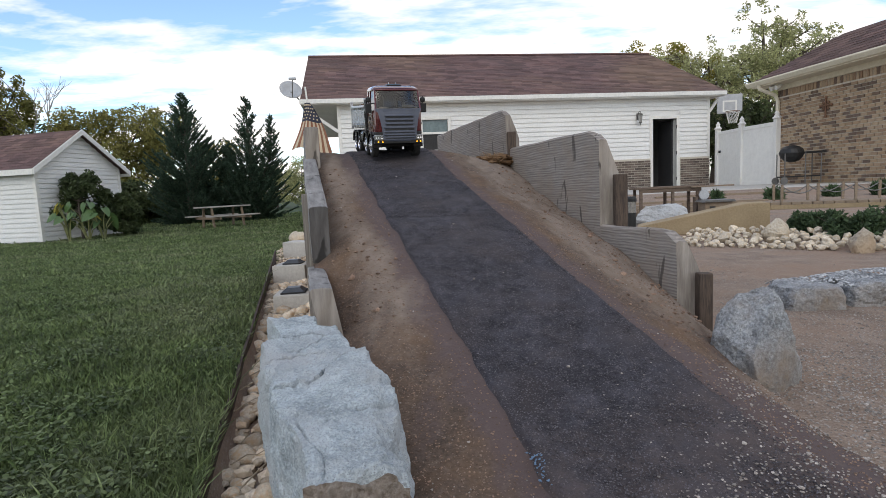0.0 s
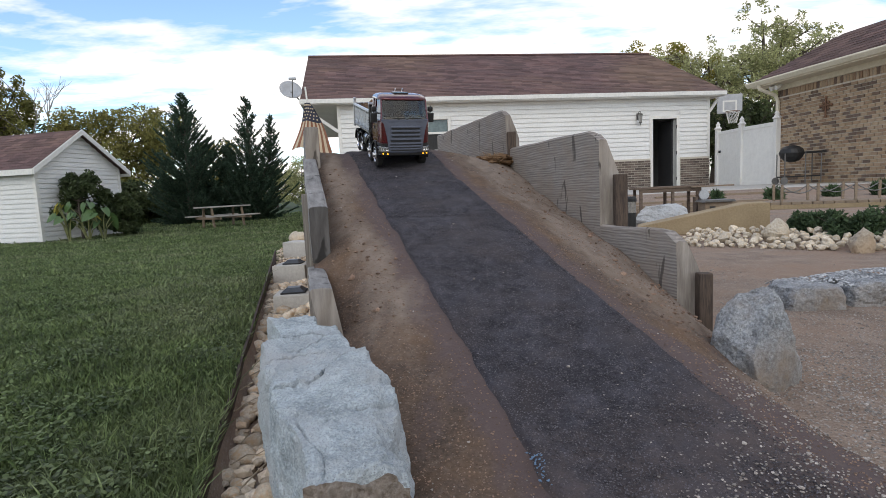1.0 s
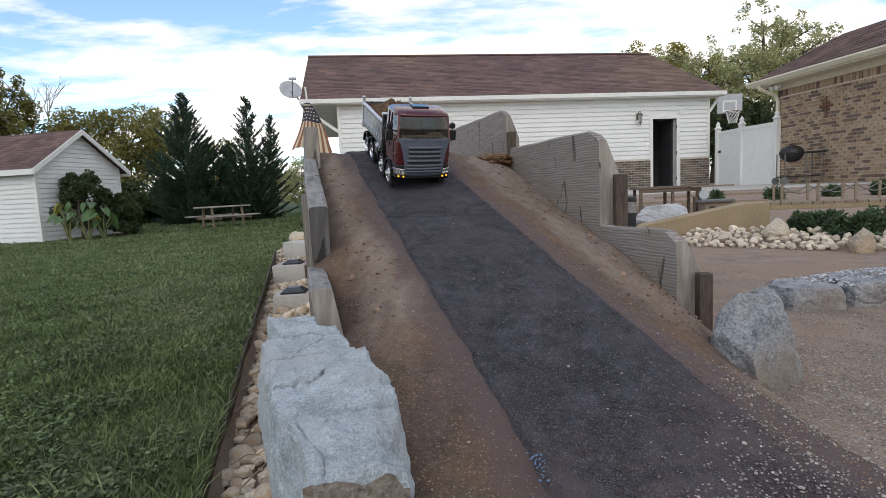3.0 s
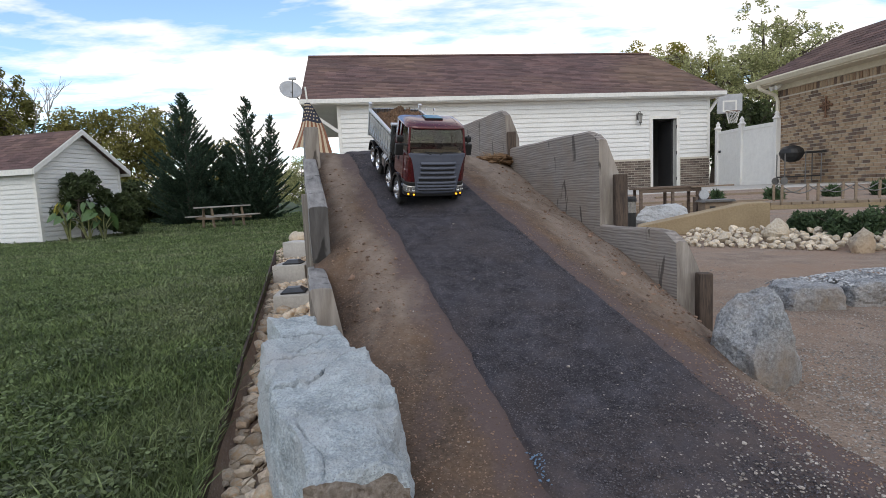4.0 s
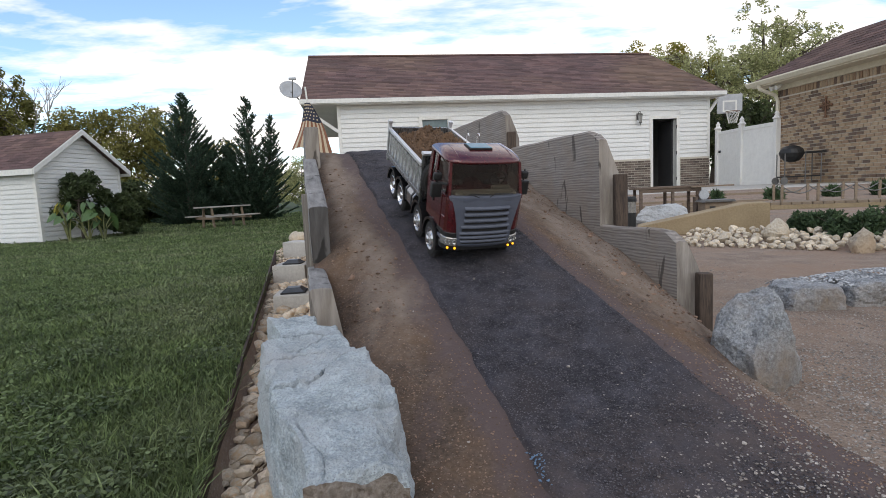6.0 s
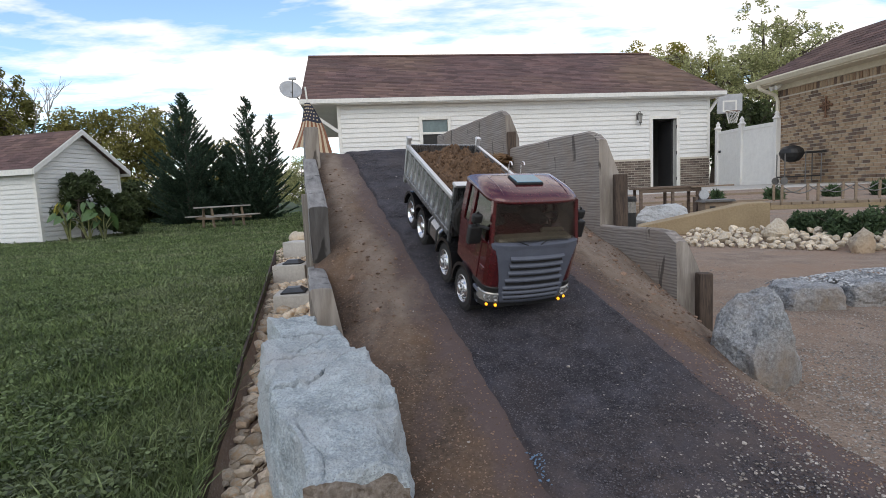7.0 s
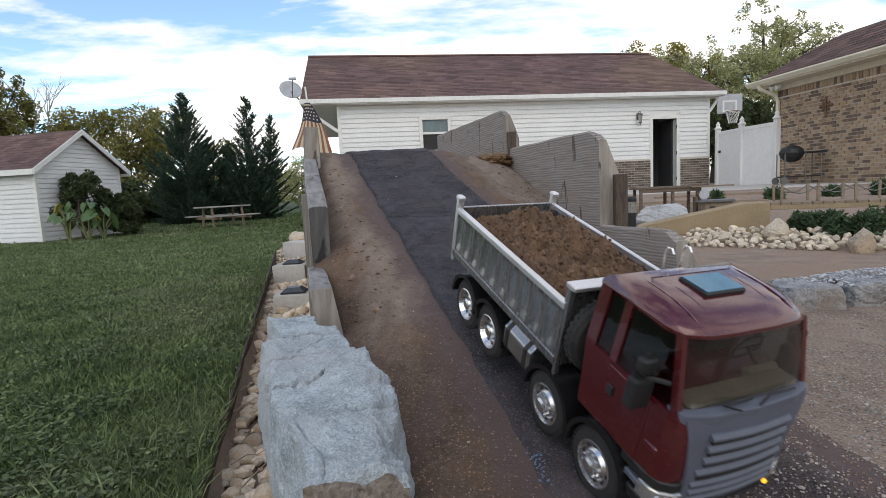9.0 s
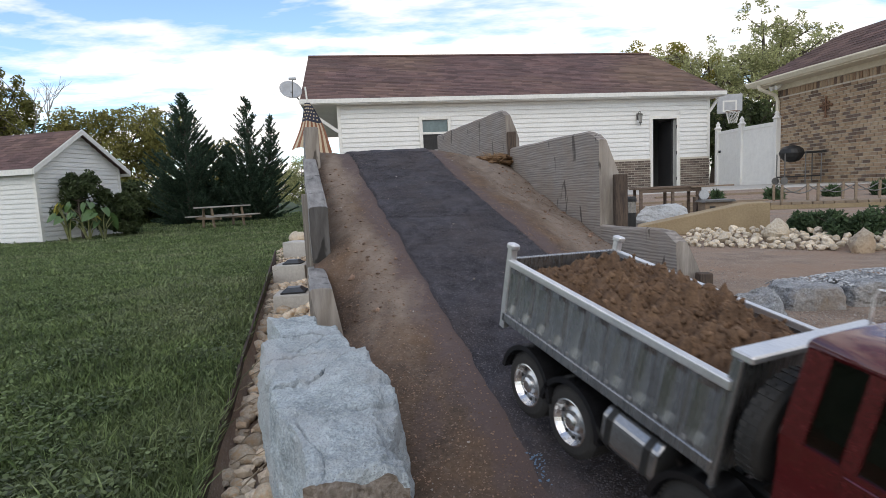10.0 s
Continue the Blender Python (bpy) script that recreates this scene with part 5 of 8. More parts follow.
def lay_bricks(parent, x0, x1, z0, z1, y, skip=None, max_parts=0, near_x=None, course=0.0677, length=0.2032, soldier=0.0, material=None):
    """Brick face towards -y: nearest bricks are parts, the rest one joined part."""
    rnd = random.Random(int((x0 + 50) * 100))
    me = bpy.data.meshes.new("brick")
    bm = bmesh.new()
    box(bm, -length / 2 + 0.007, length / 2 - 0.007, -0.008, 0.02, -course / 2 + 0.007, course / 2 - 0.007)
    bm.to_mesh(me); bm.free()
    me.materials.append(material or BRICK)
    spots = []
    r, z = 0, z0
    while z + course <= z1 - soldier + 0.001:
        x = x0 - (length / 2 if r % 2 else 0)
        while x < x1:
            a, b = max(x, x0), min(x + length, x1)
            if b - a > 0.05 and not (skip and skip((a + b) / 2, z + course / 2)):
                spots.append(((a + b) / 2, z + course / 2, (b - a) / length, 0))
            x += length
        r += 1
        z += course
    if soldier:
        x = x0
        while x + course <= x1:
            spots.append((x + course / 2, z1 - soldier / 2, 1.0, 90))
            x += course
    if near_x is not None:
        spots.sort(key=lambda s: abs(s[0] - near_x))
    rest = bmesh.new()
    for k, (x, z, f, turn) in enumerate(spots):
        m = pose(x, y + rnd.uniform(-0.002, 0.002), z, 0, turn, 0) @ Matrix.Diagonal((f if not turn else 1.0, 1, 1, 1))
        if k < max_parts:
            ob = new("brick", me)
            ob.parent = parent
            ob.matrix_basis = m
        else:
            box(rest, -length / 2 + 0.007, length / 2 - 0.007, -0.008, 0.02, -course / 2 + 0.007, course / 2 - 0.007, m=m)
    if rest.verts:
        tagged(part("brickwork", rest, material or BRICK, parent, "brown brick courses"), kind="stuff")
    else:
        rest.free()


GARAGE = pose(-2.58, 14.2, 0.17, 0, 0, 8.95)


def make_garage():
    """Local x runs along the front wall, y into the building, z from its floor."""
    g = empty("garage", GARAGE)
    tagged(g, "white vinyl-sided garage with brown shingle roof and brick base", "garage")
    Wd, Dp, H, BR = 10.72, 7.6, 2.58, 0.86
    door = (8.93, 9.68, 1.985)
    win = (2.21, 2.90, 1.34, 2.14)
    # front wall in slabs round the openings
    bm = boxes((0, win[0], 0, 0.14, 0, H), (win[0], win[1], 0, 0.14, 0, win[2]), (win[0], win[1], 0, 0.14, win[3], H), (win[1], door[0], 0, 0.14, 0, H),
               (door[0], door[1], 0, 0.14, door[2], H), (door[1], Wd, 0, 0.14, 0, H))
    front = part("front_wall", bm, SIDING, g, "white lapped vinyl siding wall")
    bm = bmesh.new()
    siding(bm, 0.06, Wd - 0.06, win[3] + 0.09, H, 0)
    siding(bm, 0.06, win[0] - 0.09, BR, win[3] + 0.09, 0, pitch=0.125)
    siding(bm, win[1] + 0.09, door[0] - 0.10, BR, win[3] + 0.09, 0, pitch=0.125)
    siding(bm, door[1] + 0.10, Wd - 0.06, BR, win[3] + 0.09, 0, pitch=0.125)
    siding(bm, win[0] - 0.09, win[1] + 0.09, BR, win[2] - 0.09, 0, pitch=0.125)
    part("siding", bm, SIDING, front)
    bm = boxes((0.0, door[0] - 0.10, -0.06, 0, -0.3, BR), (door[1] + 0.10, Wd, -0.06, 0, -0.3, BR))
    base = part("brick_base", bm, MORTAR, g, "brown brick base below the siding")
    lay_bricks(base, 0.0, door[0] - 0.10, 0.0, BR, -0.062, near_x=8.5, max_parts=130, material=GREY_BRICK)
    lay_bricks(base, door[1] + 0.10, Wd, 0.0, BR, -0.062, near_x=10.2, max_parts=60, material=GREY_BRICK)
    # other walls
    part("end_wall", boxes((0, 0.14, 0.14, Dp, 0, H)), SIDING, g)
    part("end_wall", boxes((Wd - 0.14, Wd, 0.14, Dp, 0, H)), SIDING, g)
    part("rear_wall", boxes((0.14, Wd - 0.14, Dp - 0.14, Dp, 0, H)), SIDING, g)
    bm = bmesh.new()
    prism(bm, [(0.14, H), (Dp - 0.14, H), (Dp / 2, H + 0.5 * (Dp / 2 - 0.14))], 0.0, 0.14, "x")
    part("gable_wall", bm, SIDING, g)
    bm = bmesh.new()
    prism(bm, [(0.14, H), (Dp - 0.14, H), (Dp / 2, H + 0.5 * (Dp / 2 - 0.14))], Wd - 0.14, Wd, "x")
    part("gable_wall", bm, SIDING, g)
    part("floor_slab", boxes((0.14, Wd - 0.14, 0.14, Dp - 0.14, -0.1, 0.0)), CONCRETE, g)
    # added partition and post, coloured near-black so the doorway looks unlit
    part("inner_partition", boxes((8.2, 8.3, 0.14, 3.5, 0, H), (8.3, Wd - 0.14, 3.4, 3.5, 0, H)), ROOM_SHADE, g, "added partition coloured near-black for the unlit interior")
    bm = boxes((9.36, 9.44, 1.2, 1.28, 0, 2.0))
    part("inner_post", bm, ROOM_SHADE, g)
    # corner posts and frieze
    for x in (-0.03, Wd - 0.06):
        part("corner_trim", boxes((x, x + 0.09, -0.035, 0.10, 0 if x > 1 else BR, H), bevel=0.004), TRIM, g)
    # door frame and the door standing open into the garage
    frame_ob = part("door_frame", boxes((door[0] - 0.10, door[0], -0.04, 0.14, 0, door[2] + 0.09), (door[1], door[1] + 0.10, -0.04, 0.14, 0, door[2] + 0.09), (door[0], door[1], -0.04, 0.14, door[2], door[2] + 0.09), bevel=0.004), TRIM, g, "white door frame with open doorway")
    for z in (0.25, 1.0, 1.75):
        part("hinge", boxes((door[1] - 0.006, door[1] + 0.004, -0.05, -0.01, z - 0.05, z + 0.05)), GREY_METAL, frame_ob)
    part("open_door", boxes((door[1] - 0.045, door[1] - 0.004, 0.14, 0.86, 0.01, door[2] - 0.02), bevel=0.003), DARK_DOOR, g, "dark door swung open inwards")
    # window
    x0, x1, z0, z1 = win
    wf = part("window_frame", boxes((x0 - 0.09, x0, -0.065, 0.06, z0 - 0.09, z1 + 0.09), (x1, x1 + 0.09, -0.065, 0.06, z0 - 0.09, z1 + 0.09), (x0, x1, -0.065, 0.06, z1, z1 + 0.09), (x0, x1, -0.065, 0.06, z0 - 0.09, z0), (x0, x1, -0.01, 0.05, 1.76, 1.82), bevel=0.004), TRIM, g, "white sash window frame")
    part("pane", boxes((x0, x1, 0.020, 0.026, 1.82, z1)), WINDOW_GLASS, wf)
    # solid near-black sheet as the shade behind the open lower sash
    part("pane", boxes((x0, x1, 0.030, 0.036, z0, 1.76)), ROOM_SHADE, wf, "near-black sheet for the shade in the open lower sash")
    # gable roof, wider overhang to the left
    ov, ovl = 0.32, 0.92
    slope = 0.5
    ridge_y, run = Dp / 2, Dp / 2 + ov
    zr = H + 0.12 + slope * run
    ze = H + 0.12
    hip_x = Wd + ov
    verts = [(-ovl, -ov, ze), (Wd + ov, -ov, ze), (hip_x, ridge_y, zr), (-ovl, ridge_y, zr), (-ovl, Dp + ov, ze), (Wd + ov, Dp + ov, ze)]
    verts += [(x, y, z - 0.10) for x, y, z in verts]
    faces = [(0, 1, 2, 3), (4, 3, 2, 5), (1, 5, 2), (6, 9, 8, 7), (10, 11, 8, 9), (7, 8, 11), (0, 3, 9, 6), (3, 4, 10, 9), (0, 6, 7, 1), (1, 7, 11, 5), (5, 11, 10, 4)]
    roof = plain("roof", (verts, faces), SHINGLE, g)
    roof["label"] = "dark brown shingle roof"
    bm = bmesh.new()
    sl = math.hypot(run, run * slope)
    shingle_slope(bm, (-ovl, -ov, ze), (1, 0, 0), (0, run, run * slope), lambda s: (0.0, Wd + ov + ovl), int(sl / 0.14), 0.14, 0.30, 4)
    tagged(part("shingles", bm, SHINGLE, roof, "weathered brown shingle tabs"), kind="stuff")
    part("ridge_cap", boxes((-ovl, hip_x, ridge_y - 0.10, ridge_y + 0.10, zr - 0.03, zr + 0.025), bevel=0.01), SHINGLE, roof)
    part("fascia", boxes((-ovl - 0.02, Wd + ov + 0.02, -ov - 0.035, -ov - 0.003, ze - 0.115, ze - 0.005), bevel=0.004), TRIM, g, "white eave fascia board")
    part("soffit", boxes((-ovl, Wd + ov, -ov, 0.0, ze - 0.135, ze - 0.115)), TRIM, g)
    part("soffit", boxes((-ovl, 0, 0.0, Dp, ze - 0.135, ze - 0.115)), TRIM, g)
    part("soffit", boxes((Wd, Wd + ov, 0.0, Dp, ze - 0.135, ze - 0.115)), TRIM, g)
    bm = bmesh.new()
    tube(bm, [(-0.02, -0.02, 1.9), (-0.86, -0.02, 2.52)], 0.055, 4)
    part("knee_brace", bm, TRIM, g, "white diagonal knee brace")
    bm = bmesh.new()
    tube(bm, [(Wd + 0.02, -0.0, 2.15), (Wd + 0.30, -0.0, 2.52)], 0.05, 4)
    part("knee_brace", bm, TRIM, g, "white diagonal knee brace")
    # wall lantern
    bm = bmesh.new()
    box(bm, 8.42, 8.50, -0.05, -0.02, 1.98, 2.16, bevel=0.01)
    tube(bm, [(8.46, -0.05, 2.12), (8.46, -0.10, 2.20), (8.46, -0.16, 2.20), (8.46, -0.17, 2.14)], 0.012, 6)
    lathe(bm, [(0.02, 0.0), (0.075, -0.03), (0.08, -0.045), (0.065, -0.05)], 8, Matrix.Translation((8.46, -0.17, 2.15)))
    lathe(bm, [(0.05, 0.0), (0.045, -0.02), (0.01, -0.05), (0.008, -0.09)], 8, Matrix.Translation((8.46, -0.17, 1.90)))
    lantern = tagged(part("wall_lantern", bm, GREY_METAL), "dark metal wall lantern beside the garage door", "lamp")
    lantern.matrix_basis = GARAGE
    bm = bmesh.new()
    lathe(bm, [(0.066, 0.0), (0.045, -0.20)], 8, Matrix.Translation((8.46, -0.17, 2.10)))
    part("lantern_glass", bm, LENS, lantern, "frosted lantern glass")


HOUSE = pose(8.25, 13.0, 0.10, 0, 0, -81.5)


def make_house():
    """Local x runs along the wall towards the viewer, y into the house."""
    h = empty("brick_house", HOUSE)
    tagged(h, "brown brick house with cream gutter and dark shingle roof", "house")
    L, D, H = 4.6, 7.0, 2.31
    wall = part("side_wall", boxes((0, L, 0.0, 0.2, -0.3, H + 0.1)), MORTAR, h, "variegated brown brick wall")
    lay_bricks(wall, 0.0, L, 0.0, H, -0.003, near_x=1.2, max_parts=300, soldier=0.2032, course=0.07265, length=0.160)
    part("end_wall", boxes((0.0, 0.2, 0.2, D, -0.3, H + 0.1)), MORTAR, h)
    part("end_wall", boxes((L - 0.2, L, 0.2, D, -0.3, H + 0.1)), MORTAR, h)
    ov = 0.40
    ze = H + 0.23
    slope, run = 0.66, 0.85
    zt = ze + slope * (run + ov)
    verts = [(-ov, -ov, ze), (L + 2, -ov, ze), (L + 2, run, zt), (run, run, zt), (-ov, run * 2 + ov, ze)]
    verts += [(x, y, z - 0.06) for x, y, z in verts]
    roof = plain("roof", (verts, [(0, 1, 2, 3), (0, 3, 4), (5, 8, 7, 6), (5, 9, 8), (0, 5, 6, 1), (1, 6, 7, 2), (2, 7, 8, 3), (3, 8, 9, 4), (4, 9, 5, 0)]), SHINGLE, h)
    bm = bmesh.new()
    sl = math.hypot(run + ov, slope * (run + ov))
    shingle_slope(bm, (-ov, -ov, ze), (1, 0, 0), (0, run + ov, slope * (run + ov)), lambda s: ((run + ov) * min(1, s / sl), L + 2 + ov), int(sl / 0.14), 0.14, 0.3, 8)
    tagged(part("shingles", bm, SHINGLE, roof, "dark brown shingle tabs"), kind="stuff")
    # gutter: an ogee section
    bm = bmesh.new()
    prism(bm, [(-ov - 0.10, ze + 0.01), (-ov - 0.11, ze - 0.02), (-ov - 0.08, ze - 0.06), (-ov - 0.05, ze - 0.10), (-ov, ze - 0.10), (-ov, ze + 0.0), (-ov - 0.09, ze + 0.0)], -ov - 0.1, L + 2, "x")
    part("gutter", bm, CREAM, h, "cream metal gutter")
    part("soffit", boxes((-ov, L + 2, -ov, 0.0, ze - 0.13, ze - 0.10)), CREAM, h)
    part("frieze", boxes((0.0, L, -0.03, 0.0, H - 0.02, H + 0.10)), CREAM, h)
    bm = bmesh.new()
    tube(bm, [(-0.10, -ov - 0.05, ze - 0.09), (-0.10, -ov - 0.03, ze - 0.18), (0.02, -0.10, ze - 0.36), (0.04, -0.05, ze - 0.50), (0.04, -0.05, 0.12), (0.04, -0.15, 0.04)], 0.045, 8)
    part("downspout", bm, CREAM, h, "cream metal downspout")
    # twin flood lights
    bm = bmesh.new()
    for x in (0.10, 0.26):
        lathe(bm, [(0.02, 0.0), (0.045, 0.03), (0.065, 0.12), (0.05, 0.125)], 14, Matrix.Translation((x, -ov + 0.24, ze - 0.18)) @ Matrix.Rotation(radians(105), 4, "X") @ Matrix.Rotation(radians(-20), 4, "Y"))
    lathe(bm, [(0.05, 0), (0.05, 0.03)], 12, Matrix.Translation((0.18, -ov + 0.28, ze - 0.16)))
    ob = tagged(part("flood_light", bm, TRIM), "twin white flood light under the eave", "lamp")
    ob.matrix_basis = HOUSE
    # ornamental cross on the wall
    bm = bmesh.new()
    cx, cz = 1.36, 1.70
    tube(bm, [(cx, -0.03, cz - 0.19), (cx, -0.03, cz + 0.19)], 0.018, 6)
    tube(bm, [(cx - 0.13, -0.03, cz + 0.03), (cx + 0.13, -0.03, cz + 0.03)], 0.018, 6)
    for a, b in ((0, 0.20), (0, -0.20), (0.14, 0.03), (-0.14, 0.03), (0.06, 0.09), (-0.06, 0.09), (0.06, -0.03), (-0.06, -0.03)):
        lathe(bm, [(0.012, -0.012), (0.032, -0.006), (0.032, 0.006), (0.012, 0.012)], 8, Matrix.Translation((cx + a, -0.03, cz + b)) @ Matrix.Rotation(radians(90), 4, "X"))
    ob = tagged(part("wall_cross", bm, RUST), "rusty ornamental iron cross on the brick wall", "ornament")
    ob.matrix_basis = HOUSE


def make_shed():
    """Local x to the right along the gable end, y back along the ridge axis turned."""
    m = pose(-10.36, 13.7, -0.53, 0, 0, 0)
    s = empty("garden_shed", m)
    tagged(s, "white vinyl-sided shed with dark brown shingle roof", "shed")
    # axes: side wall runs left and towards the viewer; gable end runs right and away
    a = Vector((-0.35, -1.0, 0)).normalized()
    b = Vector((0.16, 1.0, 0)).normalized()
    ang = radians(79)
    R = Matrix.Rotation(ang, 4, "Z")
    s.matrix_basis = m @ R
    # local: x along gable end (away), y to the left along the side
    Wd, Lg, H = 2.75, 4.4, 2.08
    ap = 0.96
    bm = bmesh.new()
    prism(bm, [(0, -0.1), (Wd, -0.1), (Wd, H), (Wd / 2, H + ap), (0, H)], 0.0, 0.12, "y")
    part("gable_wall", bm, SIDING, s, "white lapped vinyl siding gable")
    bm = bmesh.new()
    siding(bm, 0.06, Wd - 0.06, 0.0, H, 0.0)
    siding(bm, 0, Wd, H, H + ap - 0.05, 0.0, top=lambda z: ((z - H) / ap * Wd / 2, Wd - (z - H) / ap * Wd / 2))
    part("siding", bm, SIDING, s)
    part("side_wall", boxes((0.0, 0.12, 0.12, Lg, -0.1, H)), SIDING, s)
    part("side_wall", boxes((Wd - 0.12, Wd, 0.12, Lg, -0.1, H)), SIDING, s)
    part("rear_wall", boxes((0.12, Wd - 0.12, Lg - 0.12, Lg, -0.1, H)), SIDING, s)
    bm = bmesh.new()
    siding(bm, 0.05, Lg, 0.0, H, 0.0)
    for v in bm.verts:
        v.co = Vector((v.co.y, v.co.x, v.co.z))
    part("siding", bm, SIDING, s)
    part("corner_trim", boxes((-0.03, 0.07, -0.03, 0.07, 0, H), bevel=0.004), TRIM, s)
    part("corner_trim", boxes((Wd - 0.07, Wd + 0.03, -0.03, 0.07, 0, H), bevel=0.004), TRIM, s)
    ov, k = 0.22, ap / (Wd / 2)
    zt = H + ap + 0.06
    def zz(d):
        return zt - k * d
    for sgn in (-1, 1):
        x1 = Wd / 2 + sgn * (Wd / 2 + ov)
        verts = [(Wd / 2, -ov, zt), (x1, -ov, zz(Wd / 2 + ov)), (x1, Lg + ov, zz(Wd / 2 + ov)), (Wd / 2, Lg + ov, zt)]
        verts += [(x, y, z - 0.07) for x, y, z in verts]
        roof = plain("roof", (verts, [(0, 1, 2, 3), (7, 6, 5, 4), (0, 4, 5, 1), (1, 5, 6, 2), (2, 6, 7, 3), (3, 7, 4, 0)]), SHINGLE, s)
        bm = bmesh.new()
        sl = math.hypot(Wd / 2 + ov, k * (Wd / 2 + ov))
        shingle_slope(bm, (x1, -ov, zz(Wd / 2 + ov)), (0, 1, 0), (-sgn * (Wd / 2 + ov), 0, k * (Wd / 2 + ov)), lambda q: (0, Lg + 2 * ov), int(sl / 0.14), 0.14, 0.3, 12)
        tagged(part("shingles", bm, SHINGLE, roof), kind="stuff")
        bm = bmesh.new()
        prism(bm, [(Wd / 2, zt + 0.005), (x1, zz(Wd / 2 + ov) + 0.005), (x1, zz(Wd / 2 + ov) - 0.14), (Wd / 2, zt - 0.14)], -ov - 0.03, -ov - 0.002, "y")
        part("rake_board", bm, TRIM, s, "white rake board")
        part("fascia", boxes((x1 - 0.015 if sgn < 0 else x1 - 0.01, x1 + 0.02, -ov, Lg + ov, zz(Wd / 2 + ov) - 0.15, zz(Wd / 2 + ov) - 0.005)), TRIM, s)


def make_fence():
    f = empty("vinyl_fence", pose(0, 0, 0))
    tagged(f, "white vinyl privacy fence with pointed post caps and gate", "fence")
    P = [Vector((7.95, 15.2, 0.12)), Vector((8.00, 14.1, 0.12)), Vector((8.20, 12.95, 0.12))]
    for p in P:
        bm = bmesh.new()
        box(bm, -0.06, 0.06, -0.06, 0.06, 0, 1.62, bevel=0.008)
        lathe(bm, [(0.10, 1.62), (0.10, 1.65), (0.07, 1.67), (0.05, 1.72), (0.062, 1.75), (0.01, 1.83)], 8)
        ob = part("fence_post", bm, VINYL_FENCE, f, "white post with pointed cap")
        ob.matrix_basis = Matrix.Translation(p)
    for a, b in zip(P, P[1:]):
        d = b - a
        n = 2
        for i in range(n):
            p = a + d * ((i + 0.5) / n)
            bm = bmesh.new()
            w = d.length / n
            box(bm, -w / 2 + 0.0004, w / 2 - 0.0004, -0.012, 0.012, 0.10, 1.50)
            ob = part("fence_panel", bm, VINYL_FENCE, f)
            ob.matrix_basis = Matrix.Translation(p) @ Matrix.Rotation(math.atan2(d.y, d.x), 4, "Z")
        for z in (0.08, 1.50):
            bm = bmesh.new()
            box(bm, -d.length / 2 + 0.06, d.length / 2 - 0.06, -0.025, 0.025, z - 0.045, z + 0.045, bevel=0.005)
            ob = part("fence_rail", bm, VINYL_FENCE, f)
            ob.matrix_basis = Matrix.Translation((a + b) / 2) @ Matrix.Rotation(math.atan2(d.y, d.x), 4, "Z")
    bm = bmesh.new()
    box(bm, -0.03, 0.03, -0.05, -0.012, 0.95, 1.02, bevel=0.005)
    ob = part("gate_latch", bm, BLACK, f)
    ob.matrix_basis = Matrix.Translation(P[0] + (P[1] - P[0]) * 0.12) @ Matrix.Rotation(radians(-82), 4, "Z")


GREY_METAL = mat("grey_metal", (0.10, 0.10, 0.095), (0.20, 0.195, 0.19), 20, 0.5, metal=0.5, bump=0.1)
DARK_DOOR = mat("dark_door_paint", (0.03, 0.03, 0.032), (0.055, 0.055, 0.058), 5, 0.5)
RUST = mat("rusty_iron", (0.10, 0.05, 0.03), (0.22, 0.12, 0.07), 30, 0.8)
make_garage()
make_house()
make_shed()
make_fence()
part_patio = tagged(part("patio", boxes((3.6, 8.2, 9.8, 15.8, 0.0, 0.165), bevel=0.01), CONCRETE), "pale concrete patio before the garage and house", "patio", kind="structure")


# ---- trees ----
def leaf_cloud(name, centres, count, size, material, parent, seed, flat=0.0, squash=1.0, aspect=1.0, rise=None):
    """Many small leaf quads round given (centre, radius) clumps, as one crown."""
    rs = np.random.RandomState(seed)
    c = np.array([[*p, r] for p, r in centres])
    w = c[:, 3] ** 2
    idx = rs.choice(len(c), count, p=w / w.sum())
    d = rs.normal(size=(count, 3))
    d /= np.linalg.norm(d, axis=1)[:, None]
    rad = rs.uniform(0.25, 1.0, count) ** 0.5
    pos = c[idx, :3] + d * (rad * c[idx, 3])[:, None] * np.array([1, 1, squash])
    a = rs.normal(size=(count, 3))
    if rise is not None:
        a = a * rise[0] + d * rise[1] + np.array([0, 0, rise[2]])
    a /= np.linalg.norm(a, axis=1)[:, None]
    b = np.cross(a, rs.normal(size=(count, 3)))
    b /= np.linalg.norm(b, axis=1)[:, None]
    s = size * rs.uniform(0.6, 1.4, count)[:, None]
    A, B = a * s * aspect, b * s * 0.5
    verts = np.stack([pos - A * 0.5, pos + B * 0.6, pos + A * 0.7, pos - B * 0.6], 1).reshape(-1, 3)
    me = bpy.data.meshes.new(name)
    me.from_pydata(verts.tolist(), [], np.arange(count * 4).reshape(-1, 4).tolist())
    me.materials.append(material)
    ob = new(name, me)
    ob.parent = parent
    return ob


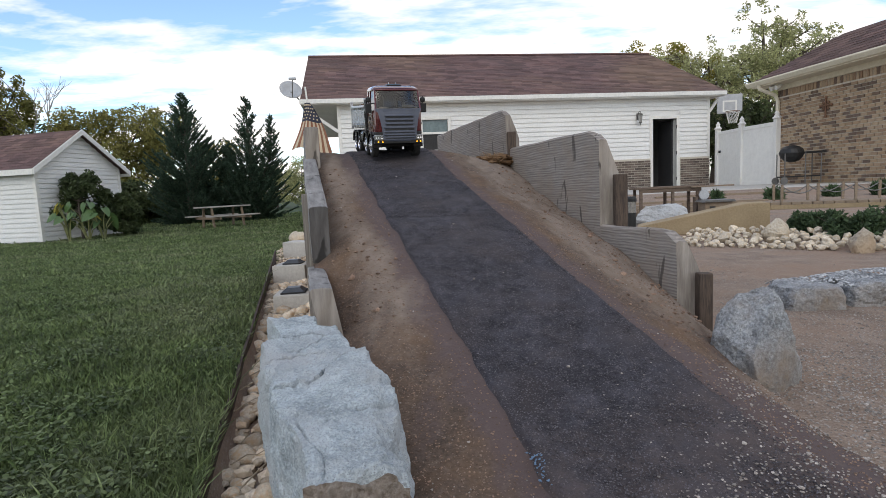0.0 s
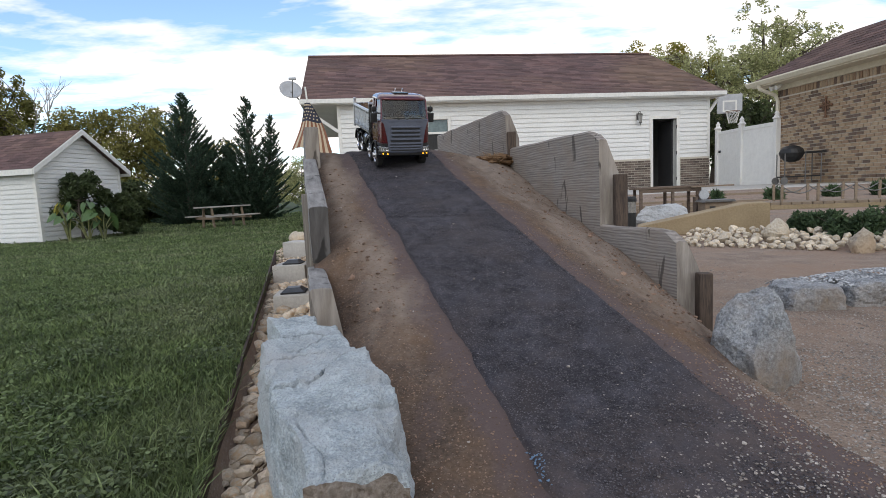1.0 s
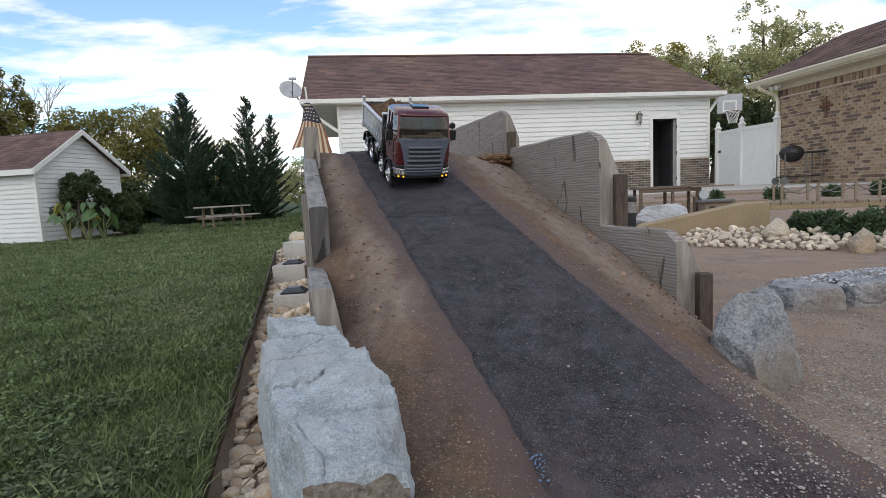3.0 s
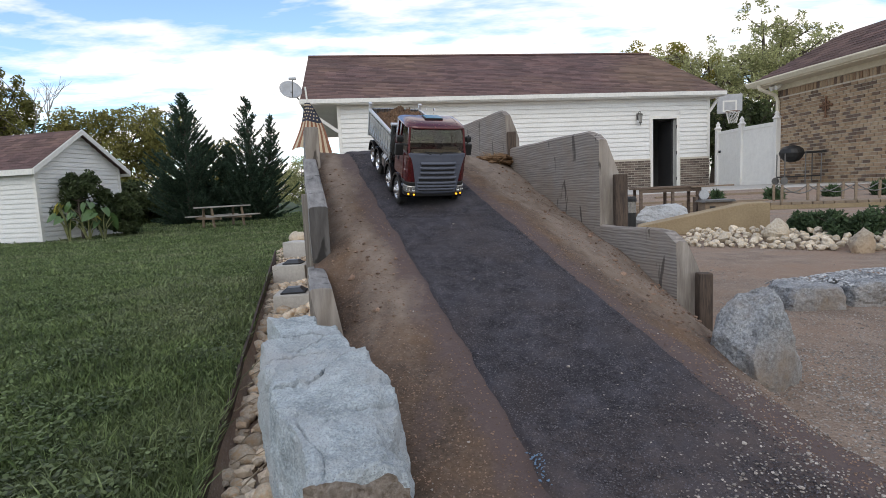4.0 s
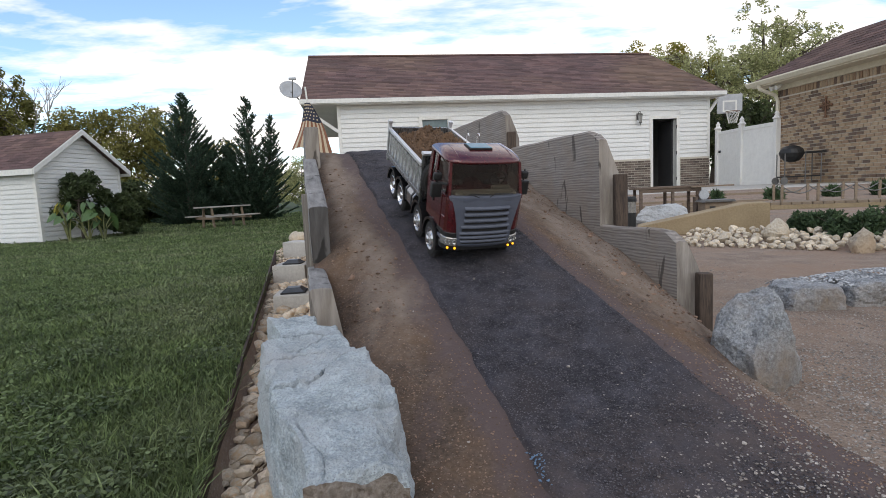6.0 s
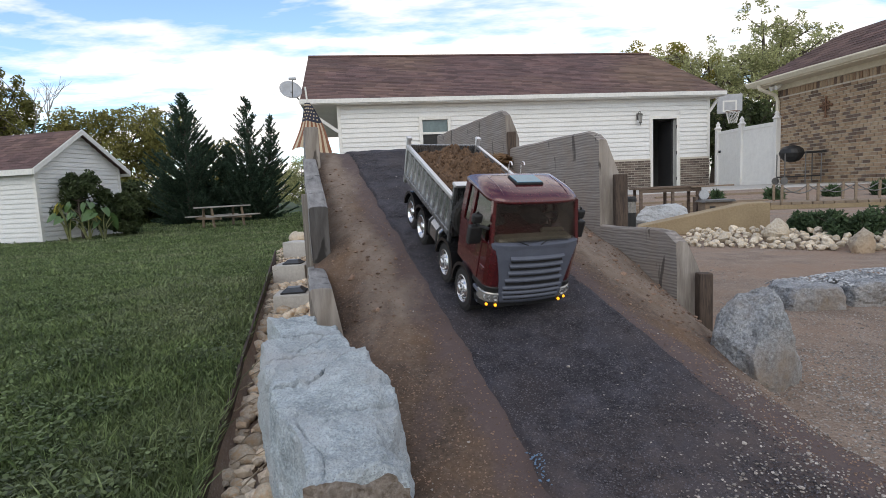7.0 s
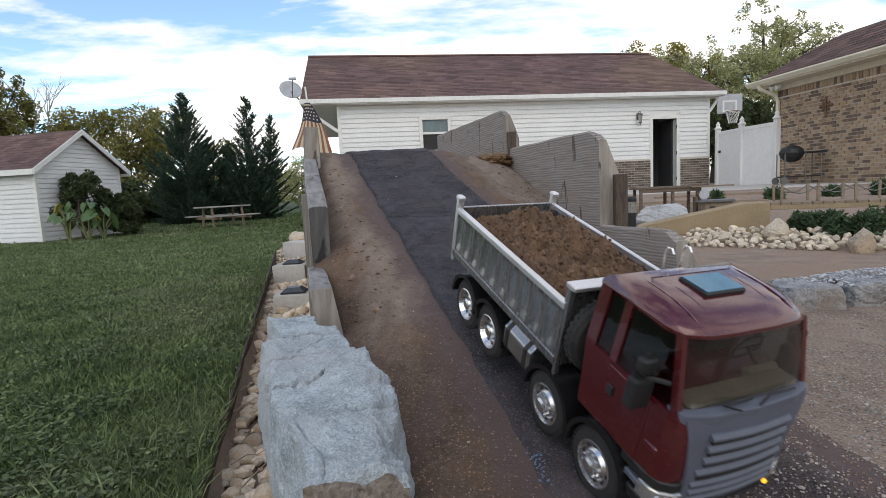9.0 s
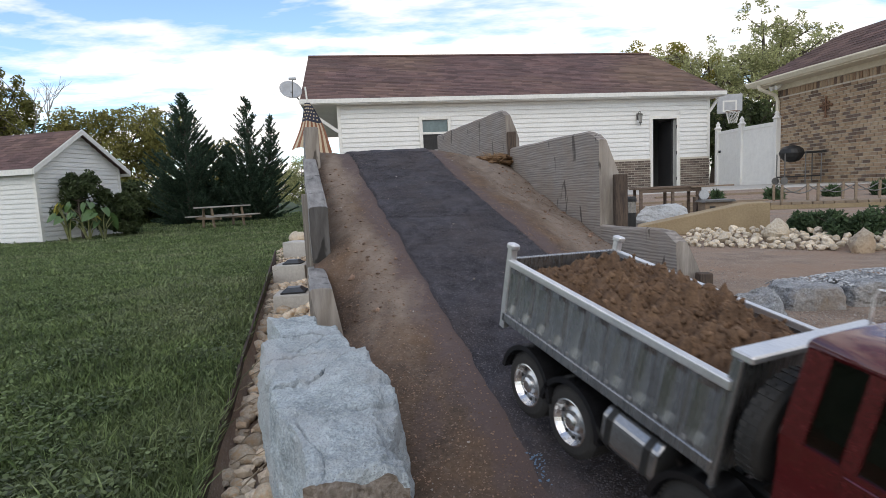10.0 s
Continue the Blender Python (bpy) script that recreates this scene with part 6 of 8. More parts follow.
def conifer(x, y, z, height, spread, seed, label, lean=0.0, tops=()):
    t = empty("conifer", pose(x, y, z))
    tagged(t, label, "tree", "dark conifers on the lawn")
    rnd = random.Random(seed)
    bm = bmesh.new()
    tube(bm, [(0, 0, 0), (0.03, 0, height * 0.5), (lean, 0, height * 0.97)], [0.16, 0.09, 0.012], 8)
    part("trunk", bm, BARK, t)
    limbs = bmesh.new()
    n = int(height * 80)
    spikes = [(lean, 0.0, height, 1.0)] + list(tops)
    rs = np.random.RandomState(seed)
    pos, along_twig, size = [], [], []
    for i in range(n):
        f = ((i + 0.5) / n) ** 0.9
        top = spikes[i % len(spikes)] if f > 0.5 else spikes[0]
        tip = f * top[2]
        girth = float(np.interp(f, (0.0, 0.12, 0.33, 0.5, 0.62, 0.75, 0.88, 1.0), (0.80, 0.95, 1.0, 0.92, 0.68, 0.44, 0.25, 0.05)))
        long_one = rnd.random() > (0.90 if f < 0.45 else 0.78)
        reach = spread * girth * (rnd.uniform(1.05, 1.3) if long_one else rnd.uniform(0.55, 1.0)) * (1.0 if top is spikes[0] else 0.6)
        a = rnd.random() * 2 * math.pi
        lift = rnd.uniform(0.5, 0.95) + 0.4 * smooth(0.5, 0.9, f)
        cx = top[0] * smooth(0.25, 0.8, f)
        cy = top[1] * smooth(0.25, 0.8, f)
        z0 = max(0.05, tip - lift * reach)
        root, end = Vector((cx, cy, z0)), Vector((cx + math.cos(a) * reach, cy + math.sin(a) * reach, max(tip, 0.1)))
        mid = (root + end) / 2 - Vector((0, 0, 0.10 * reach))
        if i % 3 == 0:
            tube(limbs, [tuple(root), tuple(mid), tuple(end)], [0.014, 0.009, 0.003], 3)
        m = max(12, int((85 - 35 * smooth(0.6, 0.85, f)) * reach + 10))
        q = rs.uniform(0.12, 1.0, m)[:, None] ** 0.8
        r0, m0, e0 = np.array(root), np.array(mid), np.array(end)
        line = (1 - q) ** 2 * r0 + 2 * q * (1 - q) * m0 + q * q * e0
        tang = 2 * (1 - q) * (m0 - r0) + 2 * q * (e0 - m0)
        tang /= np.linalg.norm(tang, axis=1)[:, None] + 1e-6
        side = np.array([-math.sin(a), math.cos(a), 0.0])
        sgn = rs.choice((-1.0, 1.0), m)[:, None]
        d = tang + side * sgn * rs.uniform(0.25, 1.0, m)[:, None] + rs.normal(size=(m, 3)) * 0.22 + np.array([0, 0, 0.25])
        d /= np.linalg.norm(d, axis=1)[:, None]
        L = (0.07 + 0.20 * (1 - q[:, 0]) * min(1.0, reach)) * rs.uniform(0.7, 1.3, m)
        for s in (0.15, 0.55, 0.9):
            pos.append(line + d * L[:, None] * s)
            along_twig.append(d + rs.normal(size=(m, 3)) * 0.35)
            size.append(rs.uniform(0.045, 0.095, m))
    part("limb_work", limbs, BARK, t)
    pos, d, L = np.concatenate(pos), np.concatenate(along_twig), np.concatenate(size)[:, None]
    d /= np.linalg.norm(d, axis=1)[:, None]
    w = np.cross(d, rs.normal(size=d.shape))
    w /= np.linalg.norm(w, axis=1)[:, None]
    verts = np.stack([pos - d * L * 0.5, pos + w * L * 0.17, pos + d * L * 0.8, pos - w * L * 0.17], 1).reshape(-1, 3)
    me = bpy.data.meshes.new("crown")
    me.from_pydata(verts.tolist(), [], np.arange(len(verts)).reshape(-1, 4).tolist())
    me.materials.append(CONIFER)
    new("crown", me).parent = t
    return t


def broadleaf(name, x, y, z, height, radius, seed, material, label, leaves=16000, leaf=0.16, trunk_h=0.3, group="", airy=1.0, squash=1.0):
    t = empty(name, pose(x, y, z))
    tagged(t, label, "tree", group)
    rnd = random.Random(seed)
    bm = bmesh.new()
    clumps = []
    tr = 0.028 * height
    tube(bm, [(0, 0, 0), (rnd.uniform(-.1, .1), 0, height * trunk_h), (rnd.uniform(-.3, .3), 0, height * 0.85)], [tr, tr * 0.7, tr * 0.12], 8)
    for i in range(20):
        a = rnd.random() * 2 * math.pi
        z0 = height * rnd.uniform(trunk_h * 0.7, 0.72)
        r = radius * rnd.uniform(0.45, 1.0)
        end = Vector((math.cos(a) * r, math.sin(a) * r, min(z0 + height * rnd.uniform(0.08, 0.36), height * 0.97)))
        mid = Vector((end.x * 0.5, end.y * 0.5, z0 + (end.z - z0) * 0.4))
        tube(bm, [(0, 0, z0), tuple(mid), tuple(end)], [tr * 0.4, tr * 0.24, tr * 0.05], 5)
        for k in range(7):
            q = rnd.uniform(0.45, 1.1)
            p = mid.lerp(end, q) + Vector((rnd.gauss(0, .17), rnd.gauss(0, .17), rnd.gauss(0, .14))) * radius
            tube(bm, [tuple(mid.lerp(end, min(q, 1) * 0.8)), tuple(p)], [tr * 0.1, tr * 0.03], 3)
            clumps.append((p, radius * airy * rnd.uniform(0.10, 0.24)))
    for k in range(10):
        clumps.append((Vector((rnd.gauss(0, 0.22) * radius, rnd.gauss(0, 0.22) * radius, height * rnd.uniform(0.78, 1.0))), radius * airy * rnd.uniform(0.1, 0.22)))
    part("trunk", bm, BARK, t)
    leaf_cloud("crown", clumps, leaves, leaf, material, t, seed, squash=squash)
    return t


def bare_tree(x, y, z, height, seed, label):
    t = empty("bare_tree", pose(x, y, z))
    tagged(t, label, "tree")
    rnd = random.Random(seed)
    bm = bmesh.new()
    def grow(p, d, ln, r, depth):
        q = p + d * ln
        mid = p + d * ln * 0.5 + Vector((rnd.gauss(0, .05), rnd.gauss(0, .05), 0)) * ln
        tube(bm, [tuple(p), tuple(mid), tuple(q)], [r, r * 0.8, r * 0.6], 5)
        if depth:
            for k in range(rnd.choice((2, 3))):
                grow(q, (d + Vector((rnd.gauss(0, .42), rnd.gauss(0, .42), rnd.uniform(-.05, .35)))).normalized(), ln * rnd.uniform(0.55, 0.8), r * 0.6, depth - 1)
    grow(Vector((0, 0, 0)), Vector((0.02, 0, 1)), height * 0.42, 0.10, 5)
    part("branchwork", bm, BARE_BARK, t)
    return t


BARE_BARK = mat("grey_bark", (0.16, 0.15, 0.14), (0.30, 0.28, 0.26), 8, 0.95)


def make_trees():
    conifer(-9.85, 21.0, -0.5, 5.1, 1.70, 31, "dark green conifer with feathery pointed top")
    conifer(-8.75, 21.9, -0.5, 3.2, 1.35, 32, "shorter dark green conifer with spreading tips", lean=0.15)
    conifer(-7.75, 22.0, -0.5, 5.05, 1.60, 33, "dark green conifer with two pointed tops", tops=((0.95, 0.0, 4.25, 1.0),))
    broadleaf("yellow_tree", -15.6, 27.0, -0.5, 5.6, 2.7, 41, LEAF_OLIVE, "yellow-green broadleaf tree behind the shed", 22000, 0.13, 0.15)
    broadleaf("yellow_tree", -12.6, 29.0, -0.5, 3.9, 1.6, 42, LEAF_OLIVE, "yellow-green broadleaf tree between conifers", 8000, 0.13, 0.15)
    broadleaf("shade_tree", -21.3, 25.5, -0.5, 7.7, 2.3, 43, LEAF_OLIVE, "tall dark green tree beyond the shed roof", 17000, 0.13, airy=0.8)
    broadleaf("shade_tree", -18.9, 27.0, -0.5, 5.4, 1.5, 44, LEAF_DARK, "dark green tree beyond the shed", 9000, 0.12, airy=0.9)
    bare_tree(-18.9, 26.0, -0.5, 6.4, 45, "leafless grey tree beyond the shed")
    broadleaf("hedge_tree", -11.8, 24.0, -0.5, 1.7, 1.5, 46, LEAF_DARK, "dark bushy undergrowth behind the shed", 14000, 0.12, 0.05)
    broadleaf("hedge_tree", -13.6, 23.0, -0.5, 1.8, 1.4, 47, LEAF_DARK, "dark bushy undergrowth behind the shed", 12000, 0.12, 0.05)
    broadleaf("shade_tree", -13.5, 44.0, -0.5, 3.8, 1.7, 48, LEAF_MID, "distant green tree at the end of the lawn", 9000, 0.15, 0.1)
    broadleaf("shade_tree", -11.8, 46.0, -0.5, 4.2, 1.9, 49, LEAF_MID, "distant green tree at the end of the lawn", 9000, 0.15, 0.1)
    # behind the garage
    # low sun on these crowns is put into their light, yellowish leaf colours
    broadleaf("garden_tree", 10.9, 25.0, 0.0, 6.6, 1.9, 51, LEAF_YELLOW, "sunlit yellow-green tree behind the garage", 16000, 0.10, 0.2, airy=0.95)
    broadleaf("garden_tree", 12.6, 24.5, 0.0, 6.7, 2.1, 52, LEAF_MID, "green tree behind the garage roof", 10000, 0.10, 0.2, airy=0.75)
    broadleaf("garden_tree", 14.6, 24.0, 0.0, 6.9, 2.3, 53, LEAF_MID, "green tree between garage and brick house", 12000, 0.10, 0.12, airy=0.75)
    broadleaf("garden_tree", 15.3, 25.0, 0.0, 8.5, 1.9, 54, LEAF_MID, "tall open-crowned green tree behind the house", 9000, 0.10, 0.3, airy=0.65)
    broadleaf("garden_tree", 12.0, 21.0, 0.0, 3.2, 1.6, 55, LEAF_DARK, "dark green bush behind the fence", 12000, 0.12, 0.1)


make_trees()


# ---- stone strip, edging, blocks ----
def stone_meshes(n, seed, material, subdiv=2, rounded=True):
    out = []
    for i in range(n):
        bm = rock_mesh((1.0, 0.8, 0.62), seed + i, subdiv, 0.34, 0.0, 5) if rounded else rock_mesh((1.0, 0.8, 0.72), seed + i, subdiv, 0.5, 0.0, 10)
        me = bpy.data.meshes.new("stone")
        bm.to_mesh(me); bm.free()
        me.materials.append(material)
        for p in me.polygons:
            p.use_smooth = rounded
        out.append(me)
    return out


def scatter_stones(name, meshes, spots, label, group, rnd):
    for x, y, z, r in spots:
        ob = new(name, rnd.choice(meshes))
        ob.matrix_basis = pose(x, y, z, rnd.uniform(-25, 25), rnd.uniform(-25, 25), rnd.uniform(0, 360)) @ Matrix.Diagonal((r, r, r, 1))
        tagged(ob, label, "stone", group)


ICO = None


def pebble_field(name, spots, material, label, seed):
    """Very many small stones as one object: each a roughened twenty-sided lump."""
    global ICO
    if ICO is None:
        bm = bmesh.new()
        bmesh.ops.create_icosphere(bm, subdivisions=1, radius=1.0)
        ICO = (np.array([v.co for v in bm.verts]), np.array([[v.index for v in f.verts] for f in bm.faces]))
        bm.free()
    V, F = ICO
    rs = np.random.RandomState(seed)
    s = np.array(spots)
    n = len(s)
    verts = V[None] * (1 + rs.uniform(-0.3, 0.3, (n, len(V), 1)))
    verts = verts * (s[:, 3][:, None, None] * np.stack([rs.uniform(0.8, 1.3, n), rs.uniform(0.7, 1.1, n), rs.uniform(0.45, 0.75, n)], 1)[:, None, :])
    a = rs.uniform(0, 6.28, n)
    c, d = np.cos(a)[:, None], np.sin(a)[:, None]
    x, y = verts[..., 0] * c - verts[..., 1] * d, verts[..., 0] * d + verts[..., 1] * c
    verts = np.stack([x, y, verts[..., 2]], -1) + s[:, None, :3]
    faces = (F[None] + (np.arange(n) * len(V))[:, None, None]).reshape(-1, 3)
    me = bpy.data.meshes.new(name)
    me.from_pydata(verts.reshape(-1, 3).tolist(), [], faces.tolist())
    me.materials.append(material)
    return tagged(new(name, me), label, "stones", kind="stuff")


def make_strip():
    rnd = random.Random(77)
    meshes = stone_meshes(9, 300, TAN_ROCK)
    spots = []
    tries = 0
    while len(spots) < 240 and tries < 20000:
        tries += 1
        y = 0.50 + 2.6 * rnd.random() ** 1.35
        a, b = edge_x(y) + 0.02, min(left_x(y) - 0.045, edge_x(y) + 0.34)
        x = rnd.uniform(a, b)
        r = rnd.uniform(0.018, 0.036) * (1.0 if rnd.random() > 0.12 else 1.35)
        if all((x - p[0]) ** 2 + (y - p[1]) ** 2 > (0.72 * (r + p[3])) ** 2 for p in spots):
            spots.append((x, y, -0.112 + 0.4 * r + 0.025 * smooth(0.12, 0.0, b - x), r))
    scatter_stones("river_stone", meshes, spots, "tan rounded river stone in the edging strip", "stones in the edging strip", rnd)
    small = []
    for i in range(2600):
        y = 0.45 + 6.5 * rnd.random() ** 1.2
        a, b = edge_x(y) + 0.005, edge_x(y) + 0.42
        if y > 5:
            a, b = far_edge_x(y), far_edge_x(y) + 0.5
        small.append((rnd.uniform(a, min(b, left_x(y) - 0.03) if y < 2.5 else b), y, -0.108 + rnd.uniform(0, 0.012), rnd.uniform(0.005, 0.018)))
    pebble_field("strip_pebbles", small, TAN_ROCK, "small tan pebbles between the river stones", 5)
    # steel edging
    bm = bmesh.new()
    ys = [0.2 + 0.06 * i for i in range(75)]
    rings = []
    for y in ys:
        x = edge_x(y) + 0.004 * noise.noise(Vector((y * 3, 0, 0)))
        t = -0.038 + 0.006 * noise.noise(Vector((y * 5, 4, 0)))
        rings.append([bm.verts.new((x - 0.004, y, -0.16)), bm.verts.new((x - 0.004, y, t)), bm.verts.new((x + 0.004, y, t)), bm.verts.new((x + 0.004, y, -0.16))])
    for a, b in zip(rings, rings[1:]):
        for k in range(4):
            bm.faces.new((a[k], a[(k + 1) % 4], b[(k + 1) % 4], b[k]))
    tagged(part("edging_strip", bm, RUST_STEEL), "rusty brown steel edging between lawn and stones", "edging", kind="structure")
    # concrete blocks with solar lamps
    for k, (x, y, w, d, h) in enumerate(((-0.70, 2.42, 0.165, 0.16, 0.085), (-0.930, 3.25, 0.20, 0.20, 0.115), (-1.25, 4.6, 0.22, 0.2, 0.14))):
        bm = bmesh.new()
        box(bm, -w / 2, w / 2, -d / 2, d / 2, -0.12, -0.11 + h, bevel=0.006, seg=2)
        ob = part("concrete_block", bm, CONCRETE)
        ob.matrix_basis = pose(x, y, 0, 0, 0, 6 - 9 * k)
        tagged(ob, "pale concrete block in the stone strip", "block", "concrete blocks in the strip")
        if k < 2:
            lamp = empty("solar_lamp", pose(x + 0.004, y - 0.01, -0.11 + h, 0, 0, 6 - 9 * k))
            tagged(lamp, "flat dark solar lamp on a concrete block", "lamp", "solar lamps on the blocks")
            bm = bmesh.new()
            prism(bm, [(-0.055, -0.05), (0.055, -0.05), (0.055, 0.05), (-0.055, 0.05)], 0.0, 0.008, "z", bevel=0.002)
            part("lamp_base", bm, BLACK, lamp)
            bm = bmesh.new()
            lo = [bm.verts.new(p) for p in ((-0.05, -0.045, 0.008), (0.05, -0.045, 0.008), (0.05, 0.045, 0.008), (-0.05, 0.045, 0.008))]
            hi = [bm.verts.new(p) for p in ((-0.03, -0.026, 0.026), (0.03, -0.026, 0.026), (0.03, 0.026, 0.026), (-0.03, 0.026, 0.026))]
            bm.faces.new(hi)
            for i in range(4):
                bm.faces.new((lo[i], lo[(i + 1) % 4], hi[(i + 1) % 4], hi[i]))
            part("lamp_panel", bm, SOLAR, lamp, "glossy dark solar panel")
    boulder("boulder", pose(-1.50, 5.5, -0.02), (0.10, 0.09, 0.10), 61, WHITE_ROCK, "pale rock in the stone strip", subdiv=4)


SOLAR = mat("solar_panel", (0.03, 0.035, 0.04), (0.07, 0.075, 0.085), 30, 0.4, bump=0.0, spec=0.5)
RUST_STEEL = mat("rusty_steel", (0.028, 0.019, 0.015), (0.078, 0.052, 0.038), 25, 0.85, bump=0.5)
make_strip()


# ---- gravel and loose stones ----
def over_ramp(x, y):
    """The upper of yard and ramp surface."""
    u = (x - left_x(y)) / (right_x(y) - left_x(y))
    z = ground_height(x, y)
    if 0 <= u <= 1.0 and y > 0.45:
        z = max(z, ramp_surface(u, y)[1])
        if abs(x - axis_x(y)) < 0.165:
            z = max(z, ramp_height(y) + 0.0065)
    return z


def make_gravel():
    rnd = random.Random(5)
    spots = []
    while len(spots) < 30000:
        y = 0.25 + 4.0 * rnd.random() ** 2.1
        x = rnd.uniform(0.1, 0.98 * y + 0.35)
        if x < axis_x(y) + 0.16 + 0.42 * smooth(0.70, 1.25, y) - 0.30 * smooth(0.66, 0.50, y) or y > 1.25 and x < right_x(y) + 0.09:
            continue
        d = noise.noise(Vector((x * 3.0, y * 3.0, 5)))
        if rnd.random() > 0.22 + 1.1 * d + (0.55 if y < 1.15 else 0.0) - 0.5 * smooth(0.30, 0.16, x - axis_x(y)):
            continue
        spots.append((x, y, over_ramp(x, y) + 0.001, rnd.uniform(0.0009, 0.0024) * (1.9 if rnd.random() > 0.96 else 1)))
    pebble_field("loose_gravel", spots, GRAVEL_STONE, "loose grey and tan gravel stones on the yard", 6)
    spots = []
    for k in range(2600):
        x, y = rnd.uniform(1.09, 1.78), rnd.uniform(1.57, 1.87)
        z = 0.062 + 0.022 * smooth(1.12, 1.4, x) * smooth(1.55, 1.69, y) - 0.10 * smooth(1.72, 1.88, y)
        spots.append((x, y, z, rnd.uniform(0.0022, 0.0055)))
    pebble_field("ledge_gravel", spots, LEDGE_STONE, "pale grey crushed stone heaped on the ledge rocks", 16)
    spots = []
    while len(spots) < 800:
        y = 0.40 + 1.75 * rnd.random() ** 1.4
        u = rnd.random()
        x, z = ramp_surface(u, y)
        d = abs(x - axis_x(y))
        onroad = d < 0.165
        keep = 0.06 if not onroad else (0.02 + 0.35 * smooth(0.9, 0.5, y) * smooth(-0.1, 0.12, x - axis_x(y)))
        if rnd.random() > keep:
            continue
        if onroad:
            z = ramp_height(y) + 0.0075
        spots.append((x, y, z + 0.0005, rnd.uniform(0.0007, 0.0018) * (2.0 if rnd.random() > 0.965 else 1)))
    while len(spots) < 1500:
        y = rnd.uniform(0.40, 0.86)
        off = rnd.uniform(-0.08, 0.20)
        if rnd.random() > smooth(0.70, 0.50, y - 0.6 * off) * smooth(-0.02, 0.16, off + 0.2 * (0.55 - y)):
            continue
        x = axis_x(y) + off
        spots.append((x, y, over_ramp(x, y) + 0.001, rnd.uniform(0.0007, 0.0021) * (1.7 if rnd.random() > 0.96 else 1)))
    pebble_field("ramp_pebbles", spots, GRAVEL_STONE, "scattered pale pebbles and crumbs on the ramp", 7)
    spots = []
    while len(spots) < 34000:
        y = 0.50 + 1.65 * rnd.random() ** 1.3
        x = axis_x(y) + rnd.uniform(-0.16, 0.16)
        spots.append((x, y, ramp_height(y) + 0.0068, rnd.uniform(0.0006, 0.0015)))
    pebble_field("asphalt_crumbs", spots, CRUMB, "coarse dark grit of the asphalt surface", 9)
    spots = []
    while len(spots) < 12000:
        y = 0.42 + 1.5 * rnd.random() ** 1.5
        x, z = ramp_surface(rnd.random(), y)
        if abs(x - axis_x(y)) > 0.165:
            spots.append((x, y, z + 0.0003, rnd.uniform(0.0006, 0.0019)))
    pebble_field("dirt_crumbs", spots, DIRT_CRUMB, "fine brown grit on the packed dirt", 10)
    spots = []
    for i in range(300):
        y = rnd.choice((rnd.uniform(1.0, 1.35), rnd.uniform(1.3, 2.3)))
        u = 1 - abs(rnd.gauss(0, 0.13)) if rnd.random() > 0.35 else abs(rnd.gauss(0.08, 0.06))
        if not 0 < u < 1:
            continue
        x, z = ramp_surface(u, y)
        spots.append((x, y, z + 0.001, rnd.uniform(0.002, 0.006) * (2 if rnd.random() > 0.97 else 1)))
    pebble_field("dirt_clods", spots, DIRT_CRUMB, "loose brown dirt clods on the banks", 8)


CRUMB = mat("asphalt_grit", (0.015, 0.014, 0.018), (0.135, 0.125, 0.135), 60, 0.9, bump=0, per_island=0.6)
DIRT_CRUMB = mat("dirt_grit", (0.10, 0.06, 0.042), (0.28, 0.19, 0.135), 60, 0.95, bump=0, per_island=0.5)
LEDGE_STONE = mat("crushed_stone", (0.24, 0.245, 0.25), (0.52, 0.53, 0.54), 40, 0.9, bump=0.2, per_island=0.4)
GRAVEL_STONE = mat("gravel_stone", (0.16, 0.135, 0.115), (0.42, 0.385, 0.35), 40, 0.9, bump=0.2, per_island=0.45)
make_gravel()


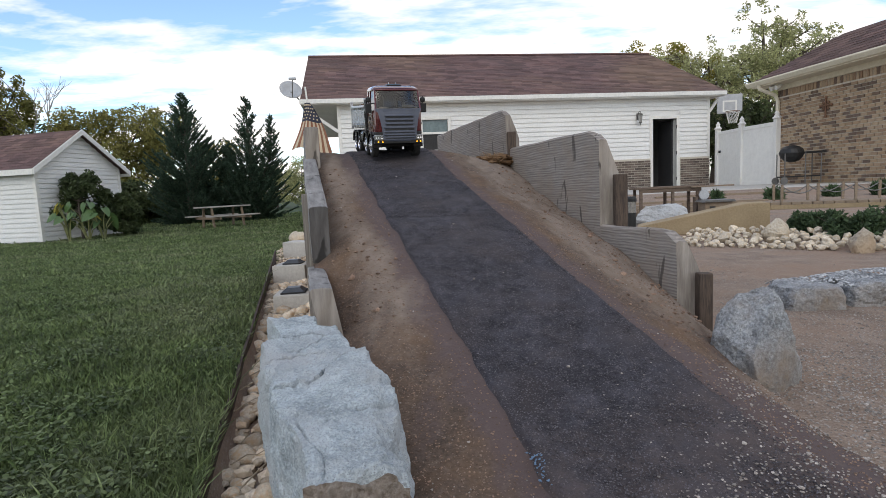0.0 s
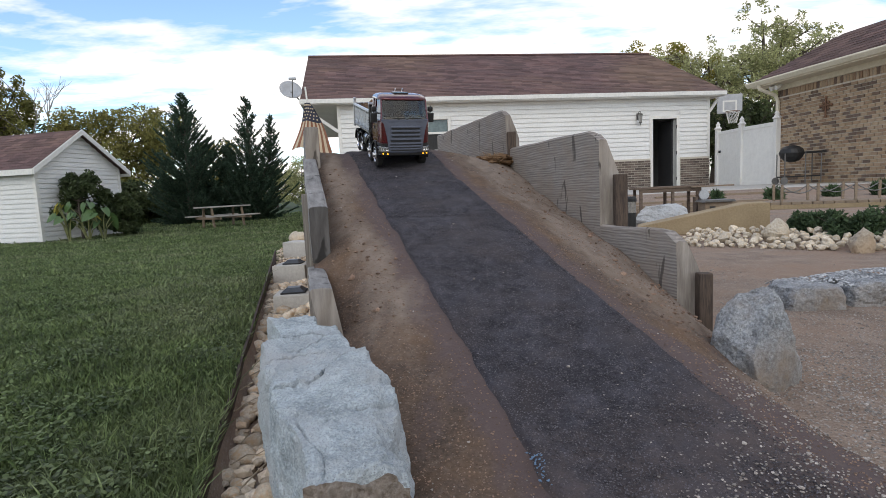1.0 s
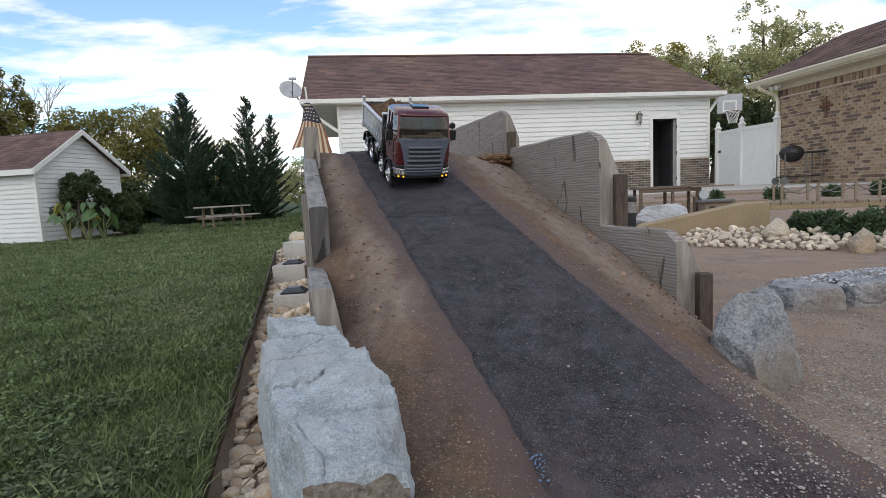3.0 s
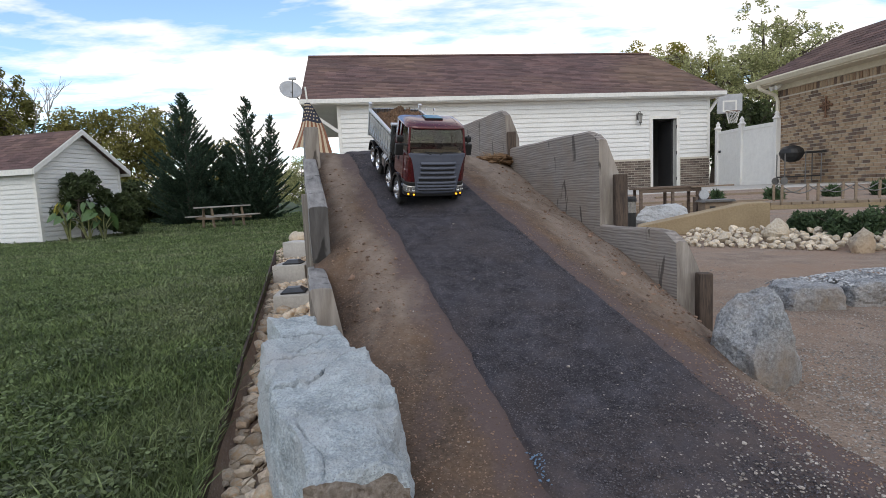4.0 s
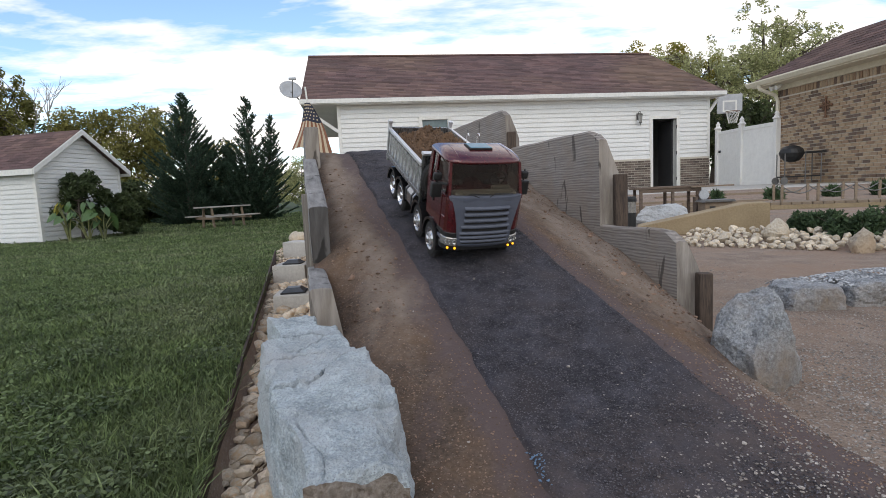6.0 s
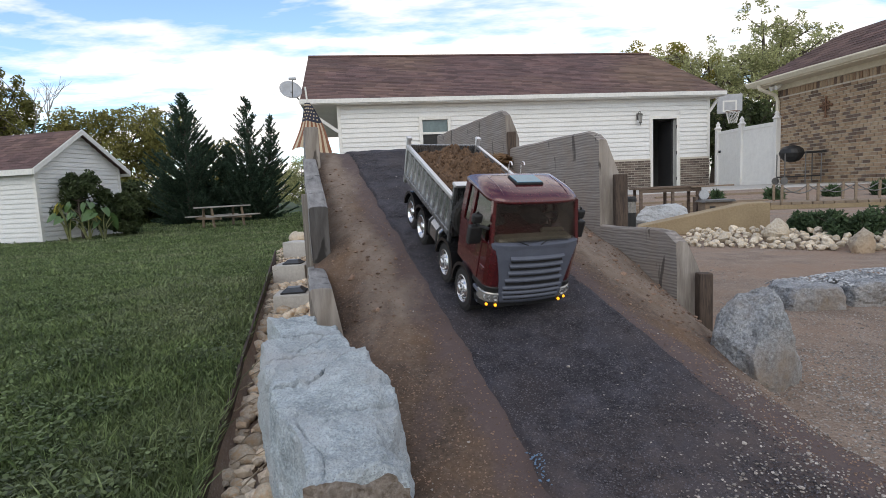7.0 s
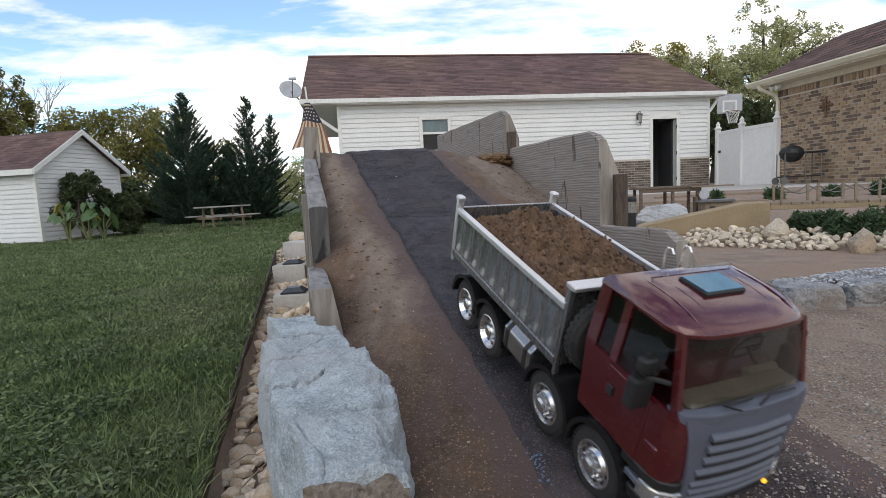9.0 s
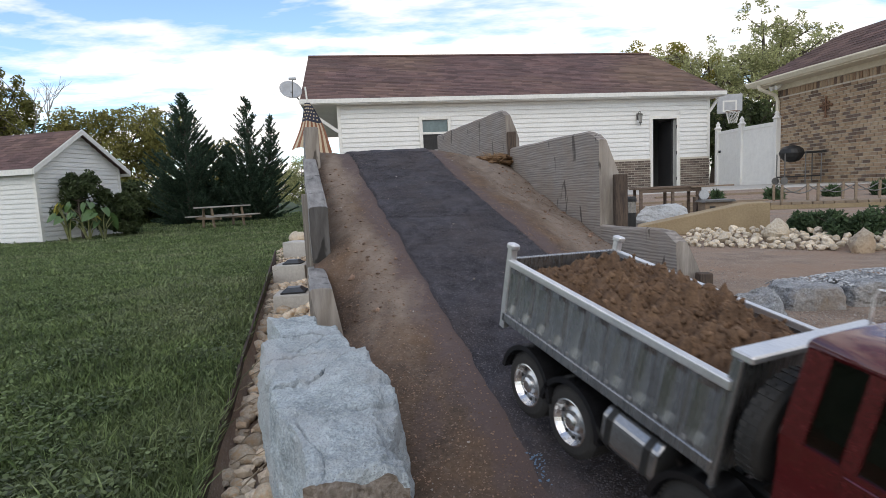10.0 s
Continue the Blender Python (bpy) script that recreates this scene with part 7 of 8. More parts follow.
# ---- lawn grass ----
def make_grass():
    rs = np.random.RandomState(12)
    n = 300000
    y = 0.35 * np.exp(rs.rand(n) ** 0.9 * math.log(28 / 0.35))
    far = np.where(y < 5, -0.402 - 0.280 * (y - 0.80), -0.402 - 0.280 * 4.2 - 0.20 * (y - 5))
    left = -0.90 * y - 0.25
    keep = left < far
    y, far, left = y[keep], far[keep], left[keep]
    x = left + (far - left) * rs.rand(len(y))
    n = len(y)
    k = far - x
    sm = lambda a, b, t: (lambda q: q * q * (3 - 2 * q))(np.clip((t - a) / (b - a), 0, 1))
    z = -0.05 - 0.40 * sm(1.0, 11.0, y)
    patch = np.array([noise.noise(Vector((a * 1.7, b * 1.7, 2.0))) + 0.6 * noise.noise(Vector((a * 6, b * 6, 7.0))) for a, b in zip(x.tolist(), y.tolist())])
    h = (0.0145 + 0.009 * patch) * rs.uniform(0.55, 1.5, n) * (1 + 0.02 * y)
    h *= 1 + 1.1 * (rs.rand(n) > 0.985) + 0.5 * sm(0.06, 0.0, k) * (rs.rand(n) > 0.8)
    h = np.clip(h, 0.008, 0.14)
    w = 0.0012 * (1 + 1.0 * y) * rs.uniform(0.7, 1.4, n)
    h = h * (1 + 0.09 * y)
    a = rs.uniform(0, 2 * math.pi, n)
    lean = rs.uniform(0.2, 1.0, n) * h
    b = rs.uniform(0, 2 * math.pi, n)
    dx, dy = np.cos(a) * w, np.sin(a) * w
    base = np.stack([x, y, z - 0.004], 1)
    v0 = base - np.stack([dx, dy, 0 * dx], 1)
    v1 = base + np.stack([dx, dy, 0 * dx], 1)
    mid = base + np.stack([np.cos(b) * lean * 0.35, np.sin(b) * lean * 0.35, h * 0.62], 1)
    v2 = mid + np.stack([dx, dy, 0 * dx], 1) * 0.8
    v3 = mid - np.stack([dx, dy, 0 * dx], 1) * 0.8
    v4 = base + np.stack([np.cos(b) * lean, np.sin(b) * lean, h], 1)
    verts = np.stack([v0, v1, v2, v3, v4], 1).reshape(-1, 3)
    i = np.arange(n)[:, None] * 5
    quads = (i + np.array([0, 1, 2, 3])).tolist()
    tris = (i + np.array([3, 2, 4])).tolist()
    me = bpy.data.meshes.new("grass")
    me.from_pydata(verts.tolist(), [], quads + tris)
    me.materials.append(BLADE)
    tagged(new("grass", me), "mown green lawn grass with longer tufts", "grass", kind="stuff")


def edge_np(y):
    return np.where(y < 5, -0.402 - 0.280 * (y - 0.80), -0.402 - 0.280 * 4.2 - 0.20 * (y - 5))


make_grass()


def make_weeds():
    """Low broad-leaved weeds and clover in the lawn, with longer stalks along the edging."""
    rs = np.random.RandomState(21)
    n = 26000
    y = 0.38 * np.exp(rs.rand(n) * math.log(5 / 0.38))
    x = edge_np(y) - (0.9 * y + 0.25 + edge_np(y)) * rs.rand(n)
    k = np.array([noise.noise(Vector((a * 4, b * 4, 12.0))) for a, b in zip(x.tolist(), y.tolist())]) > 0.05
    x, y = x[k], y[k]
    n = len(x)
    sm = np.clip((y - 1.0) / 10.0, 0, 1)
    z = -0.05 - 0.40 * sm * sm * (3 - 2 * sm) + rs.uniform(0.006, 0.03, n)
    s = rs.uniform(0.0025, 0.0075, n)[:, None]
    a = rs.uniform(0, 6.28, n)
    u = np.stack([np.cos(a), np.sin(a), rs.uniform(-0.5, 0.5, n)], 1) * s
    v = np.stack([-np.sin(a), np.cos(a), rs.uniform(-0.5, 0.5, n)], 1) * s * 0.6
    c = np.stack([x, y, z], 1)
    verts = np.stack([c - u, c - u * 0.3 + v, c + u * 0.6 + v * 0.9, c + u, c + u * 0.6 - v * 0.9, c - u * 0.3 - v], 1).reshape(-1, 3)
    me = bpy.data.meshes.new("lawn_weeds")
    me.from_pydata(verts.tolist(), [], np.arange(n * 6).reshape(-1, 6).tolist())
    me.materials.append(BLADE)
    tagged(new("lawn_weeds", me), "low clover and broad-leaved weeds in the lawn", "weeds", kind="stuff")
    rnd = random.Random(4)
    bm = bmesh.new()
    for i in range(150):
        yy = 0.45 + 2.6 * rnd.random() ** 1.6
        xx = edge_x(yy) - rnd.random() ** 2 * 0.10
        h = rnd.uniform(0.04, 0.13)
        tip = Vector((xx + rnd.gauss(0.01, 0.03), yy + rnd.gauss(0, 0.03), -0.05 + h))
        tube(bm, [(xx, yy, -0.06), ((xx + tip.x) / 2 - 0.004, (yy + tip.y) / 2, -0.05 + h * 0.65), tuple(tip)], [0.0011, 0.0009, 0.0004], 3)
    tagged(part("grass_stalks", bm, BLADE), "long uncut grass stalks along the steel edging", "grass", kind="stuff")
    bm = bmesh.new()
    for i in range(9):
        yy = rnd.uniform(0.6, 1.5)
        xx = edge_x(yy) + rnd.uniform(-0.01, 0.08)
        pts = [(xx, yy, -0.07)]
        for j in range(4):
            pts.append((pts[-1][0] + rnd.uniform(0.005, 0.03), pts[-1][1] + rnd.uniform(-0.02, 0.05), pts[-1][2] + rnd.uniform(-0.004, 0.014)))
        tube(bm, pts, [0.0016, 0.0014, 0.0012, 0.001, 0.0006], 4)
    tagged(part("dry_stems", bm, DRY_STEM), "dry grey weed stems lying over the stones", "stems", kind="stuff")


DRY_STEM = mat("dry_stem", (0.20, 0.16, 0.11), (0.36, 0.30, 0.22), 30, 0.9, bump=0)
make_weeds()


# ---- model yard behind the ramp ----
def make_yard():
    rnd = random.Random(15)
    meshes = stone_meshes(14, 500, WHITE_ROCK, rounded=False)
    spots = []
    tries = 0
    A, B = Vector((1.40, 3.20)), Vector((3.2, 1.75))
    d = (B - A).normalized()
    nrm = Vector((-d.y, d.x))
    if nrm.y < 0:
        nrm = -nrm
    while len(spots) < 290 and tries < 30000:
        tries += 1
        s, q = rnd.uniform(0, 1.75), rnd.random() ** 1.2 * 0.42
        p = A + d * s + nrm * (q + 0.02)
        r = rnd.uniform(0.014, 0.034) * (1.0 if rnd.random() > 0.12 else 1.5)
        if all((p.x - o[0]) ** 2 + (p.y - o[1]) ** 2 > (0.7 * (r + o[3])) ** 2 for o in spots):
            spots.append((p.x, p.y, 0.35 * r + 0.16 * q, r))
    scatter_stones("border_stone", meshes, spots, "pale cream stone in a low border row", "pale stones along the yard border", rnd)
    boulder("boulder", pose(1.98, 3.12, 0.06, 0, 0, 30), (0.085, 0.07, 0.085), 71, WHITE_ROCK, "larger cream stone in the border", subdiv=4, group="pale stones along the yard border")
    boulder("boulder", pose(2.10, 2.62, 0.05, 0, 0, 10), (0.06, 0.05, 0.085), 72, TAN_ROCK, "pointed brown stone in the border", subdiv=4, group="pale stones along the yard border")
    # tan ramp and bridge
    r = empty("toy_bridge", pose(1.47, 3.95, 0.0, 0, 0, -20.5))
    tagged(r, "tan model bridge with plank deck, posts and chain rail", "bridge")
    bm = bmesh.new()
    prism(bm, [(0.0, 0.0), (0.86, 0.0), (0.86, 0.215), (0.72, 0.215), (0.0, 0.065)], 0.0, 0.26, "y", bevel=0.004)
    part("approach_ramp", bm, TAN_BOARD, r, "tan painted approach ramp")
    for i in range(22):
        bm = bmesh.new()
        x = 0.862 + 0.062 * i
        box(bm, x, x + 0.058, 0.0, 0.26, 0.195, 0.215, bevel=0.002)
        part("deck_plank", bm, OLD_WOOD2, r)
    for y in (0.0, 0.245):
        bm = boxes((0.86, 2.3, y, y + 0.016, 0.165, 0.196), bevel=0.002)
        part("bridge_beam", bm, TAN_BOARD, r)
    for y in (0.012, 0.248):
        posts = [0.93 + 0.21 * i for i in range(6)]
        for x in posts:
            bm = boxes((x - 0.008, x + 0.008, y - 0.008, y + 0.008, 0.215, 0.335), bevel=0.002)
            part("rail_post", bm, OLD_WOOD2, r)
        for a, b in zip(posts, posts[1:]):
            bm = bmesh.new()
            tube(bm, [(a + (b - a) * k / 8, y, 0.322 - 0.05 * math.sin(math.pi * k / 8)) for k in range(9)], 0.004, 5)
            part("chain", bm, GREY_METAL, r, "sagging chain rail")
    # low juniper shrub below the bridge
    for k, (x, y, s, h) in enumerate(((2.36, 2.98, 0.22, 0.17), (2.64, 2.76, 0.26, 0.18), (2.95, 2.58, 0.28, 0.19), (3.25, 2.45, 0.28, 0.19), (2.30, 3.25, 0.14, 0.16), (2.80, 3.05, 0.30, 0.18), (3.2, 2.85, 0.30, 0.18))):
        t = empty("low_shrub", pose(x, y, 0.0))
        tagged(t, "low dark green spreading shrub beside the bridge", "shrub", "shrubs beside the bridge")
        rr = random.Random(90 + k)
        bm = bmesh.new()
        clumps = []
        for i in range(34):
            a, q = rr.random() * 6.28, rr.random() ** 0.6
            e = Vector((math.cos(a) * s * q, math.sin(a) * s * q * 0.8, h * rr.uniform(0.35, 1.0)))
            tube(bm, [(0, 0, 0), (e.x * 0.5, e.y * 0.5, e.z * 0.6), tuple(e)], [0.006, 0.004, 0.001], 3)
            for j in range(3):
                clumps.append((e * rr.uniform(0.55, 1.0), 0.034))
        part("twigs", bm, BARK, t)
        leaf_cloud("foliage", clumps, 5200, 0.021, LEAF_SHRUB, t, 90 + k, aspect=1.3, rise=(0.7, 0.4, 0.5))
    # loading table
    t = empty("low_table", pose(1.98, 5.35, 0.0, 0, 0, -6))
    tagged(t, "rustic dark wooden low table in the model yard", "table")
    for i in range(4):
        part("tabletop_board", boxes((0.0, 0.66, 0.08 * i, 0.08 * i + 0.076, 0.315, 0.338), bevel=0.003), OLD_WOOD, t)
    part("apron", boxes((0.03, 0.63, 0.01, 0.025, 0.28, 0.315)), OLD_WOOD, t)
    for x in (0.05, 0.36, 0.60):
        for y in (0.03, 0.28):
            part("leg", boxes((x - 0.014, x + 0.014, y - 0.014, y + 0.014, 0.0, 0.315), bevel=0.002), OLD_WOOD, t)
    # winch drum
    w = empty("winch_drum", pose(2.62, 5.3, 0.24))
    tagged(w, "grey round winch drum on a wooden frame", "machine")
    bm = bmesh.new()
    lathe(bm, [(0.03, -0.04), (0.05, -0.04), (0.05, -0.03), (0.035, -0.025), (0.035, 0.025), (0.05, 0.03), (0.05, 0.04), (0.012, 0.04)], 24, Matrix.Rotation(radians(90), 4, "X"))
    part("drum", bm, GREY_LIGHT, w)
    for x in (-0.07, 0.06):
        part("support_post", boxes((x - 0.012, x + 0.012, -0.03, 0.03, -0.24, -0.02), bevel=0.002), OLD_WOOD, w)
    part("support_plank", boxes((-0.12, 0.30, -0.04, 0.04, 0.075, 0.09), bevel=0.002), OLD_WOOD2, w)
    # small wooden model house
    h = empty("model_house", pose(2.50, 5.0, 0.045, 0, 0, -8))
    tagged(h, "small weathered brown model house with grey lean-to roof", "model house")
    part("house_wall", boxes((0, 0.24, 0, 0.2, -0.06, 0.13), bevel=0.003), OLD_WOOD2, h)
    bm = bmesh.new()
    prism(bm, [(-0.03, 0.128), (0.27, 0.128), (0.25, 0.150), (0.0, 0.150)], -0.03, 0.23, "y", bevel=0.003)
    part("house_roof", bm, GREY_METAL, h, "grey sheet roof")
    part("house_door", boxes((0.15, 0.20, -0.006, 0.002, 0.0, 0.09)), OLD_WOOD, h)
    # near-black plate as the shade inside the little window
    part("house_window", boxes((0.04, 0.09, -0.006, 0.002, 0.045, 0.09)), ROOM_SHADE, h)
    part("lean_to", boxes((0.25, 0.48, 0.02, 0.16, 0.0, 0.09), bevel=0.003), OLD_WOOD2, h)
    # sleepers lying about
    for k, (x, y, ln, a, z) in enumerate(((1.75, 6.6, 0.9, 4, 0.05), (2.3, 6.2, 0.7, -8, 0.04), (1.75, 5.75, 0.6, -14, 0.02), (3.1, 6.8, 1.0, -12, 0.06), (2.1, 7.4, 1.4, 3, 0.06), (3.4, 8.4, 2.2, -4, 0.10))):
        ob = part("old_plank", boxes((0, ln, -0.03, 0.03, -0.06, 0.045), bevel=0.004), OLD_WOOD2)
        ob.matrix_basis = pose(x, y, z, 0, 0, a)
        tagged(ob, "old weathered plank lying in the model yard", "plank", "planks in the model yard")
    # solar bollard
    b = empty("garden_bollard", pose(1.68, 4.66, 0.0))
    tagged(b, "dark bollard lamp with a frosted white band", "lamp")
    bm = bmesh.new()
    lathe(bm, [(0.038, 0.0), (0.036, 0.13)], 16); part("bollard_base", bm, BLACK, b)
    bm = bmesh.new()
    lathe(bm, [(0.034, 0.13), (0.036, 0.135), (0.036, 0.225), (0.034, 0.23)], 16); part("bollard_lens", bm, LENS, b, "frosted white lens band")
    bm = bmesh.new()
    lathe(bm, [(0.042, 0.23), (0.042, 0.255), (0.03, 0.275)], 16); part("bollard_cap", bm, BLACK, b)
    # tufts along the patio
    for k, (x, y, s) in enumerate(((3.95, 7.6, 0.09), (4.6, 7.3, 0.11), (5.4, 7.3, 0.09), (6.0, 7.2, 0.12), (6.7, 7.5, 0.12))):
        t = empty("grass_tuft", pose(x, y, 0.05))
        tagged(t, "small green plant tuft before the patio", "plant", "tufts before the patio")
        leaf_cloud("tuft_leaves", [(Vector((0, 0, s * 0.5)), s)], 500, 0.05, LEAF_SHRUB, t, 200 + k, aspect=2.0, rise=(0.5, 0.5, 0.8))


LEAF_SHRUB = leafy("leaf_shrub", (0.028, 0.055, 0.026), (0.105, 0.155, 0.068), 6, 0.7, 0.3, 0.4)
OLD_WOOD2 = mat("grey_brown_wood", (0.15, 0.11, 0.075), (0.32, 0.25, 0.18), 10, 0.85, bump=0.4, stretch=(1, 6, 6))
GREY_LIGHT = mat("pale_grey_paint", (0.32, 0.33, 0.34), (0.48, 0.49, 0.50), 10, 0.5)
make_yard()


# ---- garden things round the buildings ----
def make_grill():
    g = empty("kettle_grill", pose(7.74, 11.7, 0.165, 0, 0, -6) @ Matrix.Diagonal((0.84, 0.84, 0.96, 1)))
    tagged(g, "black kettle barbecue grill with side table on the patio", "grill")
    bm = bmesh.new()
    lathe(bm, [(0.05, 0.50), (0.16, 0.53), (0.25, 0.62), (0.28, 0.70)], 24); part("bowl", bm, BLACK, g)
    bm = bmesh.new()
    lathe(bm, [(0.285, 0.70), (0.285, 0.72), (0.25, 0.80), (0.16, 0.86), (0.03, 0.885)], 24)
    lid = part("lid", bm, BLACK, g, "glossy black domed lid")
    bm = bmesh.new()
    tube(bm, [(-0.06, 0, 0.875), (-0.05, 0, 0.91), (0.05, 0, 0.91), (0.06, 0, 0.875)], 0.01, 6); part("lid_handle", bm, BLACK, lid)
    for x, y in ((-0.26, -0.2), (-0.26, 0.2), (0.24, -0.2), (0.62, -0.2), (0.62, 0.2)):
        bm = bmesh.new()
        tube(bm, [(x, y, 0.03), (x, y, 0.70)], 0.014, 6); part("leg", bm, GREY_METAL, g)
    part("side_table", boxes((0.28, 0.72, -0.24, 0.24, 0.69, 0.73), bevel=0.005), BLACK, g, "black side table")
    part("lower_rack", boxes((-0.26, 0.64, -0.2, 0.2, 0.16, 0.19), bevel=0.004), BLACK, g)
    for x in (-0.28,):
        for y in (-0.22, 0.22):
            bm = bmesh.new()
            lathe(bm, [(0.02, -0.02), (0.085, -0.02), (0.085, 0.02), (0.02, 0.02)], 16, Matrix.Translation((x, y, 0.085)) @ Matrix.Rotation(radians(90), 4, "X"))
            part("wheel", bm, GREY_METAL, g)


def make_hoop():
    x, y, z = 10.88, 20.0, 3.06
    h = empty("basketball_hoop", pose(x, y, 0, 0, 0, -8))
    tagged(h, "grey basketball backboard with white square, hoop and net", "basketball hoop")
    bm = bmesh.new()
    tube(bm, [(0, 0.5, 0), (0, 0.5, 2.6), (0, 0.08, z - 0.1)], 0.06, 8); part("pole", bm, GREY_METAL, h)
    bb = part("backboard", boxes((-0.44, 0.44, -0.02, 0.02, z - 0.33, z + 0.36), bevel=0.01), GREY_LIGHT, h)
    part("target_square", boxes((-0.25, 0.25, -0.026, -0.021, z + 0.08, z + 0.14), (-0.25, 0.25, -0.026, -0.021, z - 0.28, z - 0.22), (-0.25, -0.19, -0.026, -0.021, z - 0.22, z + 0.08), (0.19, 0.25, -0.026, -0.021, z - 0.22, z + 0.08)), TRIM, bb)
    bm = bmesh.new()
    tube(bm, [(0.23 * math.cos(a), -0.30 + 0.23 * math.sin(a), z - 0.30) for a in [2 * math.pi * i / 20 for i in range(21)]], 0.012, 6)
    rim = part("rim", bm, RUST, h)
    bm = bmesh.new()
    for i in range(12):
        for k in (-1, 1):
            a = 2 * math.pi * i / 12
            tube(bm, [((0.23 - 0.10 * q) * math.cos(a + k * q * 1.0), -0.30 + (0.23 - 0.10 * q) * math.sin(a + k * q * 1.0), z - 0.30 - 0.42 * q) for q in (0, 0.33, 0.66, 1)], 0.007, 3)
    part("net", bm, TRIM, rim, "white cord net")


def make_dish():
    d = empty("satellite_dish", pose(-3.72, 14.0, 3.17, 0, 0, 0))
    tagged(d, "grey satellite dish on an arm at the garage eave", "satellite dish")
    bm = bmesh.new()
    M = Matrix.Rotation(radians(28), 4, "Z") @ Matrix.Rotation(radians(58), 4, "X")
    lathe(bm, [(0.01, -0.075), (0.12, -0.06), (0.22, -0.028), (0.285, 0.0), (0.285, 0.012), (0.21, -0.012), (0.11, -0.045), (0.01, -0.06)], 28, M)
    part("reflector", bm, GREY_LIGHT, d, smooth=True)
    bm = bmesh.new()
    tip = M @ Vector((0.0, 0.05, 0.34))
    tube(bm, [tuple(M @ Vector((0, -0.27, -0.01))), tuple(tip)], 0.014, 6); part("feed_arm", bm, GREY_METAL, d)
    bm = bmesh.new()
    box(bm, -0.09, 0.09, -0.03, 0.03, -0.03, 0.03, bevel=0.01, m=Matrix.Translation(tip)); part("receiver", bm, GREY_LIGHT, d)
    bm = bmesh.new()
    tube(bm, [tuple(M @ Vector((0, -0.02, -0.06))), (0.16, 0.05, -0.22), (0.30, 0.05, -0.42)], 0.02, 6); part("mast", bm, GREY_METAL, d)


def make_flag():
    f = empty("house_flag", pose(-2.50, 11.0, 0.0))
    tagged(f, "faded striped flag with dark starry corner hanging on a pole", "flag")
    bm = bmesh.new()
    tube(bm, [(-0.04, 0.0, 0.0), (-0.03, 0, 1.2), (-0.13, 0, 2.62)], 0.018, 8); part("pole", bm, TRIM, f, "pale flag pole")
    # the cloth hangs in two lobes; stripes follow its length
    n, mrows = 26, 14
    def cloth(u, v):
        # u across the stripes 0..1, v down the length 0..1
        fold = 0.05 * math.sin(u * 9 + v * 3) * (0.3 + v)
        x = -0.11 + (u - 0.42) * (0.10 + 0.74 * v ** 0.9) + 0.04 * math.sin(v * 4)
        z = 2.30 - 1.02 * v + 0.18 * abs(u - 0.45) * v + 0.10 * math.sin(u * 5) * v
        return Vector((x, fold - 0.05, z))
    for s in range(13):
        bm = bmesh.new()
        cols = 3
        g = [[bm.verts.new(cloth((s + c / cols) / 13, 0.40 + 0.60 * r / mrows)) for c in range(cols + 1)] for r in range(mrows + 1)]
        for r in range(mrows):
            for c in range(cols):
                bm.faces.new((g[r][c], g[r][c + 1], g[r + 1][c + 1], g[r + 1][c]))
        part("stripe", bm, FLAG_RED if s % 2 == 0 else FLAG_CREAM, f)
    bm = bmesh.new()
    g = [[bm.verts.new(cloth(c / 12, 0.40 * r / 8)) for c in range(13)] for r in range(9)]
    for r in range(8):
        for c in range(12):
            bm.faces.new((g[r][c], g[r][c + 1], g[r + 1][c + 1], g[r + 1][c]))
    canton = part("canton", bm, FLAG_BLUE, f, "dark blue corner")
    bm = bmesh.new()
    for r in range(5):
        for c in range(5):
            p = cloth((c + 0.5 + 0.5 * (r % 2) * 0.8) / 5.6, 0.05 + 0.36 * r / 5) + Vector((0, -0.012, 0))
            lathe(bm, [(0.016, -0.002), (0.016, 0.002)], 6, Matrix.Translation(p) @ Matrix.Rotation(radians(90), 4, "X"))
    tagged(part("star_dots", bm, FLAG_CREAM, canton), kind="stuff")


FLAG_RED = mat("flag_red", (0.20, 0.085, 0.05), (0.30, 0.14, 0.085), 6, 0.85)
FLAG_CREAM = mat("flag_cream", (0.46, 0.38, 0.27), (0.62, 0.52, 0.38), 6, 0.85)
FLAG_BLUE = mat("flag_blue", (0.03, 0.032, 0.05), (0.06, 0.062, 0.085), 6, 0.85)


def make_picnic_table():
    t = empty("picnic_table", pose(-7.35, 16.5, -0.42, 0, 0, 52))
    tagged(t, "weathered grey wooden picnic table on the lawn", "picnic table")
    L = 1.62
    for i in range(4):
        part("tabletop_plank", boxes((0, L, 0.02 + 0.17 * i, 0.18 + 0.17 * i, 0.63, 0.67), bevel=0.005), PALE_WOOD, t)
    for y in (-0.42, 0.90):
        part("bench_plank", boxes((-0.08, L + 0.06, y, y + 0.24, 0.34, 0.38), bevel=0.005), PALE_WOOD, t)
    for x in (0.28, L - 0.3):
        for a, b in ((0.1, 0.02), (0.60, 0.68)):
            bm = bmesh.new()
            tube(bm, [(x, b, 0.0), (x, a, 0.63)], 0.042, 4); part("leg", bm, OLD_WOOD2, t)
        part("cross_beam", boxes((x - 0.03, x + 0.03, -0.4, 1.1, 0.26, 0.34)), OLD_WOOD2, t)


PALE_WOOD = mat("pale_grey_wood", (0.30, 0.28, 0.25), (0.46, 0.43, 0.39), 4, 0.85, bump=0.3, stretch=(1, 6, 6))


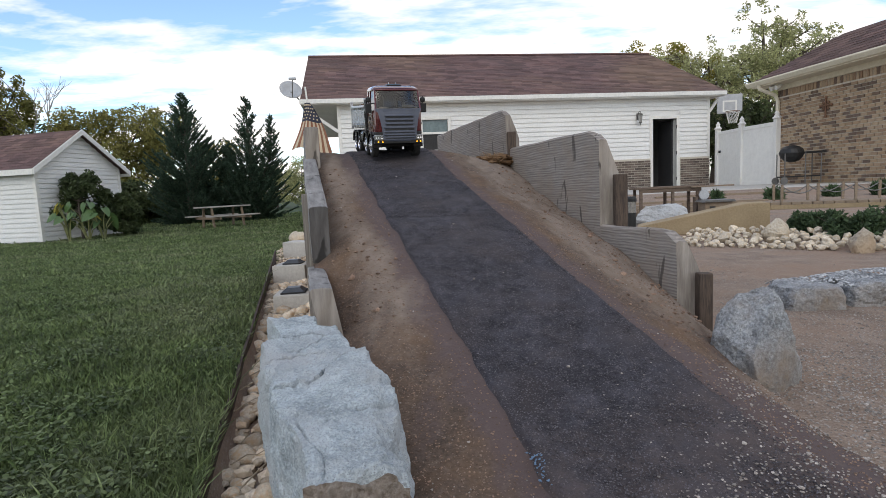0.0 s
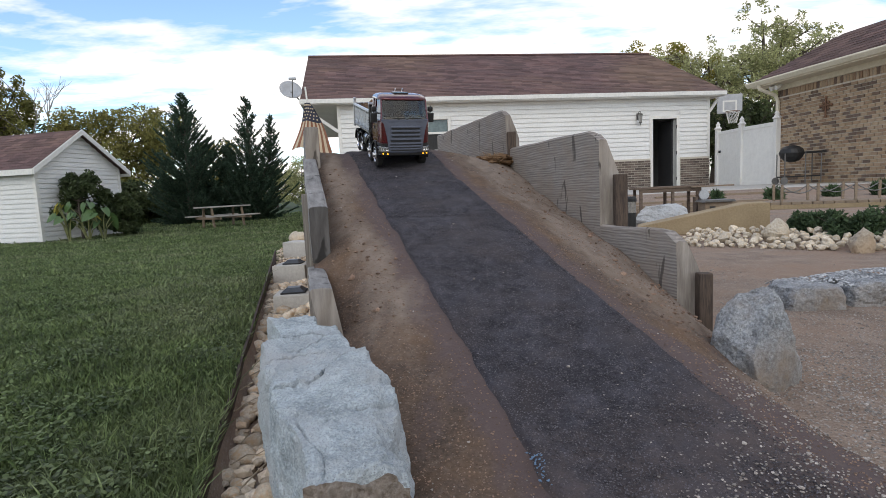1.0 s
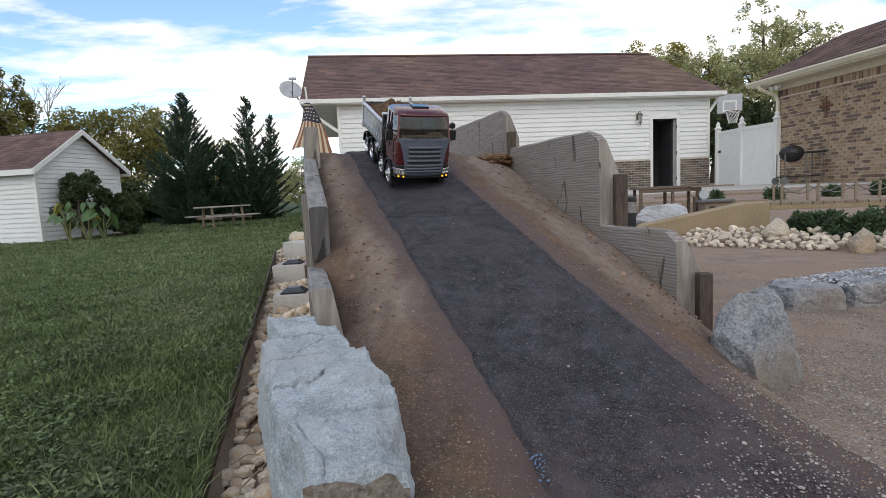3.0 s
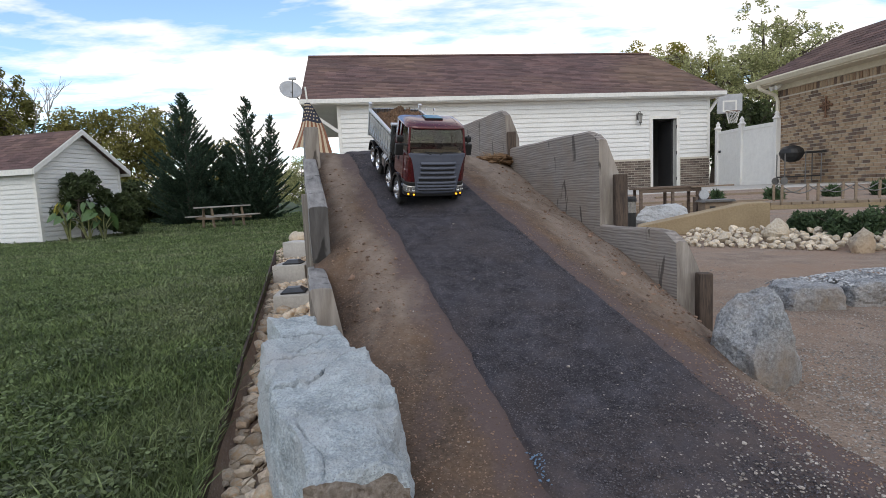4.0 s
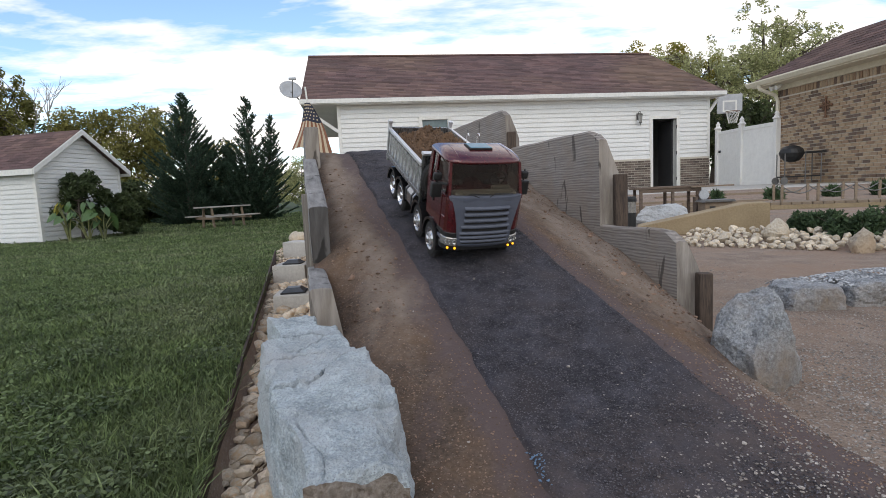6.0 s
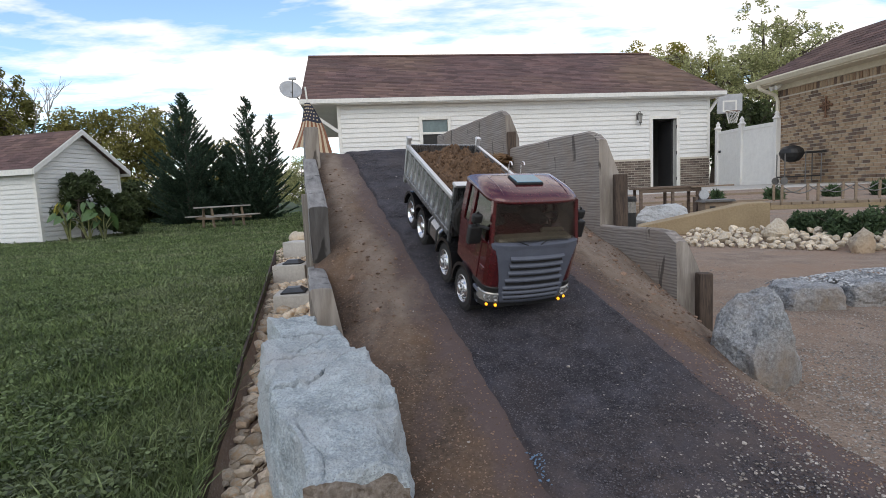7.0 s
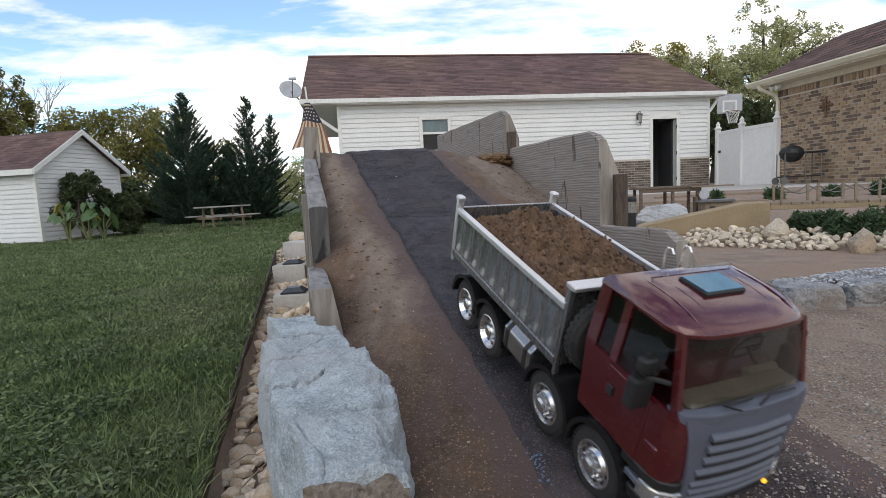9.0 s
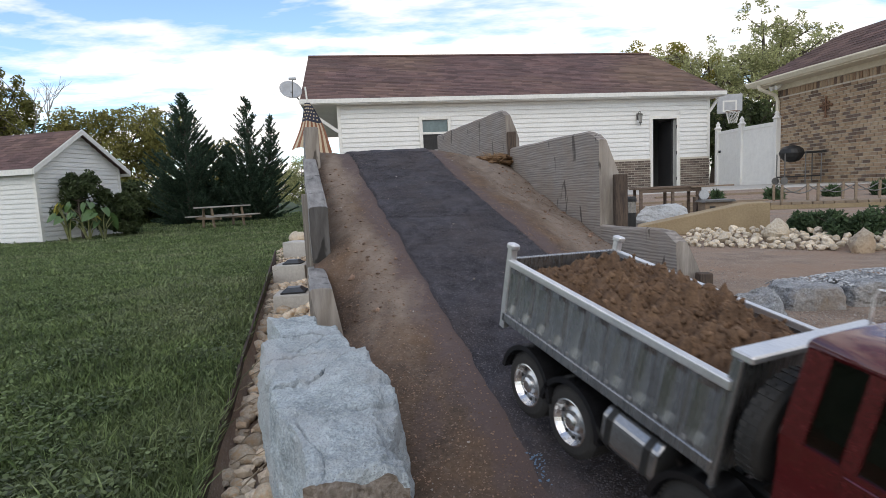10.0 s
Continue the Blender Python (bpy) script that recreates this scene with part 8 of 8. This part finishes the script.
def make_shed_plants():
    broadleaf("garden_shrub", -9.75, 14.35, -0.5, 1.75, 0.66, 81, LEAF_DARK, "dark green shrub against the shed wall", 12000, 0.07, 0.1, squash=1.0)
    broadleaf("garden_shrub", -9.15, 15.3, -0.5, 1.25, 0.55, 82, LEAF_DARK, "dark bushy shrub behind the shed corner", 11000, 0.09, 0.05)
    rnd = random.Random(83)
    for k, (x, y) in enumerate(((-9.55, 13.55), (-9.2, 13.75), (-8.9, 13.9))):
        p = empty("broad_leaf_plant", pose(x, y, -0.52))
        tagged(p, "large-leaved green plant before the shed", "plant", "large-leaved plants by the shed")
        for i in range(8):
            a, ht = rnd.random() * 6.28, rnd.uniform(0.45, 1.05)
            r = rnd.uniform(0.12, 0.42)
            e = Vector((math.cos(a) * r, math.sin(a) * r, ht))
            bm = bmesh.new()
            tube(bm, [(0, 0, 0), (e.x * 0.4, e.y * 0.4, ht * 0.7), tuple(e)], [0.018, 0.014, 0.008], 5)
            st = part("stalk", bm, LEAF_MID, p)
            bm = bmesh.new()
            s = rnd.uniform(0.18, 0.30)
            out = [(0.0, 0.25), (0.30, 0.42), (0.46, 0.1), (0.38, -0.4), (0.0, -1.0), (-0.38, -0.4), (-0.46, 0.1), (-0.30, 0.42)]
            M = Matrix.Translation(e) @ Matrix.Rotation(a + 1.57, 4, "Z") @ Matrix.Rotation(radians(rnd.uniform(-15, 40)), 4, "Y") @ Matrix.Rotation(radians(rnd.uniform(35, 70)), 4, "X")
            c = bm.verts.new(M @ Vector((0, -0.1 * s, 0)))
            vs = [bm.verts.new(M @ Vector((q * s, w * s, 0.16 * s * abs(q) * 2 - 0.1 * s * w * w))) for q, w in out]
            for j in range(len(vs)):
                bm.faces.new((c, vs[j], vs[(j + 1) % len(vs)]))
            part("leaf", bm, LEAF_BROAD if rnd.random() > 0.2 else LEAF_YELLOW, st, smooth=True)


LEAF_BROAD = mat("leaf_broad", (0.04, 0.085, 0.025), (0.09, 0.15, 0.05), 5, 0.5, bump=0.1)
make_grill()
make_hoop()
make_dish()
make_flag()
make_picnic_table()
make_shed_plants()


# ---- small things on the ramp ----
def make_small():
    rs = random.Random(33)
    t = empty("dry_grass_tuft", pose(0.235, 2.30, 0.515))
    tagged(t, "small dry orange-brown grass tuft on the dirt bank", "plant")
    bm = bmesh.new()
    for i in range(90):
        a, r = rs.random() * 6.28, rs.random() * 0.035
        e = Vector((math.cos(a) * (r + 0.03), math.sin(a) * (r + 0.03), rs.uniform(0.015, 0.05)))
        tube(bm, [(math.cos(a) * r, math.sin(a) * r, -0.01), (e.x * 0.7, e.y * 0.7, e.z * 0.8), tuple(e)], [0.0014, 0.001, 0.0004], 3)
    part("dry_blades", bm, DRY, t)
    mound = part("dirt_mound", rock_mesh((0.080, 0.125, 0.028), 35, 5, 0.9, 0.0, 0), MOUND, smooth=True)
    mound.matrix_basis = pose(0.225, 2.27, 0.520, 0, 0, 15)
    tagged(mound, "small heap of loose orange-brown dirt against a timber", "dirt")
    spots = []
    for i in range(70):
        y = rs.uniform(0.585, 0.645)
        x = 0.112 - 0.30 * (y - 0.61) + rs.gauss(0, 0.006)
        spots.append((x, y, ramp_height(y) + 0.006, rs.uniform(0.0008, 0.002)))
    pebble_field("paint_crumbs", spots, BLUE_PAINT, "crumbs of blue marking paint beside the asphalt", 44)


MOUND = mat("orange_dirt", (0.11, 0.062, 0.030), (0.25, 0.15, 0.078), 40, 0.97, bump=1.0, detail_scale=260, dist=0.005)
DRY = mat("dry_grass", (0.24, 0.13, 0.05), (0.42, 0.27, 0.12), 20, 0.9, bump=0)
BLUE_PAINT = mat("blue_paint", (0.08, 0.14, 0.22), (0.16, 0.24, 0.34), 40, 0.7, bump=0)
make_small()


# ---- motion ----
def motions():
    walk(truck, [
        (0, pose(-0.167, 2.072, 0.550, 0.6, 8.2, -72.2)),
        (0.5, pose(-0.160, 2.046, 0.530, 0.2, 11.4, -72.0)),
        (1, pose(-0.148, 2.010, 0.511, 0.0, 14.2, -71.8)),
        (1.5, pose(-0.134, 1.966, 0.496, 0.0, 16.3, -71.5)),
        (2, pose(-0.119, 1.918, 0.477, 0.0, 18.2, -71.3)),
        (2.5, pose(-0.103, 1.868, 0.457, -0.3, 19.8, -71.2)),
        (3.2, pose(-0.079, 1.775, 0.423, -0.9, 20.8, -71.3)),
        (4, pose(-0.049, 1.650, 0.377, -1.4, 21.3, -71.4)),
        (4.5, pose(-0.026, 1.566, 0.352, -1.2, 21.4, -71.3)),
        (5, pose(-0.001, 1.473, 0.325, -1.0, 21.2, -71.3)),
        (5.5, pose(0.024, 1.379, 0.295, -1.1, 21.2, -71.1)),
        (6.2, pose(0.064, 1.228, 0.243, -1.3, 22.2, -71.0)),
        (7, pose(0.114, 1.047, 0.180, -1.4, 22.9, -70.7)),
        (7.5, pose(0.143, 0.934, 0.146, -1.2, 22.4, -70.5)),
        (8, pose(0.173, 0.824, 0.115, -0.7, 21.3, -70.1)),
        (8.5, pose(0.203, 0.716, 0.083, -0.6, 20.8, -69.5)),
        (9, pose(0.237, 0.611, 0.055, -0.8, 19.6, -68.4)),
        (9.5, pose(0.277, 0.504, 0.042, -1.2, 16.6, -67.1)),
        (10, pose(0.328, 0.387, 0.037, -1.8, 12.0, -64.3))])
    # the wheels roll with the distance covered
    times = [0.2 * i for i in range(51)]
    far, spot = [0.0], None
    for t in times:
        scene.frame_set(frame(t))
        here = truck.matrix_basis.translation.copy()
        if spot is not None:
            far.append(far[-1] + (here - spot).length)
        spot = here
    scene.frame_set(1)
    for w in truck_wheels:
        place = w.location.copy()
        walk(w, [(t, Matrix.Translation(place) @ Matrix.Rotation(d / 0.042, 4, "Y")) for t, d in zip(times, far)])


motions()
